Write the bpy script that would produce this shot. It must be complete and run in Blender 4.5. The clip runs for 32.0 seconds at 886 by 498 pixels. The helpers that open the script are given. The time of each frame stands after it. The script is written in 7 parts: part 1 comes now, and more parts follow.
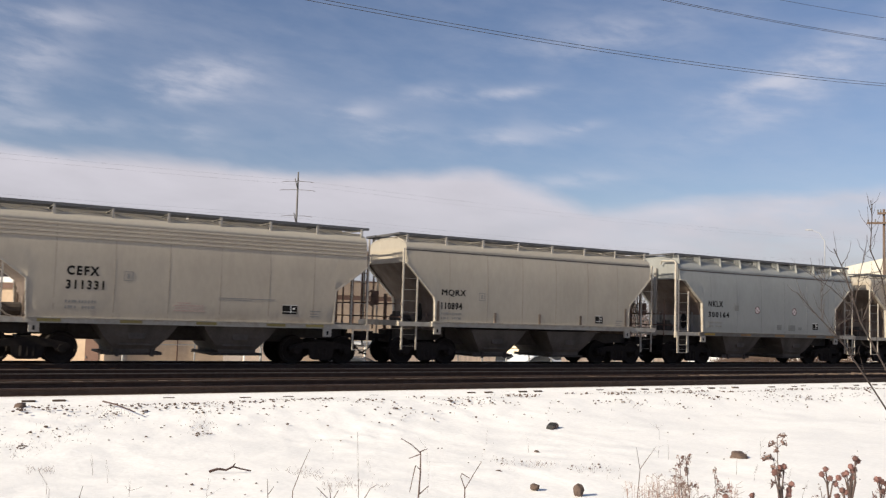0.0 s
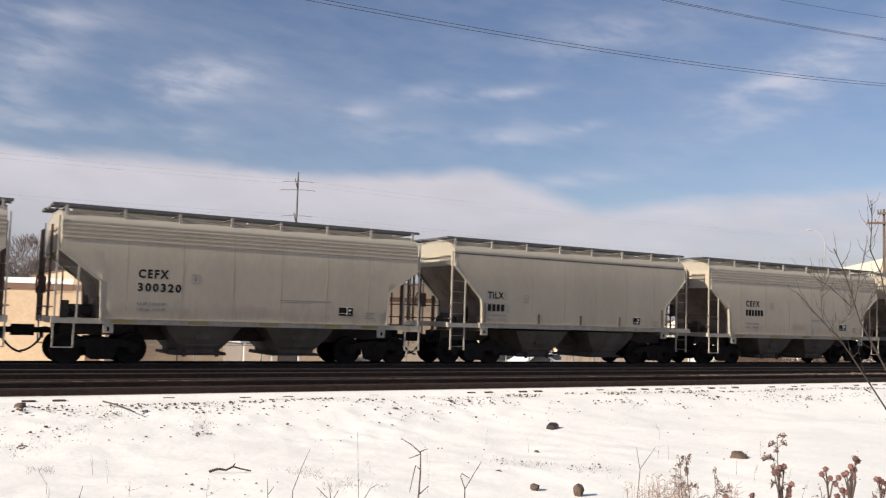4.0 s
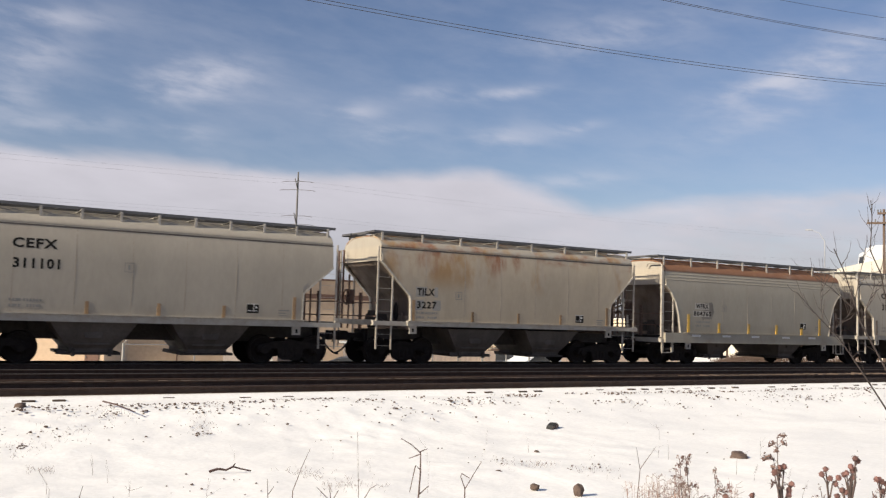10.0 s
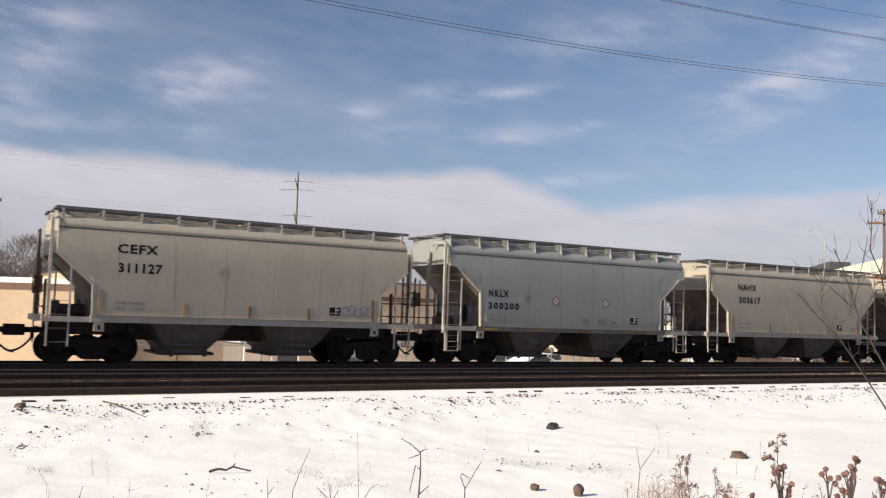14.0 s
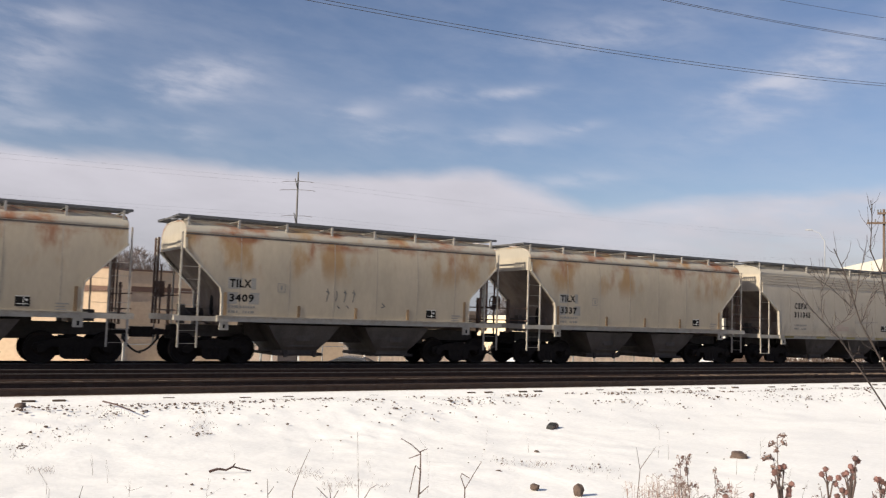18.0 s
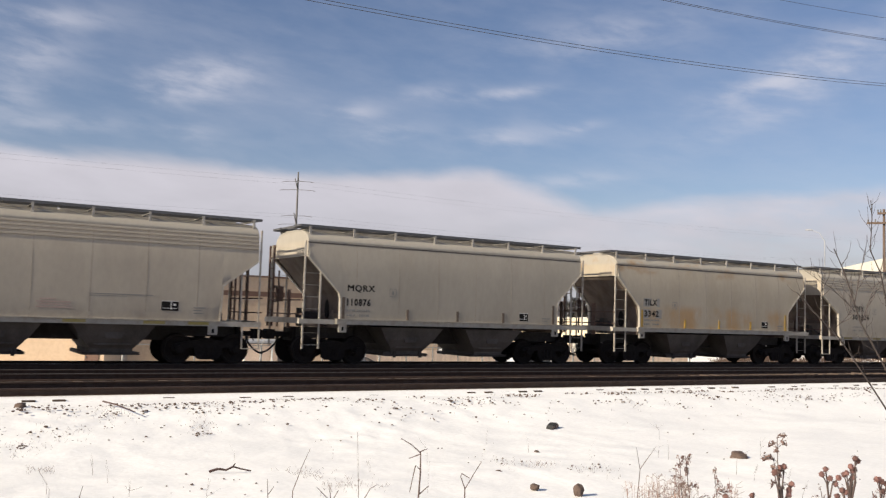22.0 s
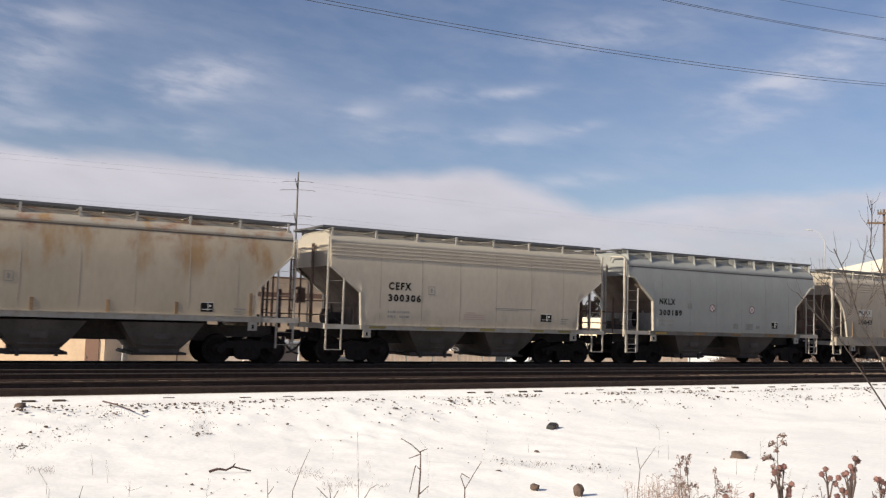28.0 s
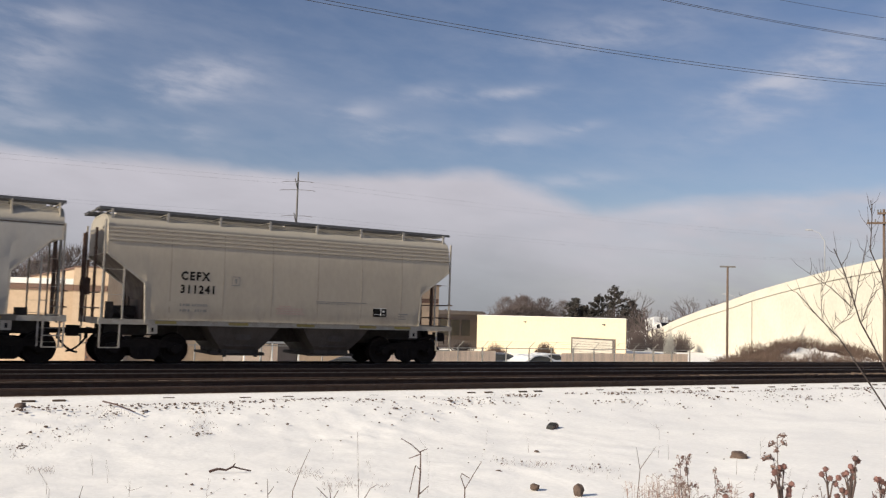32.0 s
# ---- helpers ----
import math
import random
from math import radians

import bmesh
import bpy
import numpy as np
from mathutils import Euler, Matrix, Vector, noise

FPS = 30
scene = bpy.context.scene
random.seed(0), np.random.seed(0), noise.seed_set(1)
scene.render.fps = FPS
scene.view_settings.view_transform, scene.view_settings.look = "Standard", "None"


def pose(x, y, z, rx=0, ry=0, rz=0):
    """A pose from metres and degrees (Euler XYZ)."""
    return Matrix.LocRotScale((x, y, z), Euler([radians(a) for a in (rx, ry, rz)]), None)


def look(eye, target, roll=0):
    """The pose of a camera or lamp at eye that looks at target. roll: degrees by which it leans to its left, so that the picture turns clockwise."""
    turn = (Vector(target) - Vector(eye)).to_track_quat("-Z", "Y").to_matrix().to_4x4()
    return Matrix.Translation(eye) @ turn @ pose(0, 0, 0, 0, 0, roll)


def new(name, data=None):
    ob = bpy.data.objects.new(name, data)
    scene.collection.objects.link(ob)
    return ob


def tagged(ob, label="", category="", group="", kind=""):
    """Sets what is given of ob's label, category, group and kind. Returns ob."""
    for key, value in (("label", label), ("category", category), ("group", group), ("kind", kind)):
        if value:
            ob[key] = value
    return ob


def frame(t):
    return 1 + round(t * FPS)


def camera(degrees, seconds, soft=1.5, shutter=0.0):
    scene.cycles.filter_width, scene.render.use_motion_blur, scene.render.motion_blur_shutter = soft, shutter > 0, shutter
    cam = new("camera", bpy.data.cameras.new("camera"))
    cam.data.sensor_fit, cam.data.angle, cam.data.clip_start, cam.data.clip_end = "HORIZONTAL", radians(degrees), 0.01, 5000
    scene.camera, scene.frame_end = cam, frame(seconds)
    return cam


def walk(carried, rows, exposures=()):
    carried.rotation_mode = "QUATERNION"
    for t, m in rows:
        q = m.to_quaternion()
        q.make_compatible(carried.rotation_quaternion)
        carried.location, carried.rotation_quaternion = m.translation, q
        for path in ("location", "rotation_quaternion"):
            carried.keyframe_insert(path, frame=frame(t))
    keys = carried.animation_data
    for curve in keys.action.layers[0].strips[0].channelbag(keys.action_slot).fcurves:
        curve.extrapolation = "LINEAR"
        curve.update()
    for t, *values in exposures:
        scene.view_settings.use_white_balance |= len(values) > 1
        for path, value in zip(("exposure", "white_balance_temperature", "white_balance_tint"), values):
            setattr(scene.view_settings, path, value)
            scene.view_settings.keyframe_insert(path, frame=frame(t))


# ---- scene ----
# ---------------------------------------------------------------- camera
EYE = (0.0, 0.0, 1.6)
YAW, PITCH, ROLL = radians(30.641), radians(4.296), 1.778
AIM = (math.sin(YAW) * math.cos(PITCH), math.cos(YAW) * math.cos(PITCH), 1.6 + math.sin(PITCH))
cam = camera(52.317, 32.0, soft=1.25, shutter=0.06)
walk(cam, [(0.0, look(EYE, AIM, ROLL)), (32.0, look(EYE, AIM, ROLL))], exposures=[(0.0, 0.46), (30.6, 0.46), (31.4, 0.36), (32.0, 0.26)])

# ---------------------------------------------------------------- light
SUN_AZ = radians(-4.2)     # the sun stands almost in line with the track, a little to the viewer's side
SUN_EL = radians(26.5)
SUN_DIR = Vector((-math.cos(SUN_AZ) * math.cos(SUN_EL), math.sin(SUN_AZ) * math.cos(SUN_EL), math.sin(SUN_EL)))
sun = new("sun", bpy.data.lights.new("sun", "SUN"))
sun.data.energy, sun.data.angle, sun.data.color = 5.0, radians(0.6), (1.0, 0.88, 0.70)
sun.matrix_world = look((0, 0, 0), -SUN_DIR)


def make_world():
    w = bpy.data.worlds.new("sky")
    scene.world = w
    w.use_nodes = True
    nt = w.node_tree
    nt.nodes.clear()
    N, Lk = nt.nodes.new, nt.links.new
    out, bg = N("ShaderNodeOutputWorld"), N("ShaderNodeBackground")
    sky = N("ShaderNodeTexSky")
    sky.sky_type, sky.sun_disc = "NISHITA", False
    sky.sun_elevation = SUN_EL
    sky.sun_rotation = math.atan2(SUN_DIR.x, SUN_DIR.y)
    sky.air_density, sky.dust_density, sky.ozone_density = 1.0, 0.6, 2.0

    def math_node(op, a, b=None, c=None, clamp=False):
        m = N("ShaderNodeMath")
        m.operation, m.use_clamp = op, clamp
        for i, v in enumerate((a, b, c)):
            if v is None:
                continue
            if isinstance(v, (int, float)):
                m.inputs[i].default_value = v
            else:
                Lk(v, m.inputs[i])
        return m.outputs[0]

    co = N("ShaderNodeTexCoord")
    sep = N("ShaderNodeSeparateXYZ")
    Lk(co.outputs["Generated"], sep.inputs[0])
    X, Y, Z = sep.outputs
    az = math_node("ARCTAN2", X, Y)                     # 0 straight across the track, grows to the right
    el = math_node("ARCSINE", Z)
    cmb = N("ShaderNodeCombineXYZ")
    tilted = math_node("ADD", el, math_node("MULTIPLY", az, 0.10))
    Lk(math_node("MULTIPLY", az, 4.2), cmb.inputs[0])
    Lk(math_node("MULTIPLY", tilted, 13.0), cmb.inputs[1])

    def cloud(scale, detail, lo, hi, shift, rough=0.55, distortion=0.3):
        mp = N("ShaderNodeMapping")
        Lk(cmb.outputs[0], mp.inputs[0])
        mp.inputs["Location"].default_value = shift
        n = N("ShaderNodeTexNoise")
        Lk(mp.outputs[0], n.inputs["Vector"])
        n.inputs["Scale"].default_value, n.inputs["Detail"].default_value = scale, detail
        n.inputs["Roughness"].default_value, n.inputs["Distortion"].default_value = rough, distortion
        r = N("ShaderNodeMapRange")
        r.interpolation_type = "SMOOTHSTEP"
        Lk(n.outputs[0], r.inputs[0])
        r.inputs[1].default_value, r.inputs[2].default_value = lo, hi
        return r.outputs[0], n.outputs[0]

    wisps, raw = cloud(2.1, 7.0, 0.50, 0.78, (2.3, 0.4, 0.0))
    veil, _ = cloud(0.7, 4.0, 0.35, 0.85, (7.1, 3.0, 1.0))
    _, raw3 = cloud(1.6, 5.0, 0.0, 1.0, (1.0, 9.0, 2.0))
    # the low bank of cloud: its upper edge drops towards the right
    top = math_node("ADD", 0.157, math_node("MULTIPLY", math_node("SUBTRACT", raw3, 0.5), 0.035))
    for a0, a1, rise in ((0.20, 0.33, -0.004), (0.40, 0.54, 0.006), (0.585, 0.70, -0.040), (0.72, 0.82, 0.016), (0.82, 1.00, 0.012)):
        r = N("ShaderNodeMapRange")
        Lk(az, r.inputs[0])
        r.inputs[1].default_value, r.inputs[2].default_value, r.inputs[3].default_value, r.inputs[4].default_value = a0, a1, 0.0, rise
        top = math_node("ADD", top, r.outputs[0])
    bank = N("ShaderNodeMapRange")
    bank.interpolation_type = "SMOOTHSTEP"
    Lk(math_node("SUBTRACT", top, el), bank.inputs[0])
    bank.inputs[1].default_value, bank.inputs[2].default_value = -0.010, 0.014
    grey = N("ShaderNodeMapRange")                      # deeper into the bank the cloud is greyer
    grey.interpolation_type = "SMOOTHSTEP"
    Lk(math_node("SUBTRACT", top, el), grey.inputs[0])
    grey.inputs[1].default_value, grey.inputs[2].default_value = 0.01, 0.16
    tint = N("ShaderNodeMix")
    tint.data_type = "RGBA"
    Lk(grey.outputs[0], tint.inputs["Factor"])
    tint.inputs["A"].default_value = (5.35, 5.12, 5.6, 1)
    tint.inputs["B"].default_value = (3.05, 3.2, 3.5, 1)
    bright = N("ShaderNodeMix")                         # soft patches in the bank
    bright.data_type, bright.blend_type = "RGBA", "MULTIPLY"
    bright.inputs["Factor"].default_value = 1.0
    Lk(tint.outputs["Result"], bright.inputs["A"])
    soft = math_node("ADD", 0.86, math_node("MULTIPLY", raw, 0.28))
    sc = N("ShaderNodeCombineColor")
    for i in range(3):
        Lk(soft, sc.inputs[i])
    Lk(sc.outputs[0], bright.inputs["B"])
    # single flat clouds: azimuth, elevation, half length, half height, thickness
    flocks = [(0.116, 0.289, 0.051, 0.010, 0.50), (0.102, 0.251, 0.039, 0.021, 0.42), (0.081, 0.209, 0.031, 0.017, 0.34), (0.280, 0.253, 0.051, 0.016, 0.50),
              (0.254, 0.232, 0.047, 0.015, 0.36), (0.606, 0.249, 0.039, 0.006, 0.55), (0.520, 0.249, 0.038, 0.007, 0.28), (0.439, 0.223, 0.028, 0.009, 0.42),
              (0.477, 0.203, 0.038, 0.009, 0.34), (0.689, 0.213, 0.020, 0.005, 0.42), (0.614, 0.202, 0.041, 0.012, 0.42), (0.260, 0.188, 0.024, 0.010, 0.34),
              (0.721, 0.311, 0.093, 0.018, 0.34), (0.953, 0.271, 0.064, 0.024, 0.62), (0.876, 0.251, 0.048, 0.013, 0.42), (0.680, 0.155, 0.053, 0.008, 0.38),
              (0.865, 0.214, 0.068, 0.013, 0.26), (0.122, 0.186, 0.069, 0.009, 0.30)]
    rags, raw4 = cloud(4.2, 6.0, 0.28, 0.74, (5.3, 1.4, 4.0), 0.55, 0.15)
    warp_a = math_node("MULTIPLY", math_node("SUBTRACT", raw4, 0.5), 0.05)
    warp_e = math_node("MULTIPLY", math_node("SUBTRACT", raw4, 0.5), 0.016)
    wa, we = math_node("ADD", az, warp_a), math_node("ADD", el, warp_e)
    flock = None
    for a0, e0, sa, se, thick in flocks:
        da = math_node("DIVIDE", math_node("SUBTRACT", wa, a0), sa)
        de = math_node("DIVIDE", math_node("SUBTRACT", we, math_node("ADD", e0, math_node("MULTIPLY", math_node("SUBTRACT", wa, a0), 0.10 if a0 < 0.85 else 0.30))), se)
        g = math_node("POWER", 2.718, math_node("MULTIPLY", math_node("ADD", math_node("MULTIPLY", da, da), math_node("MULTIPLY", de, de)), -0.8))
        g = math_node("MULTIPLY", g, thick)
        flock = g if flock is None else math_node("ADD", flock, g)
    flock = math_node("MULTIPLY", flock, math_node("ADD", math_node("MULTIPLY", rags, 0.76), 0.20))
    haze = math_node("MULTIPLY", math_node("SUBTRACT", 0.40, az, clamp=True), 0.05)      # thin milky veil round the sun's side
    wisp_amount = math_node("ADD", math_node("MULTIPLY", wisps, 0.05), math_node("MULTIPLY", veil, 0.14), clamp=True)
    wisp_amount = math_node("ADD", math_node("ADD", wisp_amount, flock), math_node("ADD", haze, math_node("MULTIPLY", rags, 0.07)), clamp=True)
    mix1 = N("ShaderNodeMix")
    mix1.data_type = "RGBA"
    Lk(wisp_amount, mix1.inputs["Factor"])
    skyc = N("ShaderNodeMix")
    skyc.data_type, skyc.blend_type = "RGBA", "MULTIPLY"
    skyc.inputs["Factor"].default_value = 1.0
    Lk(sky.outputs[0], skyc.inputs["A"])
    skyc.inputs["B"].default_value = (0.81, 0.755, 0.82, 1)
    Lk(skyc.outputs["Result"], mix1.inputs["A"])
    mix1.inputs["B"].default_value = (5.6, 5.6, 6.3, 1)
    mix2 = N("ShaderNodeMix")
    mix2.data_type = "RGBA"
    thin = math_node("MULTIPLY", math_node("MULTIPLY", math_node("SUBTRACT", az, 0.55, clamp=True), 0.9), math_node("SUBTRACT", 1.25, rags))
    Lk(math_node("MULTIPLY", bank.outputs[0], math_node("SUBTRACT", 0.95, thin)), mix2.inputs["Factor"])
    Lk(mix1.outputs["Result"], mix2.inputs["A"])
    Lk(bright.outputs["Result"], mix2.inputs["B"])
    Lk(mix2.outputs["Result"], bg.inputs[0])
    bg.inputs[1].default_value = 0.087
    Lk(bg.outputs[0], out.inputs[0])


make_world()


# ---------------------------------------------------------------- materials
def material(name, color, rough=0.7, metal=0.0, color2=None, scale=3.0, amount=0.5, fine=40.0, fine_amount=0.12,
             bump=0.0, bump_scale=60.0, stretch=(1, 1, 1), stain=None, rand=0.0, spec=0.5):
    """Base colour, large soft patches of color2, fine grain, bump; stain = (colour, z_low, z_high, scale, lo, hi, stretch) in the thing's own space."""
    m = bpy.data.materials.new(name)
    m.use_nodes = True
    nt = m.node_tree
    N, Lk = nt.nodes.new, nt.links.new
    b = nt.nodes["Principled BSDF"]
    b.inputs["Roughness"].default_value, b.inputs["Metallic"].default_value = rough, metal
    b.inputs["Specular IOR Level"].default_value = spec
    co, info = N("ShaderNodeTexCoord"), N("ShaderNodeObjectInfo")
    mp = N("ShaderNodeMapping")
    mp.inputs["Scale"].default_value = stretch
    Lk(co.outputs["Object"], mp.inputs[0])
    off = N("ShaderNodeVectorMath")
    off.operation = "SCALE"
    off.inputs[0].default_value = (37.0, 11.0, 53.0)
    Lk(info.outputs["Random"], off.inputs["Scale"])
    Lk(off.outputs[0], mp.inputs["Location"])

    def noise_tex(s, detail=5.0, rough_=0.55, vec=None):
        n = N("ShaderNodeTexNoise")
        n.inputs["Scale"].default_value, n.inputs["Detail"].default_value = s, detail
        n.inputs["Roughness"].default_value = rough_
        Lk(vec or mp.outputs[0], n.inputs["Vector"])
        return n.outputs[0]

    def ramp(v, lo, hi, a=0.0, z=1.0):
        r = N("ShaderNodeMapRange")
        r.interpolation_type = "SMOOTHSTEP"
        Lk(v, r.inputs[0])
        r.inputs[1].default_value, r.inputs[2].default_value, r.inputs[3].default_value, r.inputs[4].default_value = lo, hi, a, z
        return r.outputs[0]

    def mixc(fac, a, c, blend="MIX"):
        x = N("ShaderNodeMix")
        x.data_type, x.blend_type = "RGBA", blend
        for sock, v in (("Factor", fac), ("A", a), ("B", c)):
            if isinstance(v, (int, float)):
                x.inputs[sock].default_value = v
            elif isinstance(v, tuple):
                x.inputs[sock].default_value = (*v[:3], 1)
            else:
                Lk(v, x.inputs[sock])
        return x.outputs["Result"]

    def mul(a, c):
        x = N("ShaderNodeMath")
        x.operation = "MULTIPLY"
        for i, v in enumerate((a, c)):
            if isinstance(v, (int, float)):
                x.inputs[i].default_value = v
            else:
                Lk(v, x.inputs[i])
        return x.outputs[0]

    col = color
    c2 = color2 or tuple(v * 0.72 for v in color)
    col = mixc(mul(ramp(noise_tex(scale), 0.35, 0.7), amount), col, c2)
    if stain:
        stains = stain if isinstance(stain, list) else [stain]
        for sc, z0, z1, ssc, lo, hi, st in stains:
            mp2 = N("ShaderNodeMapping")
            mp2.inputs["Scale"].default_value = st
            Lk(co.outputs["Object"], mp2.inputs[0])
            Lk(off.outputs[0], mp2.inputs["Location"])
            sep = N("ShaderNodeSeparateXYZ")
            Lk(co.outputs["Object"], sep.inputs[0])
            zone = ramp(sep.outputs[2], z0, z1)
            col = mixc(mul(zone, ramp(noise_tex(ssc, 6.0, 0.6, mp2.outputs[0]), lo, hi)), col, sc)
    grain = ramp(noise_tex(fine, 3.0), 0.3, 0.7, 1.0 - fine_amount, 1.0 + fine_amount)
    gc = N("ShaderNodeCombineColor")
    for i in range(3):
        Lk(grain, gc.inputs[i])
    col = mixc(1.0, col, gc.outputs[0], "MULTIPLY")
    if rand:
        v = ramp(info.outputs["Random"], 0.0, 1.0, 1.0 - rand, 1.0 + rand)
        vc = N("ShaderNodeCombineColor")
        for i in range(3):
            Lk(v, vc.inputs[i])
        col = mixc(1.0, col, vc.outputs[0], "MULTIPLY")
    Lk(col, b.inputs["Base Color"])
    Lk(ramp(noise_tex(scale * 2.3), 0.3, 0.7, max(0.0, rough - 0.12), min(1.0, rough + 0.12)), b.inputs["Roughness"])
    if bump:
        bm_ = N("ShaderNodeBump")
        bm_.inputs["Strength"].default_value, bm_.inputs["Distance"].default_value = bump, 0.02
        Lk(noise_tex(bump_scale, 6.0), bm_.inputs["Height"])
        Lk(bm_.outputs[0], b.inputs["Normal"])
    return m


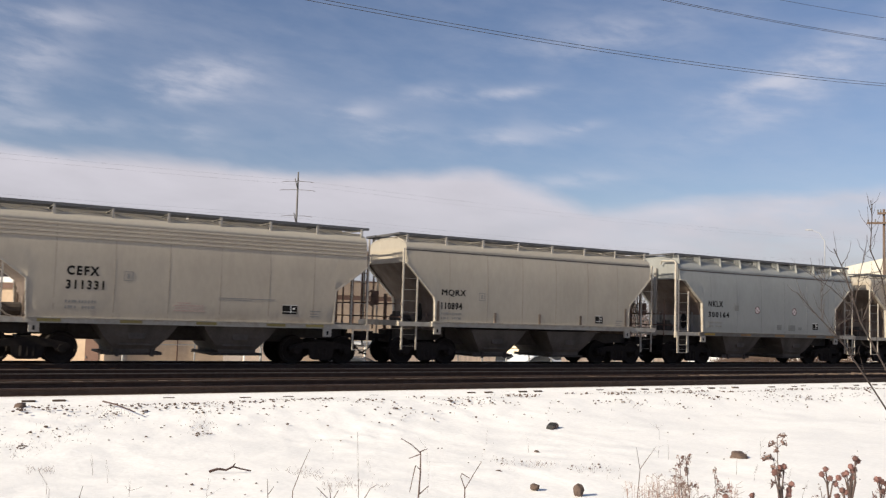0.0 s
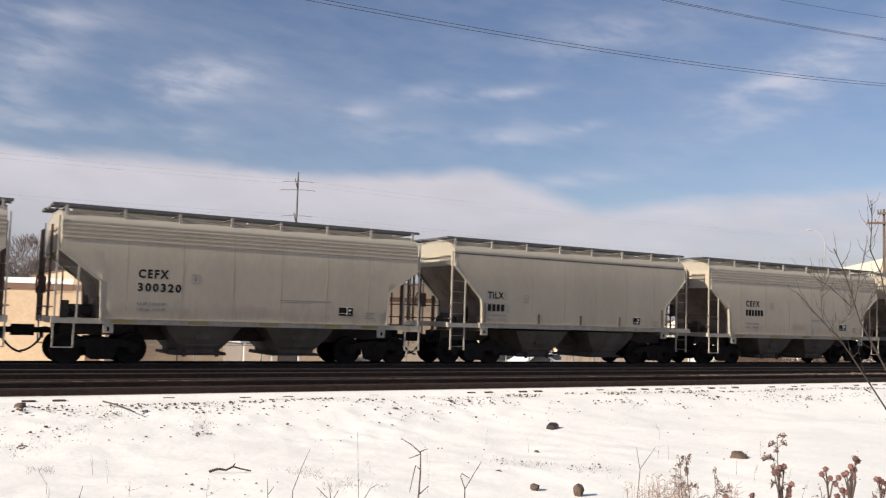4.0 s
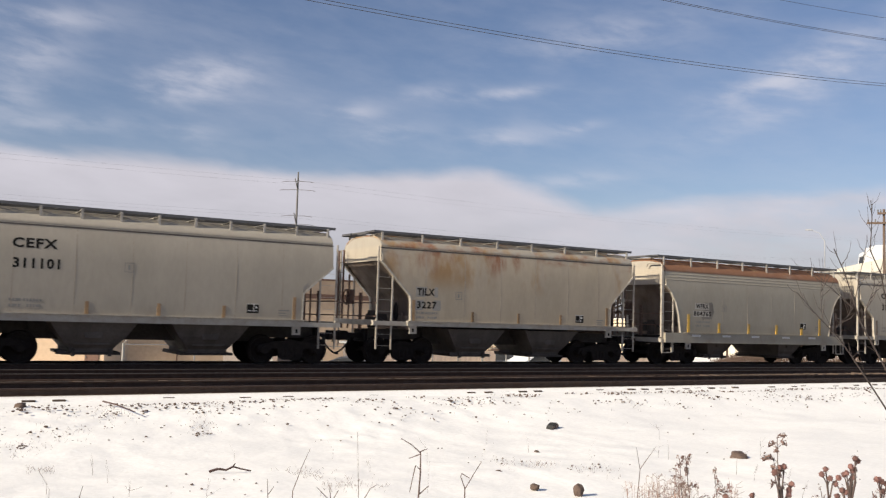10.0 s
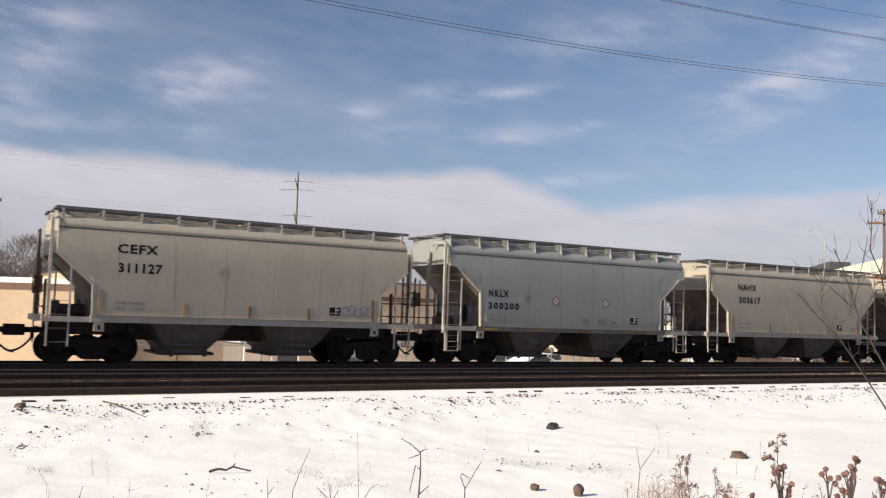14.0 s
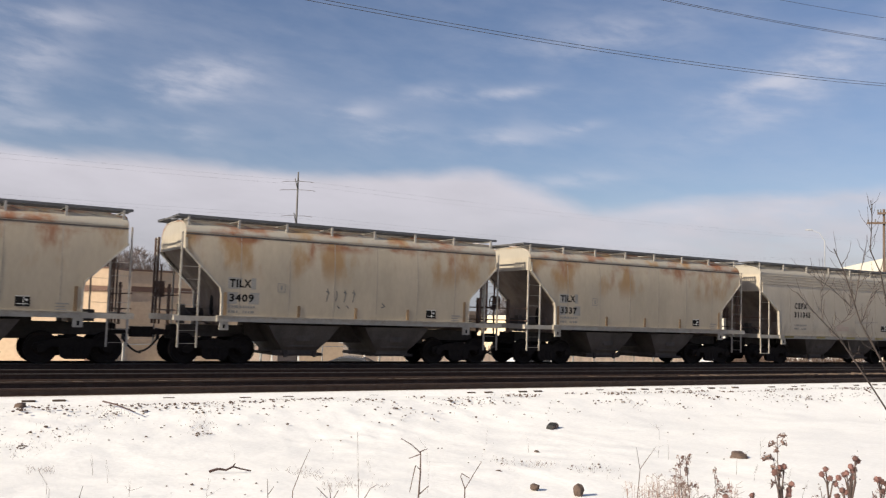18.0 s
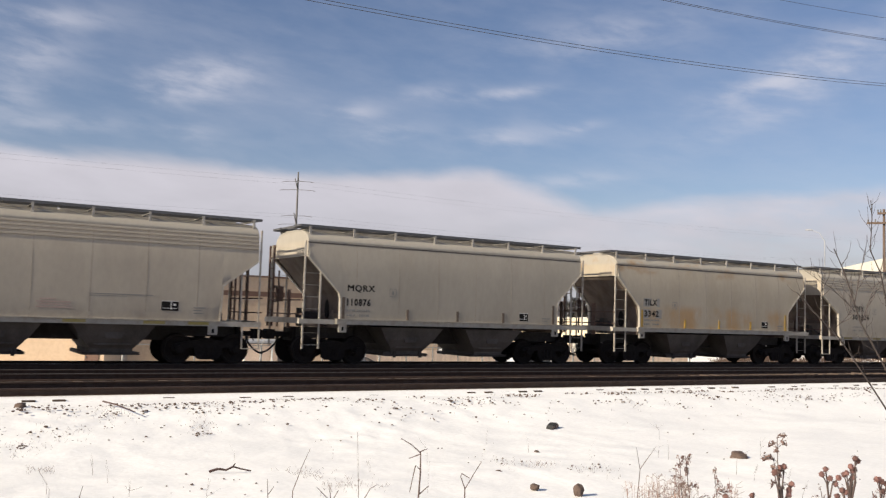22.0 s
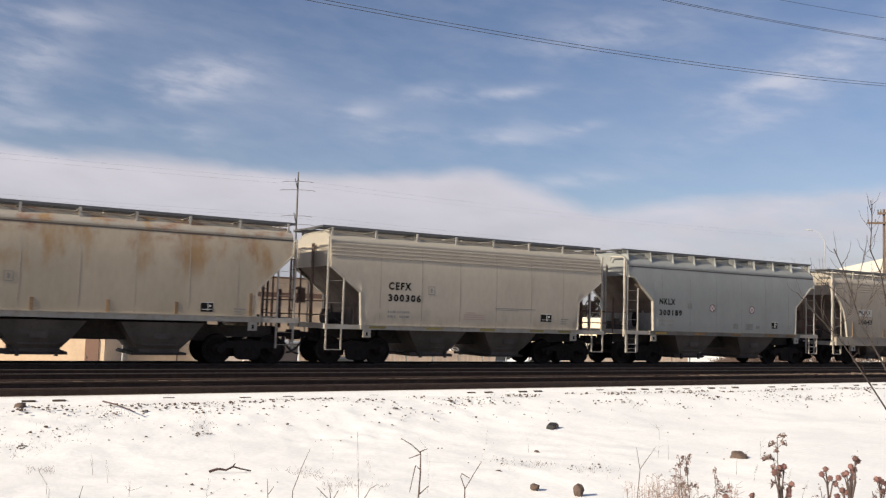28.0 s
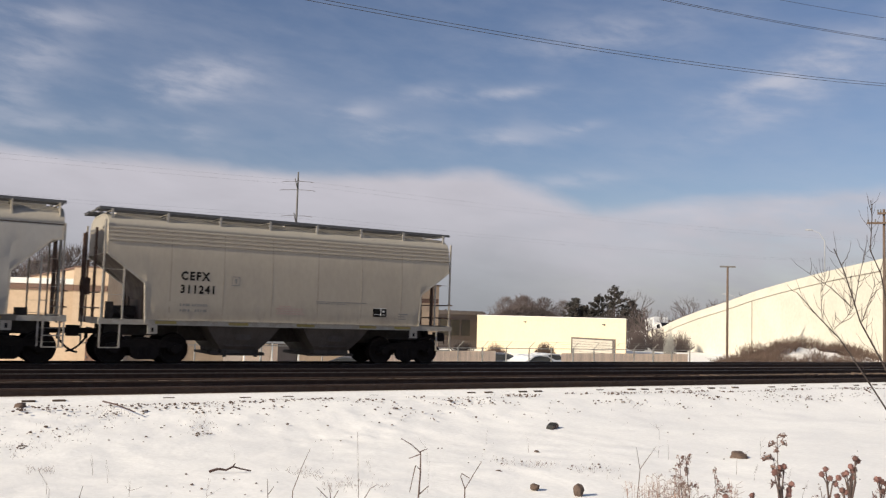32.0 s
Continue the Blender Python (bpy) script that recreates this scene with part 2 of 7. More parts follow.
RUST = (0.24, 0.095, 0.042)
OCHRE = (0.325, 0.205, 0.098)
STREAK = (1.6, 1.0, 0.22)
# soot streaks, stronger upward to paint in the snow light on the lower sides
SOOT_AND_SHADE = ((0.355, 0.305, 0.245), 1.6, 4.2, 1.0, 0.48, 0.80, (1.25, 1.0, 0.16))
GRIME = ((0.29, 0.24, 0.185), 1.75, 1.25, 1.5, 0.46, 0.78, (0.8, 1.0, 0.7))
# the same streaks and painted shading, toned for blue-grey cars
SOOT_AND_SHADE_BLUE = ((0.212, 0.214, 0.205), 1.6, 4.2, 1.0, 0.48, 0.80, (1.25, 1.0, 0.16))
MAT = {
    "tan_grey": material("tan_grey_paint", (0.439, 0.384, 0.305), 0.55, color2=(0.379, 0.328, 0.261), scale=0.9, amount=0.6, stretch=(1, 1, 0.45), fine=9, fine_amount=0.03, rand=0.045,
                         stain=[SOOT_AND_SHADE, GRIME, ((0.27, 0.245, 0.21), 2.2, 1.2, 2.2, 0.5, 0.8, (1.3, 1, 0.5)), ((0.345, 0.315, 0.265), 3.86, 4.0, 1.2, 0.05, 0.45, (0.5, 1, 1))]),
    "light_grey": material("light_grey_paint", (0.388, 0.346, 0.281), 0.55, color2=(0.325, 0.290, 0.231), scale=0.9, amount=0.6, stretch=(1, 1, 0.4), fine=9, fine_amount=0.03, rand=0.05,
                           stain=[SOOT_AND_SHADE, GRIME, ((0.30, 0.27, 0.22), 2.4, 1.2, 2.0, 0.5, 0.8, (1.4, 1, 0.4)), ((0.345, 0.315, 0.265), 3.86, 4.0, 1.2, 0.05, 0.45, (0.5, 1, 1))]),
    "rust_top": material("light_grey_paint_rusted_above", (0.410, 0.362, 0.284), 0.6, color2=(0.344, 0.302, 0.238), scale=0.9, amount=0.6, stretch=(1, 1, 0.4), fine=9, fine_amount=0.03, rand=0.05,
                         stain=[SOOT_AND_SHADE, GRIME, (RUST, 3.55, 3.75, 1.1, 0.28, 0.5, (0.5, 1, 1)), (OCHRE, 2.9, 3.7, 1.2, 0.52, 0.75, STREAK)]),
    "rust_roof": material("light_grey_paint_rusted_roof", (0.350, 0.318, 0.255), 0.6, color2=(0.294, 0.266, 0.211), scale=0.9, amount=0.6, stretch=(1, 1, 0.4), fine=9, fine_amount=0.03, rand=0.05,
                          stain=[SOOT_AND_SHADE, GRIME, ((0.20, 0.098, 0.052), 3.72, 3.80, 0.8, 0.20, 0.44, (0.5, 1, 1)), (OCHRE, 3.70, 3.85, 1.9, 0.56, 0.78, (0.7, 1, 1)), (OCHRE, 2.9, 3.7, 1.2, 0.62, 0.85, STREAK)]),
    "rust_panels": material("light_grey_paint_rust_patched", (0.440, 0.370, 0.275), 0.6, color2=(0.356, 0.305, 0.225), scale=0.9, amount=0.7, stretch=(1, 1, 0.4), fine=9, fine_amount=0.03, rand=0.06,
                            stain=[SOOT_AND_SHADE, GRIME, ((0.345, 0.315, 0.265), 3.86, 4.0, 1.2, 0.05, 0.45, (0.5, 1, 1)), (OCHRE, 2.3, 3.2, 0.75, 0.50, 0.66, (1.2, 1, 0.5)), (RUST, 2.7, 3.7, 1.0, 0.52, 0.72, (1.1, 1, 0.42)), (RUST, 3.5, 3.8, 1.6, 0.5, 0.72, (0.5, 1, 1))]),
    "stain_low": material("light_grey_paint_brown_film", (0.414, 0.358, 0.275), 0.6, color2=(0.356, 0.300, 0.218), scale=0.9, amount=0.7, stretch=(1, 1, 0.4), fine=9, fine_amount=0.03, rand=0.05,
                          stain=[SOOT_AND_SHADE, GRIME, ((0.345, 0.315, 0.265), 3.86, 4.0, 1.2, 0.05, 0.45, (0.5, 1, 1)), ((0.40, 0.26, 0.13), 2.5, 2.0, 0.8, 0.42, 0.66, (0.8, 1, 0.5)), (OCHRE, 3.4, 3.8, 1.3, 0.5, 0.75, (0.6, 1, 1))]),
    "blue_grey": material("blue_grey_paint", (0.260, 0.267, 0.257), 0.5, color2=(0.219, 0.228, 0.220), scale=0.9, amount=0.6, stretch=(1, 1, 0.4), fine=9, fine_amount=0.03, rand=0.03,
                          stain=[SOOT_AND_SHADE_BLUE, ((0.27, 0.27, 0.26), 2.2, 1.2, 2.0, 0.5, 0.8, (1.4, 1, 0.4))]),
    "pale_grey": material("pale_grey_paint", (0.362, 0.343, 0.315), 0.5, color2=(0.305, 0.290, 0.266), scale=0.9, amount=0.6, stretch=(1, 1, 0.4), fine=9, fine_amount=0.03, rand=0.06,
                          stain=[SOOT_AND_SHADE, GRIME, ((0.28, 0.26, 0.22), 2.2, 1.2, 2.0, 0.5, 0.8, (1.4, 1, 0.4)), ((0.345, 0.315, 0.265), 3.86, 4.0, 1.2, 0.05, 0.45, (0.5, 1, 1))]),
    "beige": material("dusty_beige_paint", (0.329, 0.284, 0.229), 0.6, color2=(0.278, 0.237, 0.186), scale=0.9, amount=0.7, stretch=(1, 1, 0.4), fine=9, fine_amount=0.03, rand=0.05,
                      stain=[SOOT_AND_SHADE, GRIME, ((0.30, 0.24, 0.17), 2.4, 1.2, 2.0, 0.5, 0.8, (1.4, 1, 0.4)), ((0.345, 0.315, 0.265), 3.86, 4.0, 1.2, 0.05, 0.45, (0.5, 1, 1))]),
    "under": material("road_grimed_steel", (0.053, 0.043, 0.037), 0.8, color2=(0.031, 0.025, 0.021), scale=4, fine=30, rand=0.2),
    # bays much darker than the body; also colours the eave shadow strips
    "bay": material("dark_hopper_paint", (0.105, 0.090, 0.078), 0.85, color2=(0.065, 0.055, 0.048), scale=1.3, amount=0.9, stretch=(1, 1, 0.5), fine=25, fine_amount=0.1),
    # upright end sheets, mottled and much darker than the body paint
    "bulkhead": material("dark_brown_end_sheet_paint", (0.215, 0.165, 0.13), 0.85, color2=(0.105, 0.078, 0.062), scale=1.6, amount=0.9, stretch=(1, 1, 0.5), fine=20, fine_amount=0.1),
    "bulkhead_blue": material("dark_grey_end_sheet_paint", (0.225, 0.215, 0.20), 0.8, color2=(0.12, 0.112, 0.10), scale=1.6, amount=0.8, stretch=(1, 1, 0.5), fine=20, fine_amount=0.1),
    "seam": material("sooty_weld_bead", (0.36, 0.315, 0.25), 0.7, color2=(0.28, 0.24, 0.19), scale=1.2, amount=0.8, stretch=(1, 1, 0.6)),
    "seam_blue": material("sooty_blue_grey_weld_bead", (0.225, 0.23, 0.225), 0.65, color2=(0.165, 0.168, 0.163), scale=1.2, amount=0.8, stretch=(1, 1, 0.6)),
    "sign_ring": material("dark_red_sign_ink", (0.10, 0.035, 0.035), 0.7, scale=10),
    "sign_field": material("pinkish_sign_field", (0.62, 0.54, 0.53), 0.7, scale=10),
    "end_rail": material("rust_brown_steel", (0.130, 0.080, 0.060), 0.8, color2=(0.070, 0.042, 0.032), scale=4, rand=0.2),
    # darker copy of the ladder paint for the right ends, turned from the sun
    "ladder_rail": material("shaded_ladder_steel", (0.40, 0.37, 0.32), 0.6, color2=(0.25, 0.19, 0.14), scale=5, amount=0.6),
    # sloping end sheets, mottled dark brown, well below the body tone
    "hopper": material("dark_brown_hopper_paint", (0.150, 0.112, 0.088), 0.85, color2=(0.070, 0.052, 0.042), scale=1.5, amount=0.8, stretch=(1, 1, 0.5), fine=25, fine_amount=0.1),
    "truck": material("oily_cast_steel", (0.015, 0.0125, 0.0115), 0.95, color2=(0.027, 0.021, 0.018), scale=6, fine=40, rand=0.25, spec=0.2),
    "wheel": material("worn_wheel_steel", (0.016, 0.013, 0.012), 0.85, color2=(0.024, 0.017, 0.013), scale=8, rand=0.2, spec=0.2),
    "ladder": material("painted_steel_rail", (0.43, 0.40, 0.345), 0.6, color2=(0.29, 0.23, 0.17), scale=5, amount=0.5),
    # darker sill tone of the bracketed cars
    "dark_sill": material("dark_sill_paint", (0.21, 0.195, 0.17), 0.7, color2=(0.13, 0.11, 0.09), scale=2, amount=0.7),
    "post": material("painted_post", (0.34, 0.32, 0.29), 0.6, scale=5, rand=0.1),
    "walkway": material("galvanized_grating", (0.11, 0.11, 0.115), 0.6, metal=0.3, color2=(0.10, 0.10, 0.10), scale=6),
    "black_ink": material("black_stencil", (0.014, 0.013, 0.012), 0.85, color2=(0.032, 0.030, 0.028), scale=8, spec=0.1),
    "grey_ink": material("faded_stencil", (0.25, 0.24, 0.22), 0.7, scale=10),
    "faded_red": material("faded_red_stencil", (0.42, 0.31, 0.26), 0.7, color2=(0.42, 0.36, 0.30), scale=10),
    "olive_tape": material("faded_yellow_reflector", (0.33, 0.27, 0.07), 0.5, color2=(0.36, 0.27, 0.12), scale=4, amount=0.8, rand=0.2),
    "orange_tape": material("faded_orange_reflector", (0.30, 0.165, 0.055), 0.55, color2=(0.20, 0.115, 0.06), scale=4, amount=0.8, rand=0.2),
    "blue_ink": material("violet_blue_spray", (0.16, 0.15, 0.29), 0.75, color2=(0.28, 0.27, 0.32), scale=6, amount=0.8),
    "smudge_blue": material("faded_blue_grey_stencil", (0.175, 0.178, 0.172), 0.75, color2=(0.215, 0.218, 0.211), scale=5, amount=0.9),
    "white_ink": material("white_stencil", (0.72, 0.71, 0.68), 0.7, scale=10),
    "patch": material("grey_repaint_patch", (0.31, 0.295, 0.265), 0.6, scale=3),
    "yellow_tape": material("yellow_reflector", (0.52, 0.32, 0.045), 0.5, color2=(0.38, 0.25, 0.08), scale=5, rand=0.2),
    "rust_tab": material("rusty_orange_steel", (0.27, 0.175, 0.09), 0.75, color2=(0.17, 0.11, 0.07), scale=6, rand=0.3),
    "dark_tab": material("dark_brown_steel", (0.16, 0.12, 0.09), 0.75, scale=6, rand=0.3),
    "rail": material("rusty_rail", (0.043, 0.023, 0.015), 0.75, color2=(0.024, 0.014, 0.010), scale=3, fine=30),
    "rail_top": material("polished_rail", (0.10, 0.085, 0.075), 0.5, metal=0.3, scale=3),
    "tie": material("creosoted_wood", (0.090, 0.063, 0.045), 0.85, color2=(0.053, 0.038, 0.027), scale=3, stretch=(6, 0.6, 6), fine=25, rand=0.3),
    "ballast": material("dark_wet_ballast", (0.083, 0.062, 0.052), 0.9, color2=(0.039, 0.028, 0.024), scale=7, amount=0.8, fine=22, fine_amount=0.5, bump=0.8, bump_scale=18),
    "far_wall": material("cream_painted_block", (0.69, 0.58, 0.41), 0.85, color2=(0.63, 0.52, 0.37), scale=0.35, amount=0.5, fine=5, fine_amount=0.04),
    "tan_wall": material("tan_stucco", (0.50, 0.375, 0.260), 0.85, color2=(0.43, 0.315, 0.212), scale=0.4, amount=0.6, fine=5, fine_amount=0.05),
    "brown_trim": material("brown_metal_fascia", (0.14, 0.075, 0.05), 0.6, scale=1),
    "white_trim": material("white_roof_edge", (0.75, 0.74, 0.70), 0.6, scale=1),
    "concrete": material("pale_concrete_wall", (0.60, 0.57, 0.49), 0.9, color2=(0.54, 0.51, 0.43), scale=0.25, amount=0.7, fine=3, fine_amount=0.05, bump=0.1, bump_scale=4),
    "concrete_line": material("concrete_joint", (0.36, 0.33, 0.28), 0.9, scale=2),
    "pole_wood": material("weathered_pole", (0.120, 0.084, 0.065), 0.85, color2=(0.078, 0.054, 0.042), scale=2, stretch=(4, 4, 0.3)),
    "pole_grey": material("grey_pole", (0.13, 0.125, 0.12), 0.7, scale=2),
    "pole_pale": material("pale_lamp_post", (0.40, 0.41, 0.42), 0.6, scale=2),
    "wire": material("dark_cable", (0.05, 0.05, 0.055), 0.6, scale=2),
    "fence": material("galvanized_fence", (0.30, 0.29, 0.27), 0.6, metal=0.2, scale=3),
    # lighter tie colour that stands in for sunlit tie ends on the middle track
    "lit_tie": material("sunlit_tie", (0.105, 0.075, 0.055), 0.85, color2=(0.06, 0.042, 0.033), scale=3, stretch=(6, 0.6, 6), fine=25, rand=0.4),
    "shed_wall": material("dull_grey_board", (0.17, 0.145, 0.13), 0.85, scale=1),
    "pale_patch": material("pale_repaint_patch", (0.56, 0.54, 0.50), 0.6, scale=3),
    "spray": material("sprayed_dark_grey", (0.10, 0.10, 0.095), 0.8, color2=(0.22, 0.21, 0.19), scale=7, amount=0.8),
    "overspray": material("dull_grey_overspray", (0.165, 0.15, 0.13), 0.75, color2=(0.25, 0.225, 0.19), scale=2.5, amount=0.9),
    "pale_fill": material("pale_grey_spray", (0.44, 0.41, 0.36), 0.75, color2=(0.36, 0.335, 0.29), scale=4, amount=0.8),
    "slat": material("pale_tan_fence_slat", (0.74, 0.58, 0.44), 0.7, color2=(0.66, 0.50, 0.37), scale=1.0, rand=0.08),
    "conifer": material("conifer_needles", (0.036, 0.033, 0.028), 0.9, color2=(0.060, 0.047, 0.038), scale=0.6, rand=0.2),
    "twig": material("bare_twigs", (0.095, 0.075, 0.072), 0.9, color2=(0.065, 0.050, 0.048), scale=3, rand=0.2),
    "bark": material("grey_bark", (0.13, 0.10, 0.085), 0.9, scale=3),
    "brush": material("dry_brown_brush", (0.13, 0.088, 0.068), 0.9, color2=(0.085, 0.058, 0.046), scale=1.5, rand=0.2),
    "weed": material("dry_weed_stem", (0.105, 0.074, 0.064), 0.85, color2=(0.065, 0.045, 0.040), scale=8, rand=0.25),
    "dark_twig": material("dark_sapling_bark", (0.055, 0.040, 0.034), 0.85, color2=(0.032, 0.024, 0.020), scale=8, rand=0.2),
    "straw": material("pale_dry_grass", (0.25, 0.182, 0.155), 0.85, color2=(0.18, 0.125, 0.106), scale=8, rand=0.2),
    "plume": material("dry_flower_plume", (0.21, 0.14, 0.12), 0.9, color2=(0.13, 0.085, 0.072), scale=20, rand=0.2),
    "seed": material("brown_seed_head", (0.20, 0.105, 0.09), 0.9, color2=(0.12, 0.062, 0.054), scale=30, rand=0.3, bump=0.5, bump_scale=200),
    "white_car": material("white_car_paint", (0.75, 0.76, 0.77), 0.25, scale=1, amount=0.1, fine_amount=0.0),
    "dark_car": material("dark_car_paint", (0.06, 0.065, 0.08), 0.25, scale=1, amount=0.1, fine_amount=0.0),
    "tarp": material("dark_grey_tarp", (0.075, 0.075, 0.085), 0.7, color2=(0.05, 0.05, 0.058), scale=1.5),
    "tyre": material("rubber", (0.02, 0.02, 0.02), 0.8, scale=8),
    "glass_dark": material("dark_window", (0.02, 0.022, 0.025), 0.08, scale=1, amount=0.1, fine_amount=0.0),
    "dark_wall": material("dark_brown_block", (0.115, 0.095, 0.088), 0.85, color2=(0.085, 0.068, 0.062), scale=0.5),
    "grey_door": material("ribbed_grey_door", (0.48, 0.45, 0.39), 0.6, scale=1),
    "stone": material("field_stone", (0.110, 0.075, 0.058), 0.85, color2=(0.061, 0.043, 0.034), scale=8, fine=60, fine_amount=0.25, bump=0.4, bump_scale=30),
    "rotten_wood": material("rotten_wood", (0.054, 0.030, 0.027), 0.9, color2=(0.102, 0.060, 0.048), scale=8, stretch=(1, 4, 4)),
}


# ---------------------------------------------------------------- mesh tools
def mesh_of(name, bm, mat, smooth=False):
    me = bpy.data.meshes.new(name)
    bmesh.ops.recalc_face_normals(bm, faces=bm.faces)
    bm.to_mesh(me)
    bm.free()
    me.materials.append(mat)
    if smooth:
        for p in me.polygons:
            p.use_smooth = True
    return me


def part(name, bm, mat, parent, label="", smooth=False):
    ob = new(name, mesh_of(name, bm, mat, smooth))
    ob.parent = parent
    return tagged(ob, label)


def thing(name, label, category, group="", kind="", m=None):
    ob = new(name)
    ob.empty_display_size = 0.2
    if m is not None:
        ob.matrix_basis = m
    return tagged(ob, label, category, group, kind)


def box(bm, x0, x1, y0, y1, z0, z1):
    v = [bm.verts.new(p) for p in ((x0, y0, z0), (x1, y0, z0), (x1, y1, z0), (x0, y1, z0), (x0, y0, z1), (x1, y0, z1), (x1, y1, z1), (x0, y1, z1))]
    for f in ((3, 2, 1, 0), (4, 5, 6, 7), (0, 1, 5, 4), (1, 2, 6, 5), (2, 3, 7, 6), (3, 0, 4, 7)):
        bm.faces.new([v[i] for i in f])
    return v


def prism(bm, poly, y0, y1):
    """poly: (x, z) outline; extruded from y0 to y1."""
    a = [bm.verts.new((x, y0, z)) for x, z in poly]
    c = [bm.verts.new((x, y1, z)) for x, z in poly]
    n = len(poly)
    bm.faces.new(a)
    bm.faces.new(c[::-1])
    for i in range(n):
        j = (i + 1) % n
        bm.faces.new((a[i], c[i], c[j], a[j]))


def loft(bm, poly, x0, x1):
    """poly: (y, z) outline; extruded from x0 to x1."""
    a = [bm.verts.new((x0, y, z)) for y, z in poly]
    c = [bm.verts.new((x1, y, z)) for y, z in poly]
    n = len(poly)
    bm.faces.new(a)
    bm.faces.new(c[::-1])
    for i in range(n):
        j = (i + 1) % n
        bm.faces.new((a[i], c[i], c[j], a[j]))


def loft_rings(bm, poly, xs):
    """Like loft, with a ring of edges at each of xs, so that rounded shading stays even along it."""
    rings = [[bm.verts.new((x, y, z)) for y, z in poly] for x in xs]
    n = len(poly)
    bm.faces.new(rings[0])
    bm.faces.new(rings[-1][::-1])
    for a, c in zip(rings, rings[1:]):
        for i in range(n):
            j = (i + 1) % n
            bm.faces.new((a[i], c[i], c[j], a[j]))


def tube(bm, pts, r, n=6, r1=None):
    """A round bar along pts; r1: the radius at its far end."""
    pts = [Vector(p) for p in pts]
    m = len(pts)
    turns = [(math.cos(k * 2 * math.pi / n), math.sin(k * 2 * math.pi / n)) for k in range(n)]
    old, a = None, None
    for i, p in enumerate(pts):
        d = (pts[min(i + 1, m - 1)] - pts[max(i - 1, 0)]).normalized()
        a = d.orthogonal().normalized() if a is None else (a - d * a.dot(d)).normalized()
        b = d.cross(a)
        rr = r if r1 is None else r + (r1 - r) * i / max(1, m - 1)
        ring = [bm.verts.new(p + a * (c * rr) + b * (s * rr)) for c, s in turns]
        if old:
            for k in range(n):
                bm.faces.new((old[k], old[k - n + 1], ring[k - n + 1], ring[k]))
        else:
            bm.faces.new(ring[::-1])
        old = ring
    bm.faces.new(old)


def disc(bm, x, y0, y1, z, r, n=24):
    """A round plate with its axis along y."""
    prism(bm, [(x + r * math.cos(k * 2 * math.pi / n), z + r * math.sin(k * 2 * math.pi / n)) for k in range(n)], y0, y1)


def blob(bm, c, r, seed, flat=0.6, n=2):
    g = bmesh.ops.create_icosphere(bm, subdivisions=n, radius=1.0)
    s = Vector((seed * 3.1, seed * 7.7, seed * 1.3))
    for v in g["verts"]:
        d = v.co.copy()
        k = 1 + 0.45 * noise.noise(d * 1.3 + s)
        v.co = Vector(c) + Vector((d.x * r * k, d.y * r * k * 0.9, d.z * r * k * flat))


# ---------------------------------------------------------------- ground
TRACKS = (20.05, 24.35, 28.70)       # centre lines, y
RAIL_Z = (-0.035, -0.055, -0.08)     # tops of the rails


def ground_z(x, y):
    """Height of the ground; rail tops are at 0."""
    if y < 17.4:
        base = -0.62 + 0.39 * max(0.0, min(1.0, (y - 14.2) / 3.2)) ** 1.5
    elif y < 18.8:
        base = -0.245
    elif y < 19.25:
        base = -0.185
    elif y < 31.6:
        base = -0.36
    else:
        k = max(0.0, min(1.0, (y - 31.6) / 5.0))
        base = -0.36 - 1.84 * k * k * (3 - 2 * k)
    return base


def bank_z(x, y):
    """The lumpy snowy bank under the brush."""
    d = math.hypot((x - 53.5) / 14.0, (y - 40.0) / 4.5)
    k = math.exp(-d * d * 1.6) if y > 33 else 0.0
    return k * (2.3 + 0.55 * noise.noise(Vector((x * 0.5, y * 0.6, 6.0))) + 0.25 * noise.noise(Vector((x * 1.7, y * 1.7, 2.0))))


MAT["snow"] = material("trodden_snow", (0.89, 0.885, 0.86), 0.75, color2=(0.815, 0.81, 0.795), scale=0.5, amount=0.6, fine=14, fine_amount=0.035, bump=0.5, bump_scale=5.0)


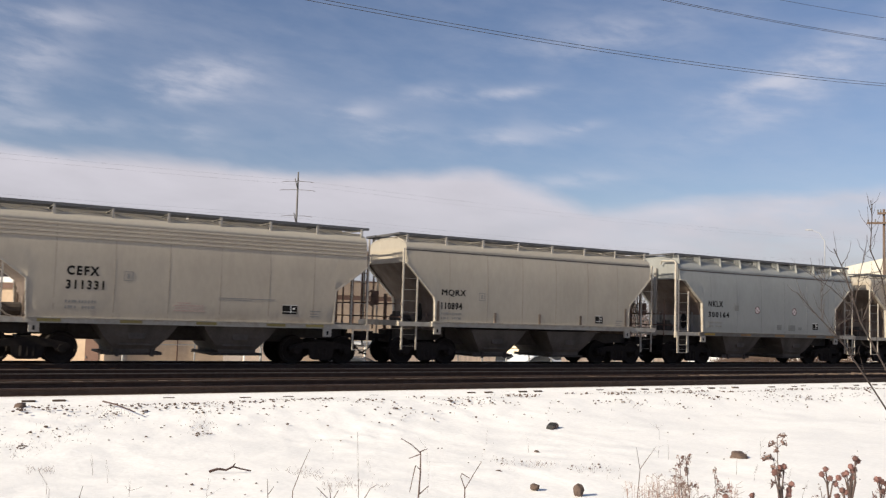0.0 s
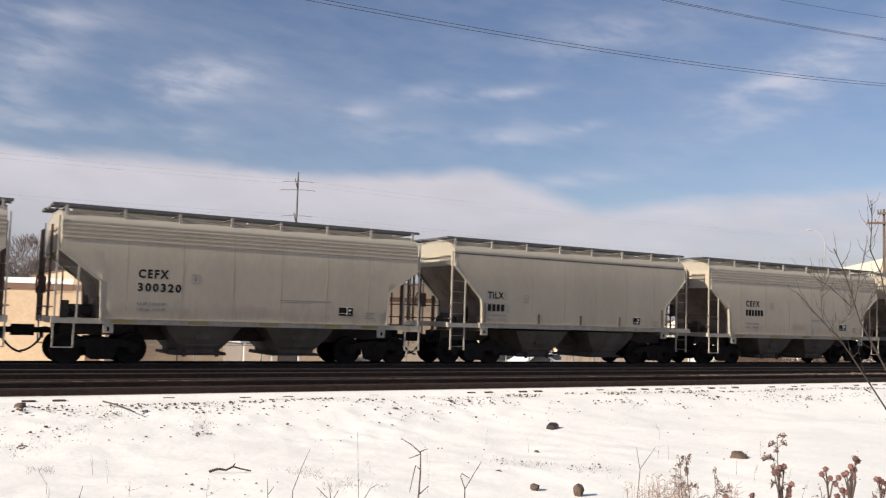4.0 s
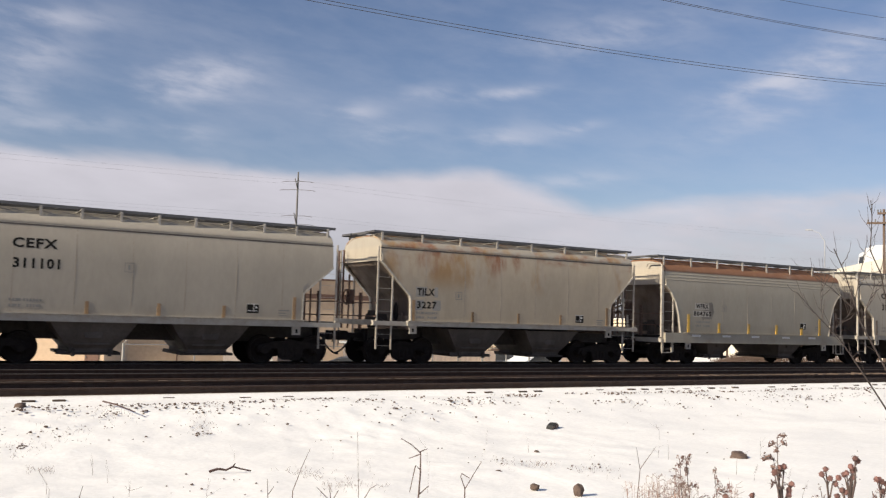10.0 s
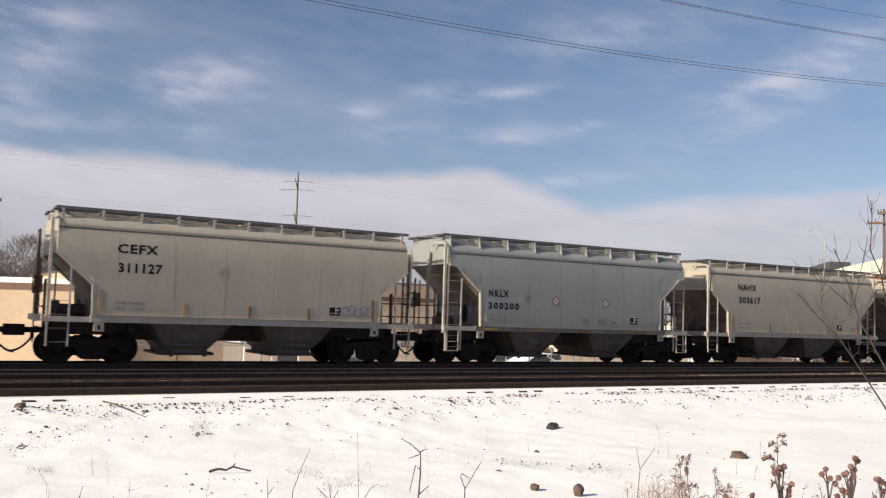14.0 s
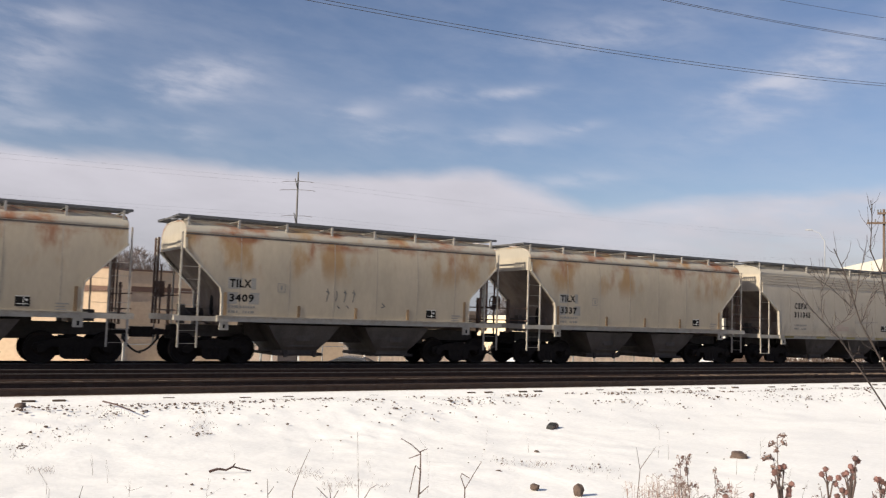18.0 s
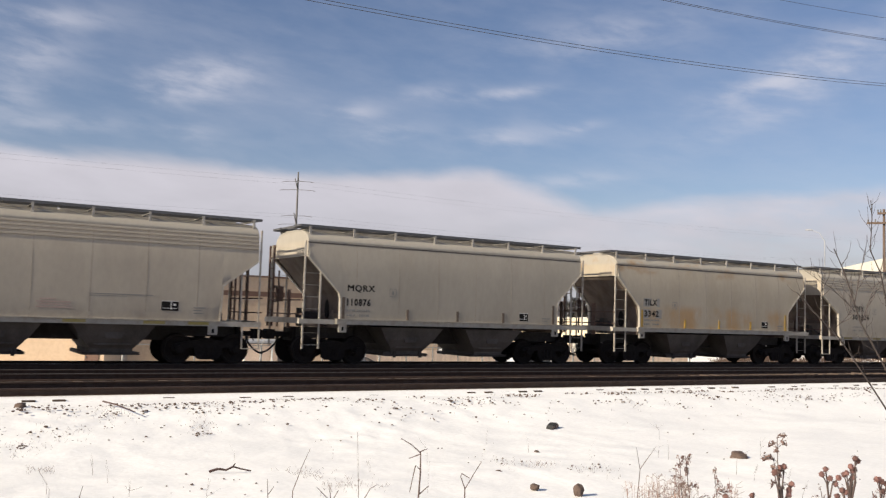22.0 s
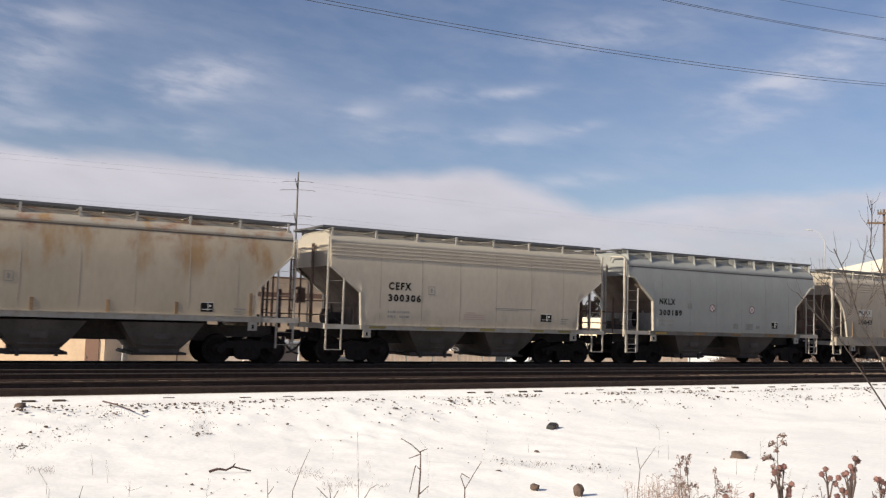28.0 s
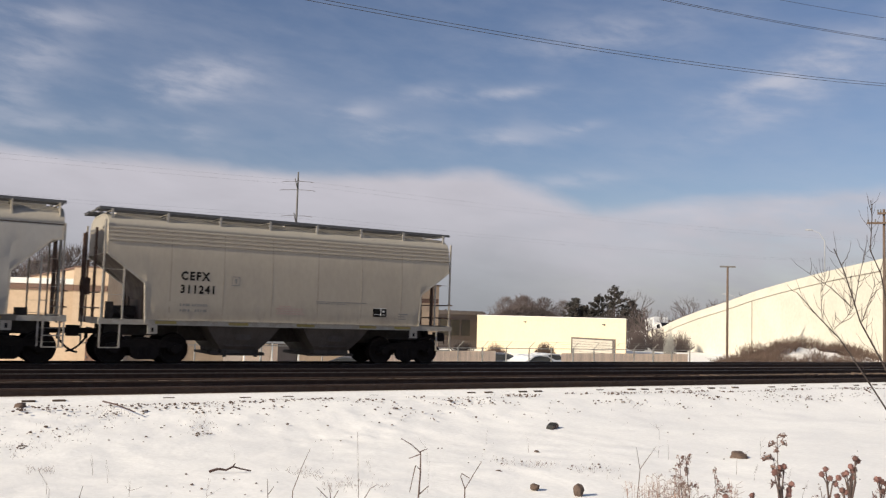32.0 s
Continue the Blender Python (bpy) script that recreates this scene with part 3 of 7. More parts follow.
def make_ground():
    xs = [-900, -300, -120, -60, -30] + [-20 + 0.28 * i for i in range(0, 72)] + [0.2 + 0.14 * i for i in range(0, 86)] + [12.3 + 0.28 * i for i in range(0, 100)] + [41 + 0.6 * i for i in range(0, 38)] + [66, 70, 90, 120, 200, 500, 1500]
    ys = [-600, -200, -60, -20, -6, 0, 3] + [5 + 0.28 * i for i in range(0, 20)] + [10.6 + 0.14 * i for i in range(0, 56)] + [18.56, 18.76, 18.86, 19.22, 19.32, 22, 26, 30, 31.6, 32.5, 33.5, 34.2, 34.8, 35.4, 36, 36.6, 37.2, 37.8, 38.4, 39, 39.6, 40.2, 41, 42, 44, 47, 50, 70, 100, 160, 300, 700, 2500]
    verts, faces = [], []
    for y in ys:
        for x in xs:
            z = ground_z(x, y)
            if y < 18.6 and -21 < x < 46 and y > 2:
                z += 0.05 * noise.noise(Vector((x * 0.35, y * 0.5, 0))) + 0.022 * noise.noise(Vector((x * 1.6, y * 1.9, 3)))
                # trodden hollows and lumps
                z += 0.045 * max(0.0, noise.noise(Vector((x * 0.55, y * 0.5, 12))) + 0.12) * noise.noise(Vector((x * 3.4, y * 3.0, 4)))
                # lumps of snowed-over stones along the shoulder
                k = max(0.0, 1 - abs(y - 16.4) / 1.3)
                z += k * 0.06 * max(0.0, noise.noise(Vector((x * 2.3, y * 2.6, 8))))
            z += bank_z(x, y)
            verts.append((x, y, z))
    n = len(xs)
    for j in range(len(ys) - 1):
        for i in range(n - 1):
            a = j * n + i
            faces.append((a, a + 1, a + n + 1, a + n))
    me = bpy.data.meshes.new("ground")
    me.from_pydata(verts, [], faces)
    for p in me.polygons:
        p.use_smooth = True
    me.materials.append(MAT["snow"])
    ob = tagged(new("ground", me), "wide flat ground under thin bright snow", "ground", kind="structure")
    return ob


make_ground()


def make_trackbed():
    bm = bmesh.new()
    rnd = random.Random(2)
    xs = [-400, -100, -40] + [-24 + 1.2 * i for i in range(0, 80)] + [90, 130, 250, 800]
    prof = [(19.2, -0.28), (19.3, -0.225), (19.6, -0.22), (21.2, -0.22), (22.1, -0.32), (23.0, -0.305), (23.3, -0.245), (25.4, -0.245), (26.4, -0.33), (27.4, -0.27), (30.0, -0.27), (30.9, -0.32), (32.4, -0.80)]
    rows = []
    for x in xs:
        rows.append([bm.verts.new((x, y + rnd.uniform(-0.06, 0.06), z + rnd.uniform(-0.02, 0.02))) for y, z in prof])
    for a, b in zip(rows, rows[1:]):
        for i in range(len(prof) - 1):
            bm.faces.new((a[i], b[i], b[i + 1], a[i + 1]))
    ob = new("ballast_bed", mesh_of("ballast_bed", bm, MAT["ballast"]))
    tagged(ob, "bed of dark wet ballast under three tracks", "ballast", kind="structure")
    for i, yc in enumerate(TRACKS):
        tr = thing("railway_track", "rusty steel rails on dark wooden ties in ballast", "railway track", "parallel tracks", "structure", pose(0, yc, RAIL_Z[i]))
        for s in (-0.755, 0.755):
            bm = bmesh.new()
            loft(bm, [(s - 0.07, -0.172), (s + 0.07, -0.172), (s + 0.07, -0.155), (s + 0.014, -0.13), (s + 0.012, -0.045), (s + 0.036, -0.035), (s + 0.036, -0.012),
                      (s - 0.036, -0.012), (s - 0.036, -0.035), (s - 0.012, -0.045), (s - 0.014, -0.13), (s - 0.07, -0.155)], -400, 800)
            rail = part("rail", bm, MAT["rail"], tr)
            bm = bmesh.new()
            loft(bm, [(s - 0.036, -0.0115), (s + 0.036, -0.0115), (s + 0.033, 0.0), (s - 0.033, 0.0)], -400, 800)
            part("rail_head", bm, MAT["rail_top" if i != 0 else "rail"], rail, "worn running surface")
        bm = bmesh.new()
        box(bm, -0.115, 0.115, -1.30, 1.30, -0.34, -0.17)
        tie = mesh_of("tie", bm, MAT["lit_tie" if i == 1 else "tie"])
        for j in range(92):
            t = new("tie", tie)
            t.parent = tr
            t.location = (-1.5 + j * 0.52 + rnd.uniform(-0.04, 0.04), rnd.uniform(-0.05, 0.05), rnd.uniform(-0.035, 0.0) + (0.060 * min(1.0, max(0.0, (j - 38) / 24)) if i == 1 else 0.0) - (0.09 if i == 0 and rnd.random() < (0.65 if j < 24 else 0.3) else 0.0))
    bm = bmesh.new()
    for j in range(150):
        yy = rnd.choice([20.05, 20.05, 19.7, 22.2, 24.3])
        blob(bm, (rnd.uniform(-4, 44), yy + rnd.uniform(-0.45, 0.45), -0.215), rnd.uniform(0.03, 0.13), j, 0.22, 1)
    for j in range(26):                      # drifts that lasted, in small flocks
        cx, cy = rnd.choice((1.0, 5.5, 10.6, 11.4, 17.0, 24.0)) + rnd.gauss(0, 0.5), rnd.choice((20.5, 20.2, 22.1))
        blob(bm, (cx, cy, -0.20), rnd.uniform(0.08, 0.24), j + 200, 0.2, 1)
    ob = new("snow_scraps", mesh_of("snow_scraps", bm, MAT["snow"], True))
    tagged(ob, "scraps of old snow between the rails", "snow", kind="stuff")


make_trackbed()


# ---------------------------------------------------------------- buildings and distance
def long_building():
    """Low industrial block beyond the tracks, its long side parallel to them."""
    b = thing("industrial_building", "long tan flat-roofed industrial building with a brown fascia band", "building", m=pose(0, 62, -2.2))
    bm = bmesh.new()
    box(bm, 9.5, 36.5, 0, 26, 0, 6.2)
    part("wall", bm, MAT["tan_wall"], b)
    bm = bmesh.new()
    box(bm, 9.4, 36.6, -0.12, 26.1, 6.2, 6.32)
    part("roof", bm, MAT["brown_trim"], b, "dark roof edge")
    bm = bmesh.new()
    box(bm, 9.6, 36.4, -0.10, -0.004, 4.84, 5.18)
    part("fascia_band", bm, MAT["brown_trim"], b, "brown band")
    for x in (16.0, 22.5, 29.0):
        bm = bmesh.new()
        box(bm, x, x + 0.07, -0.05, -0.004, 0, 4.7)
        part("downpipe", bm, MAT["brown_trim"], b)
    return b


def angled_building():
    """The wing that faces the camera's side, in the sun."""
    m = pose(4.53, 55.47, -2.2, 0, 0, -30.6)
    b = thing("warehouse_wing", "sunlit tan warehouse wing with white parapet and brown band", "building", m=m)

    def block(name, x0, x1, y0, y1, z0, z1, mat, parent, label=""):
        bm = bmesh.new()
        box(bm, x0, x1, y0, y1, z0, z1)
        return part(name, bm, MAT[mat], parent, label)

    block("wall", -16, 4.0, 0, 4, 0, 4.95, "tan_wall", b)
    block("parapet", -16.1, 4.0, -0.1, 4.1, 4.95, 5.26, "white_trim", b, "white parapet")
    block("fascia_band", -16, 3.98, -0.08, -0.004, 4.62, 4.93, "brown_trim", b)
    block("end_block", 4.04, 5.95, -0.15, 3.6, 0, 5.9, "tan_wall", b)
    block("roof_edge", 4.02, 5.99, -0.19, 3.7, 5.9, 5.98, "brown_trim", b)
    block("end_band", 4.06, 5.93, -0.22, -0.154, 4.62, 4.93, "brown_trim", b)
    d = block("door", 4.9, 5.65, -0.21, -0.154, 0.0, 2.0, "brown_trim", b)
    block("handle", 4.95, 5.0, -0.27, -0.214, 0.95, 1.05, "pole_grey", d)
    return b


def cream_building():
    """Cream painted block with its lit gable side towards the track."""
    b = thing("cream_building", "low cream painted block building with a roll-up door", "building", m=pose(58.6, 0, -2.2))
    def plan(grow, z0, z1):
        bm = bmesh.new()
        g = grow
        foot = [(-g, 64.6 - g), (17.0 + g, 83.2 - g), (17.0 + g, 102.0 + g), (-g, 90.4 + g)]
        a = [bm.verts.new((x, y, z0)) for x, y in foot]
        c = [bm.verts.new((x, y, z1)) for x, y in foot]
        bm.faces.new(a[::-1])
        bm.faces.new(c)
        for i in range(4):
            j = (i + 1) % 4
            bm.faces.new((a[i], a[j], c[j], c[i]))
        return bm

    part("wall", plan(0.0, 0, 4.1), MAT["far_wall"], b)
    part("roof", plan(0.06, 4.1, 4.17), MAT["white_trim"], b, "thin pale roof edge")
    door = None
    bm = bmesh.new()
    box(bm, -0.10, -0.004, 66.0, 72.6, 0, 2.15)
    door = part("door_frame", bm, MAT["dark_wall"], b, "dark frame of the roll-up door")
    for i in range(8):
        bm = bmesh.new()
        box(bm, -0.16, -0.104, 66.3, 72.3, 0.02 + i * 0.25, 0.02 + i * 0.25 + 0.225)
        part("door_slat", bm, MAT["grey_door"], door)
    for y in (67.5, 80.5):
        bm = bmesh.new()
        box(bm, -0.2, -0.004, y, y + 0.28, 3.48, 3.58)
        part("wall_lamp", bm, MAT["pole_grey"], b)
    # the darker annex with dark windows beside it
    a = thing("brick_annex", "dark shaded annex with a row of dark windows", "building", m=pose(47.0, 0, -2.2))
    bm = bmesh.new()
    box(bm, 0, 14.0, 93.3, 106, 0, 4.15)
    part("wall", bm, MAT["dark_wall"], a)
    bm = bmesh.new()
    box(bm, -0.1, 14.1, 93.1, 106.1, 4.15, 4.6)
    part("roof", bm, MAT["shed_wall"], a, "grey roof fascia")
    for i in range(8):
        bm = bmesh.new()
        box(bm, 0.7 + i * 1.5, 1.9 + i * 1.5, 93.22, 93.29, 1.6, 3.5)
        part("window", bm, MAT["glass_dark"], a)
    return b


RAMP = [(98.6, 104.0, 0.2), (97.42, 99.7, 1.0), (96.0, 95.0, 2.25), (94.3, 89.0, 3.55), (92.29, 82.6, 4.66), (89.42, 76.0, 5.75), (86.0, 69.0, 6.55), (81.89, 61.7, 7.15),
        (76.8, 54.3, 7.5), (71.39, 46.9, 7.68), (64.0, 37.5, 7.75), (54.0, 25.0, 7.8)]


def overpass():
    """Approach ramp with a pale concrete retaining wall; it climbs towards the viewer's side."""
    top = RAMP
    out = Vector((0.88, -0.48, 0))
    b = thing("overpass_ramp", "pale concrete retaining wall of a climbing road ramp", "overpass", kind="structure")

    def strip(name, z_top, z_bot, depth, shift, mat, label=""):
        bm = bmesh.new()
        rows = []
        for x, y, z in top:
            a = Vector((x, y, 0)) - out * shift
            c = a + out * depth
            zt, zb = z + z_top, (-3.0 if z_bot is None else z + z_bot)
            rows.append([bm.verts.new((a.x, a.y, zb)), bm.verts.new((a.x, a.y, zt)), bm.verts.new((c.x, c.y, zt)), bm.verts.new((c.x, c.y, zb))])
        for p, q in zip(rows, rows[1:]):
            for i in range(4):
                j = (i + 1) % 4
                bm.faces.new((p[i], p[j], q[j], q[i]))
        bm.faces.new(rows[0])
        bm.faces.new(rows[-1][::-1])
        return part(name, bm, mat, b, label)

    strip("retaining_wall", -1.05, None, 9.0, 0.0, MAT["concrete"])
    strip("parapet", 0.0, -1.0, 0.35, 0.12, MAT["concrete"])
    strip("joint", -1.0, -1.05, 0.2, 0.06, MAT["concrete_line"], "dark joint under the parapet")
    # thin raised strip that draws the upright joint line of the wall
    for x, y, z in (top[5],):
        bm = bmesh.new()
        box(bm, x - 0.11, x - 0.03, y - 0.06, y + 0.06, -2.4, z - 1.1)
        part("drain_pipe", bm, MAT["concrete_line"], b)
    return b


long_building()
angled_building()
cream_building()
overpass()


def utility_pole(x, y, z0, z1, arms, r=0.13, mat="pole_wood", label="weathered wooden utility pole with crossarms", turn=0):
    p = thing("utility_pole", label, "utility pole", m=pose(x, y, z0, 0, 0, turn))
    bm = bmesh.new()
    tube(bm, [(0, 0, -0.4), (0, 0, (z1 - z0) * 0.5), (0, 0, z1 - z0)], r, 10, r * 0.62)
    part("pole", bm, MAT[mat], p, smooth=True)
    for z, half in arms:
        bm = bmesh.new()
        box(bm, -half, half, -r - 0.09, -r + 0.02, z - z0 - 0.07, z - z0 + 0.07)
        arm = part("crossarm", bm, MAT[mat], p)
        for k in (-0.92, -0.5, 0.5, 0.92):
            bm = bmesh.new()
            tube(bm, [(k * half, -r - 0.04, z - z0 + 0.07), (k * half, -r - 0.04, z - z0 + 0.26)], 0.045, 6)
            part("insulator", bm, MAT["pole_grey"], arm)
    return p


def steel_mast():
    """Tall line pole with two pairs of bowed brackets."""
    x, y, z0, z1 = 39.01, 100.0, -2.2, 18.16
    p = thing("line_pole", "tall slender grey line pole with bowed crossarms", "utility pole", m=pose(x, y, z0, 0, 0, -30))
    bm = bmesh.new()
    tube(bm, [(0, 0, -0.4), (0, 0, 9), (0, 0, z1 - z0)], 0.2, 10, 0.09)
    part("pole", bm, MAT["pole_grey"], p, smooth=True)
    for zc in (z1 - 1.13, z1 - 5.22):
        for dy, dz, half in ((0.0, 0.0, 1.84), (0.0, -1.0, 2.08)):
            bm = bmesh.new()
            pts = []
            for k in range(-6, 7):
                u = k / 6
                pts.append((u * half, -0.12, zc - z0 + dz + 0.12 * math.sqrt(max(0.0, 1 - u * u)) - 0.12))
            tube(bm, pts, 0.028, 6)
            part("bracket_arm", bm, MAT["pole_grey"], p)
        bm = bmesh.new()
        tube(bm, [(-0.32, -0.15, zc - z0 + 0.35), (-0.05, -0.13, zc - z0 - 0.8)], 0.06, 6)
        part("brace", bm, MAT["pole_grey"], p)


def light_pole(x, y, z0, z1, half):
    p = thing("light_pole", "wooden pole with a short crossbar of floodlights", "light pole", m=pose(x, y, z0, 0, 0, -40))
    bm = bmesh.new()
    tube(bm, [(0, 0, -0.4), (0, 0, z1 - z0)], 0.14, 10, 0.10)
    part("pole", bm, MAT["pole_wood"], p, smooth=True)
    bm = bmesh.new()
    box(bm, -half, half, -0.08, 0.08, z1 - z0 - 0.1, z1 - z0 + 0.06)
    part("crossbar", bm, MAT["pole_grey"], p)


def road_lamp(x, y, z0, z1, reach):
    p = thing("road_lamp", "curved grey road lamp on the ramp", "street lamp", m=pose(x, y, z0, 0, 0, -40))
    bm = bmesh.new()
    tube(bm, [(0, 0, 0), (0, 0, z1 - z0 - 1.2), (-0.4 * reach, 0, z1 - z0 - 0.3), (-reach, 0, z1 - z0)], 0.05, 8, 0.03)
    part("arm", bm, MAT["pole_pale"], p, smooth=True)
    bm = bmesh.new()
    box(bm, -reach - 0.6, -reach + 0.1, -0.12, 0.12, z1 - z0 - 0.05, z1 - z0 + 0.06)
    part("lamp_head", bm, MAT["pole_pale"], p)


steel_mast()
light_pole(70.5, 63.0, -2.0, 7.5, 0.75)
utility_pole(55.9, 36.6, -2.2, 9.7, ((8.75, 1.05), (9.4, 0.4)), turn=-55)


def wires():
    w = thing("power_lines", "thin dark overhead power lines sagging across the sky", "power line", kind="structure")

    def span(p, q, sag, r):
        bm = bmesh.new()
        p, q = Vector(p), Vector(q)
        tube(bm, [p.lerp(q, i / 24) - Vector((0, 0, sag * 4 * (i / 24) * (1 - i / 24))) for i in range(25)], r, 5)
        part("wire", bm, MAT["wire"], w)

    # the heavy pair that crosses high over the tracks
    span((-14.0, 40, 16.61), (92.0, 40, 23.83), 2.54, 0.016)
    span((-14.0, 40.2, 16.86), (92.0, 40.2, 24.08), 2.54, 0.016)
    span((-14.0, 40, 21.15), (92, 40, 26.86), 2.54, 0.016)
    span((-14.0, 40.2, 21.33), (92, 40.2, 27.04), 2.54, 0.016)
    span((-14.0, 40, 22.18), (92, 40, 28.85), 2.54, 0.014)
    # the thin lines carried by the slender pole
    for z in (16.92, 12.88):
        for a in (-1.7, 1.7):
            span((-83, 100.0 + a, z + 1.4), (39.01, 100.0 + a, z), 1.2, 0.004)
            span((39.01, 100.0 + a, z), (225, 100.0 + a, z + 5.3), 2.4, 0.004)


wires()


# ---------------------------------------------------------------- fence, sheds and parked cars beyond the tracks
def fence():
    y0, zg, zt = 41.6, -2.25, 0.0
    f = thing("chain_link_fence", "chain-link fence with barbed-wire arms and tan privacy slats", "fence", m=pose(0, y0, zg))
    h = zt - zg
    n = 0
    for i in range(23):
        x = 8.4 + i * 1.58 if i > 7 else 8.4 + (i // 2) * 3.16
        if i <= 7 and i % 2:
            continue
        bm = bmesh.new()
        tube(bm, [(x, 0, -0.2), (x, 0, h)], 0.04 if i % 4 else 0.06, 7)
        post = part("fence_post", bm, MAT["fence"], f)
        bm = bmesh.new()
        tube(bm, [(x, 0, h), (x + 0.22, -0.22, h + 0.34)], 0.018, 5)
        part("barb_arm", bm, MAT["fence"], post)
    for z in (h - 0.04, 0.15):
        bm = bmesh.new()
        tube(bm, [(8.4, -0.04, z), (43.2, -0.04, z)], 0.022, 5)
        part("fence_rail", bm, MAT["fence"], f)
    for k in range(3):
        bm = bmesh.new()
        tube(bm, [(8.4 + 0.07 * k, -0.07 - 0.07 * k, h + 0.11 * (k + 1)), (43.2 + 0.07 * k, -0.07 - 0.07 * k, h + 0.11 * (k + 1))], 0.005, 4)
        part("barbed_wire", bm, MAT["fence"], f)
    bm = bmesh.new()
    box(bm, -0.055, 0.055, 0.03, 0.05, 0.05, h - 0.20)
    slat = mesh_of("slat", bm, MAT["slat"])
    bm = bmesh.new()
    box(bm, -0.057, 0.057, 0.03, 0.05, 0.05, h - 0.28)
    thin = mesh_of("slat", bm, MAT["slat"])
    x = 21.0
    while x < 43.0:
        if not 28.3 < x < 32.9:
            s = new("slat", slat if x < 30 else thin)
            s.parent = f
            s.location = (x, 0, 0)
            n += 1
        x += 0.118
    return f


fence()


def flat_shed(x0, x1, y0, y1, h, label, front="dark_wall"):
    """Low flat-roofed shed; its front carries a sunlit and a shaded part as colours."""
    b = thing("yard_shed", label, "shed", m=pose(x0, y0, -2.2))
    w, d = x1 - x0, y1 - y0
    bm = bmesh.new()
    box(bm, 0, w, 0, d, 0, h)
    part("wall", bm, MAT["shed_wall"], b)
    # dark panel in place of the shed's shaded side
    bm = bmesh.new()
    box(bm, w * 0.62, w - 0.06, -0.03, -0.003, 0, h - 0.12)
    part("front", bm, MAT[front], b, "dark panel painted as the shaded side")
    # pale tan panel in place of the shed's sunlit end
    bm = bmesh.new()
    box(bm, 0.02, w * 0.62 - 0.01, -0.04, -0.003, 0, h - 0.05)
    part("side_board", bm, MAT["slat"], b, "tan panel painted as the sunlit end")
    bm = bmesh.new()
    box(bm, -0.2, w + 0.2, -0.25, d + 0.2, h, h + 0.11)
    part("roof", bm, MAT["pole_pale"], b, "pale flat roof")
    for x in (0.05, w * 0.5, w - 0.05):
        bm = bmesh.new()
        box(bm, x - 0.04, x + 0.04, -0.2, -0.12, 0, h)
        part("post", bm, MAT["white_trim"], b)


flat_shed(15.25, 18.35, 45.9, 49.2, 2.12, "low flat-roofed yard shed, front painted sunlit tan and shaded dark")
flat_shed(22.2, 24.4, 45.9, 48.6, 2.10, "low flat-roofed yard shed with a dark front")


def car(m, paint, label, van=False):
    c = thing("van" if van else "parked_car", label, "van" if van else "car", m=m)
    L, w, h = (4.9, 0.95, 1.85) if van else (4.5, 0.9, 1.5)
    if van:
        prof = [(0, 0.35), (0, 0.95), (0.9, 1.1), (1.5, 1.75), (1.8, h), (L - 0.1, h), (L, 1.6), (L, 0.35)]
    else:
        prof = [(0, 0.35), (0.02, 0.72), (0.3, 0.85), (1.15, 0.98), (1.9, 1.40), (2.4, h), (3.3, h - 0.04), (4.0, 1.08), (4.45, 1.0), (L, 0.7), (L, 0.35)]
    bm = bmesh.new()
    prism(bm, prof, -w, w)
    bmesh.ops.bevel(bm, geom=[e for e in bm.edges if abs(e.verts[0].co.y - e.verts[1].co.y) < 1e-5], offset=0.07, segments=2, affect="EDGES")
    part("body", bm, MAT[paint], c, smooth=False)
    win = [(1.35, 1.02), (1.95, 1.36), (2.4, h - 0.08), (3.2, h - 0.12), (3.75, 1.08)] if not van else [(1.1, 1.15), (1.55, 1.68), (2.3, 1.68), (2.3, 1.15)]
    for s in (-1, 1):
        bm = bmesh.new()
        prism(bm, win, s * w - 0.004 * (s < 0) - 0.0, s * w + 0.012 * s)
        part("side_window", bm, MAT["glass_dark"], c)
        for x in (0.85, L - 0.9):
            bm = bmesh.new()
            disc(bm, x, s * (w - 0.2), s * (w + 0.02), 0.33, 0.33, 18)
            t = part("wheel", bm, MAT["tyre"], c)
            bm = bmesh.new()
            disc(bm, x, s * (w + 0.02), s * (w + 0.03), 0.33, 0.2, 14)
            part("rim", bm, MAT["fence"], t)
        bm = bmesh.new()
        box(bm, -0.02, 0.05, s * 0.62 - 0.2, s * 0.62 + 0.2, 0.62, 0.78)
        part("headlight", bm, MAT["white_trim"], c)
    return c


car(pose(33.4, 48.4, -2.2, 0, 0, 8), "white_car", "white hatchback parked behind the fence")
car(pose(36.1, 50.6, -2.2, 0, 0, 8), "white_car", "white hatchback parked beside another behind the fence")
car(pose(32.4, 52.0, -2.2, 0, 0, -30), "dark_car", "dark saloon car parked behind the fence")
car(pose(18.9, 46.6, -2.2, 0, 0, -30), "dark_car", "dark car parked by the shelter")


def ramp_pose(s, d, forward):
    """On the road of the ramp, s metres from its foot and d metres behind the parapet; forward: 1 uphill, -1 downhill."""
    pts = [Vector(p) for p in RAMP]
    back = (pts[0] - pts[1]).normalized()
    if s < 0:
        p = pts[0] + Vector((back.x, back.y, 0)) * -s
        p.z = max(-1.12, 0.2 + s * 0.18)
        t = -back
    else:
        for a, b in zip(pts, pts[1:]):
            step = math.hypot(b.x - a.x, b.y - a.y)
            if s <= step:
                break
            s -= step
        p, t = a.lerp(b, min(1.0, s / step)), b - a
    p = p + Vector((0.88, -0.48, 0)) * d - Vector((0, 0, 1.045))
    t = t * forward
    return pose(p.x, p.y, p.z, 0, -math.degrees(math.atan2(t.z, math.hypot(t.x, t.y))) if s > 0 else 0, math.degrees(math.atan2(t.y, t.x)))


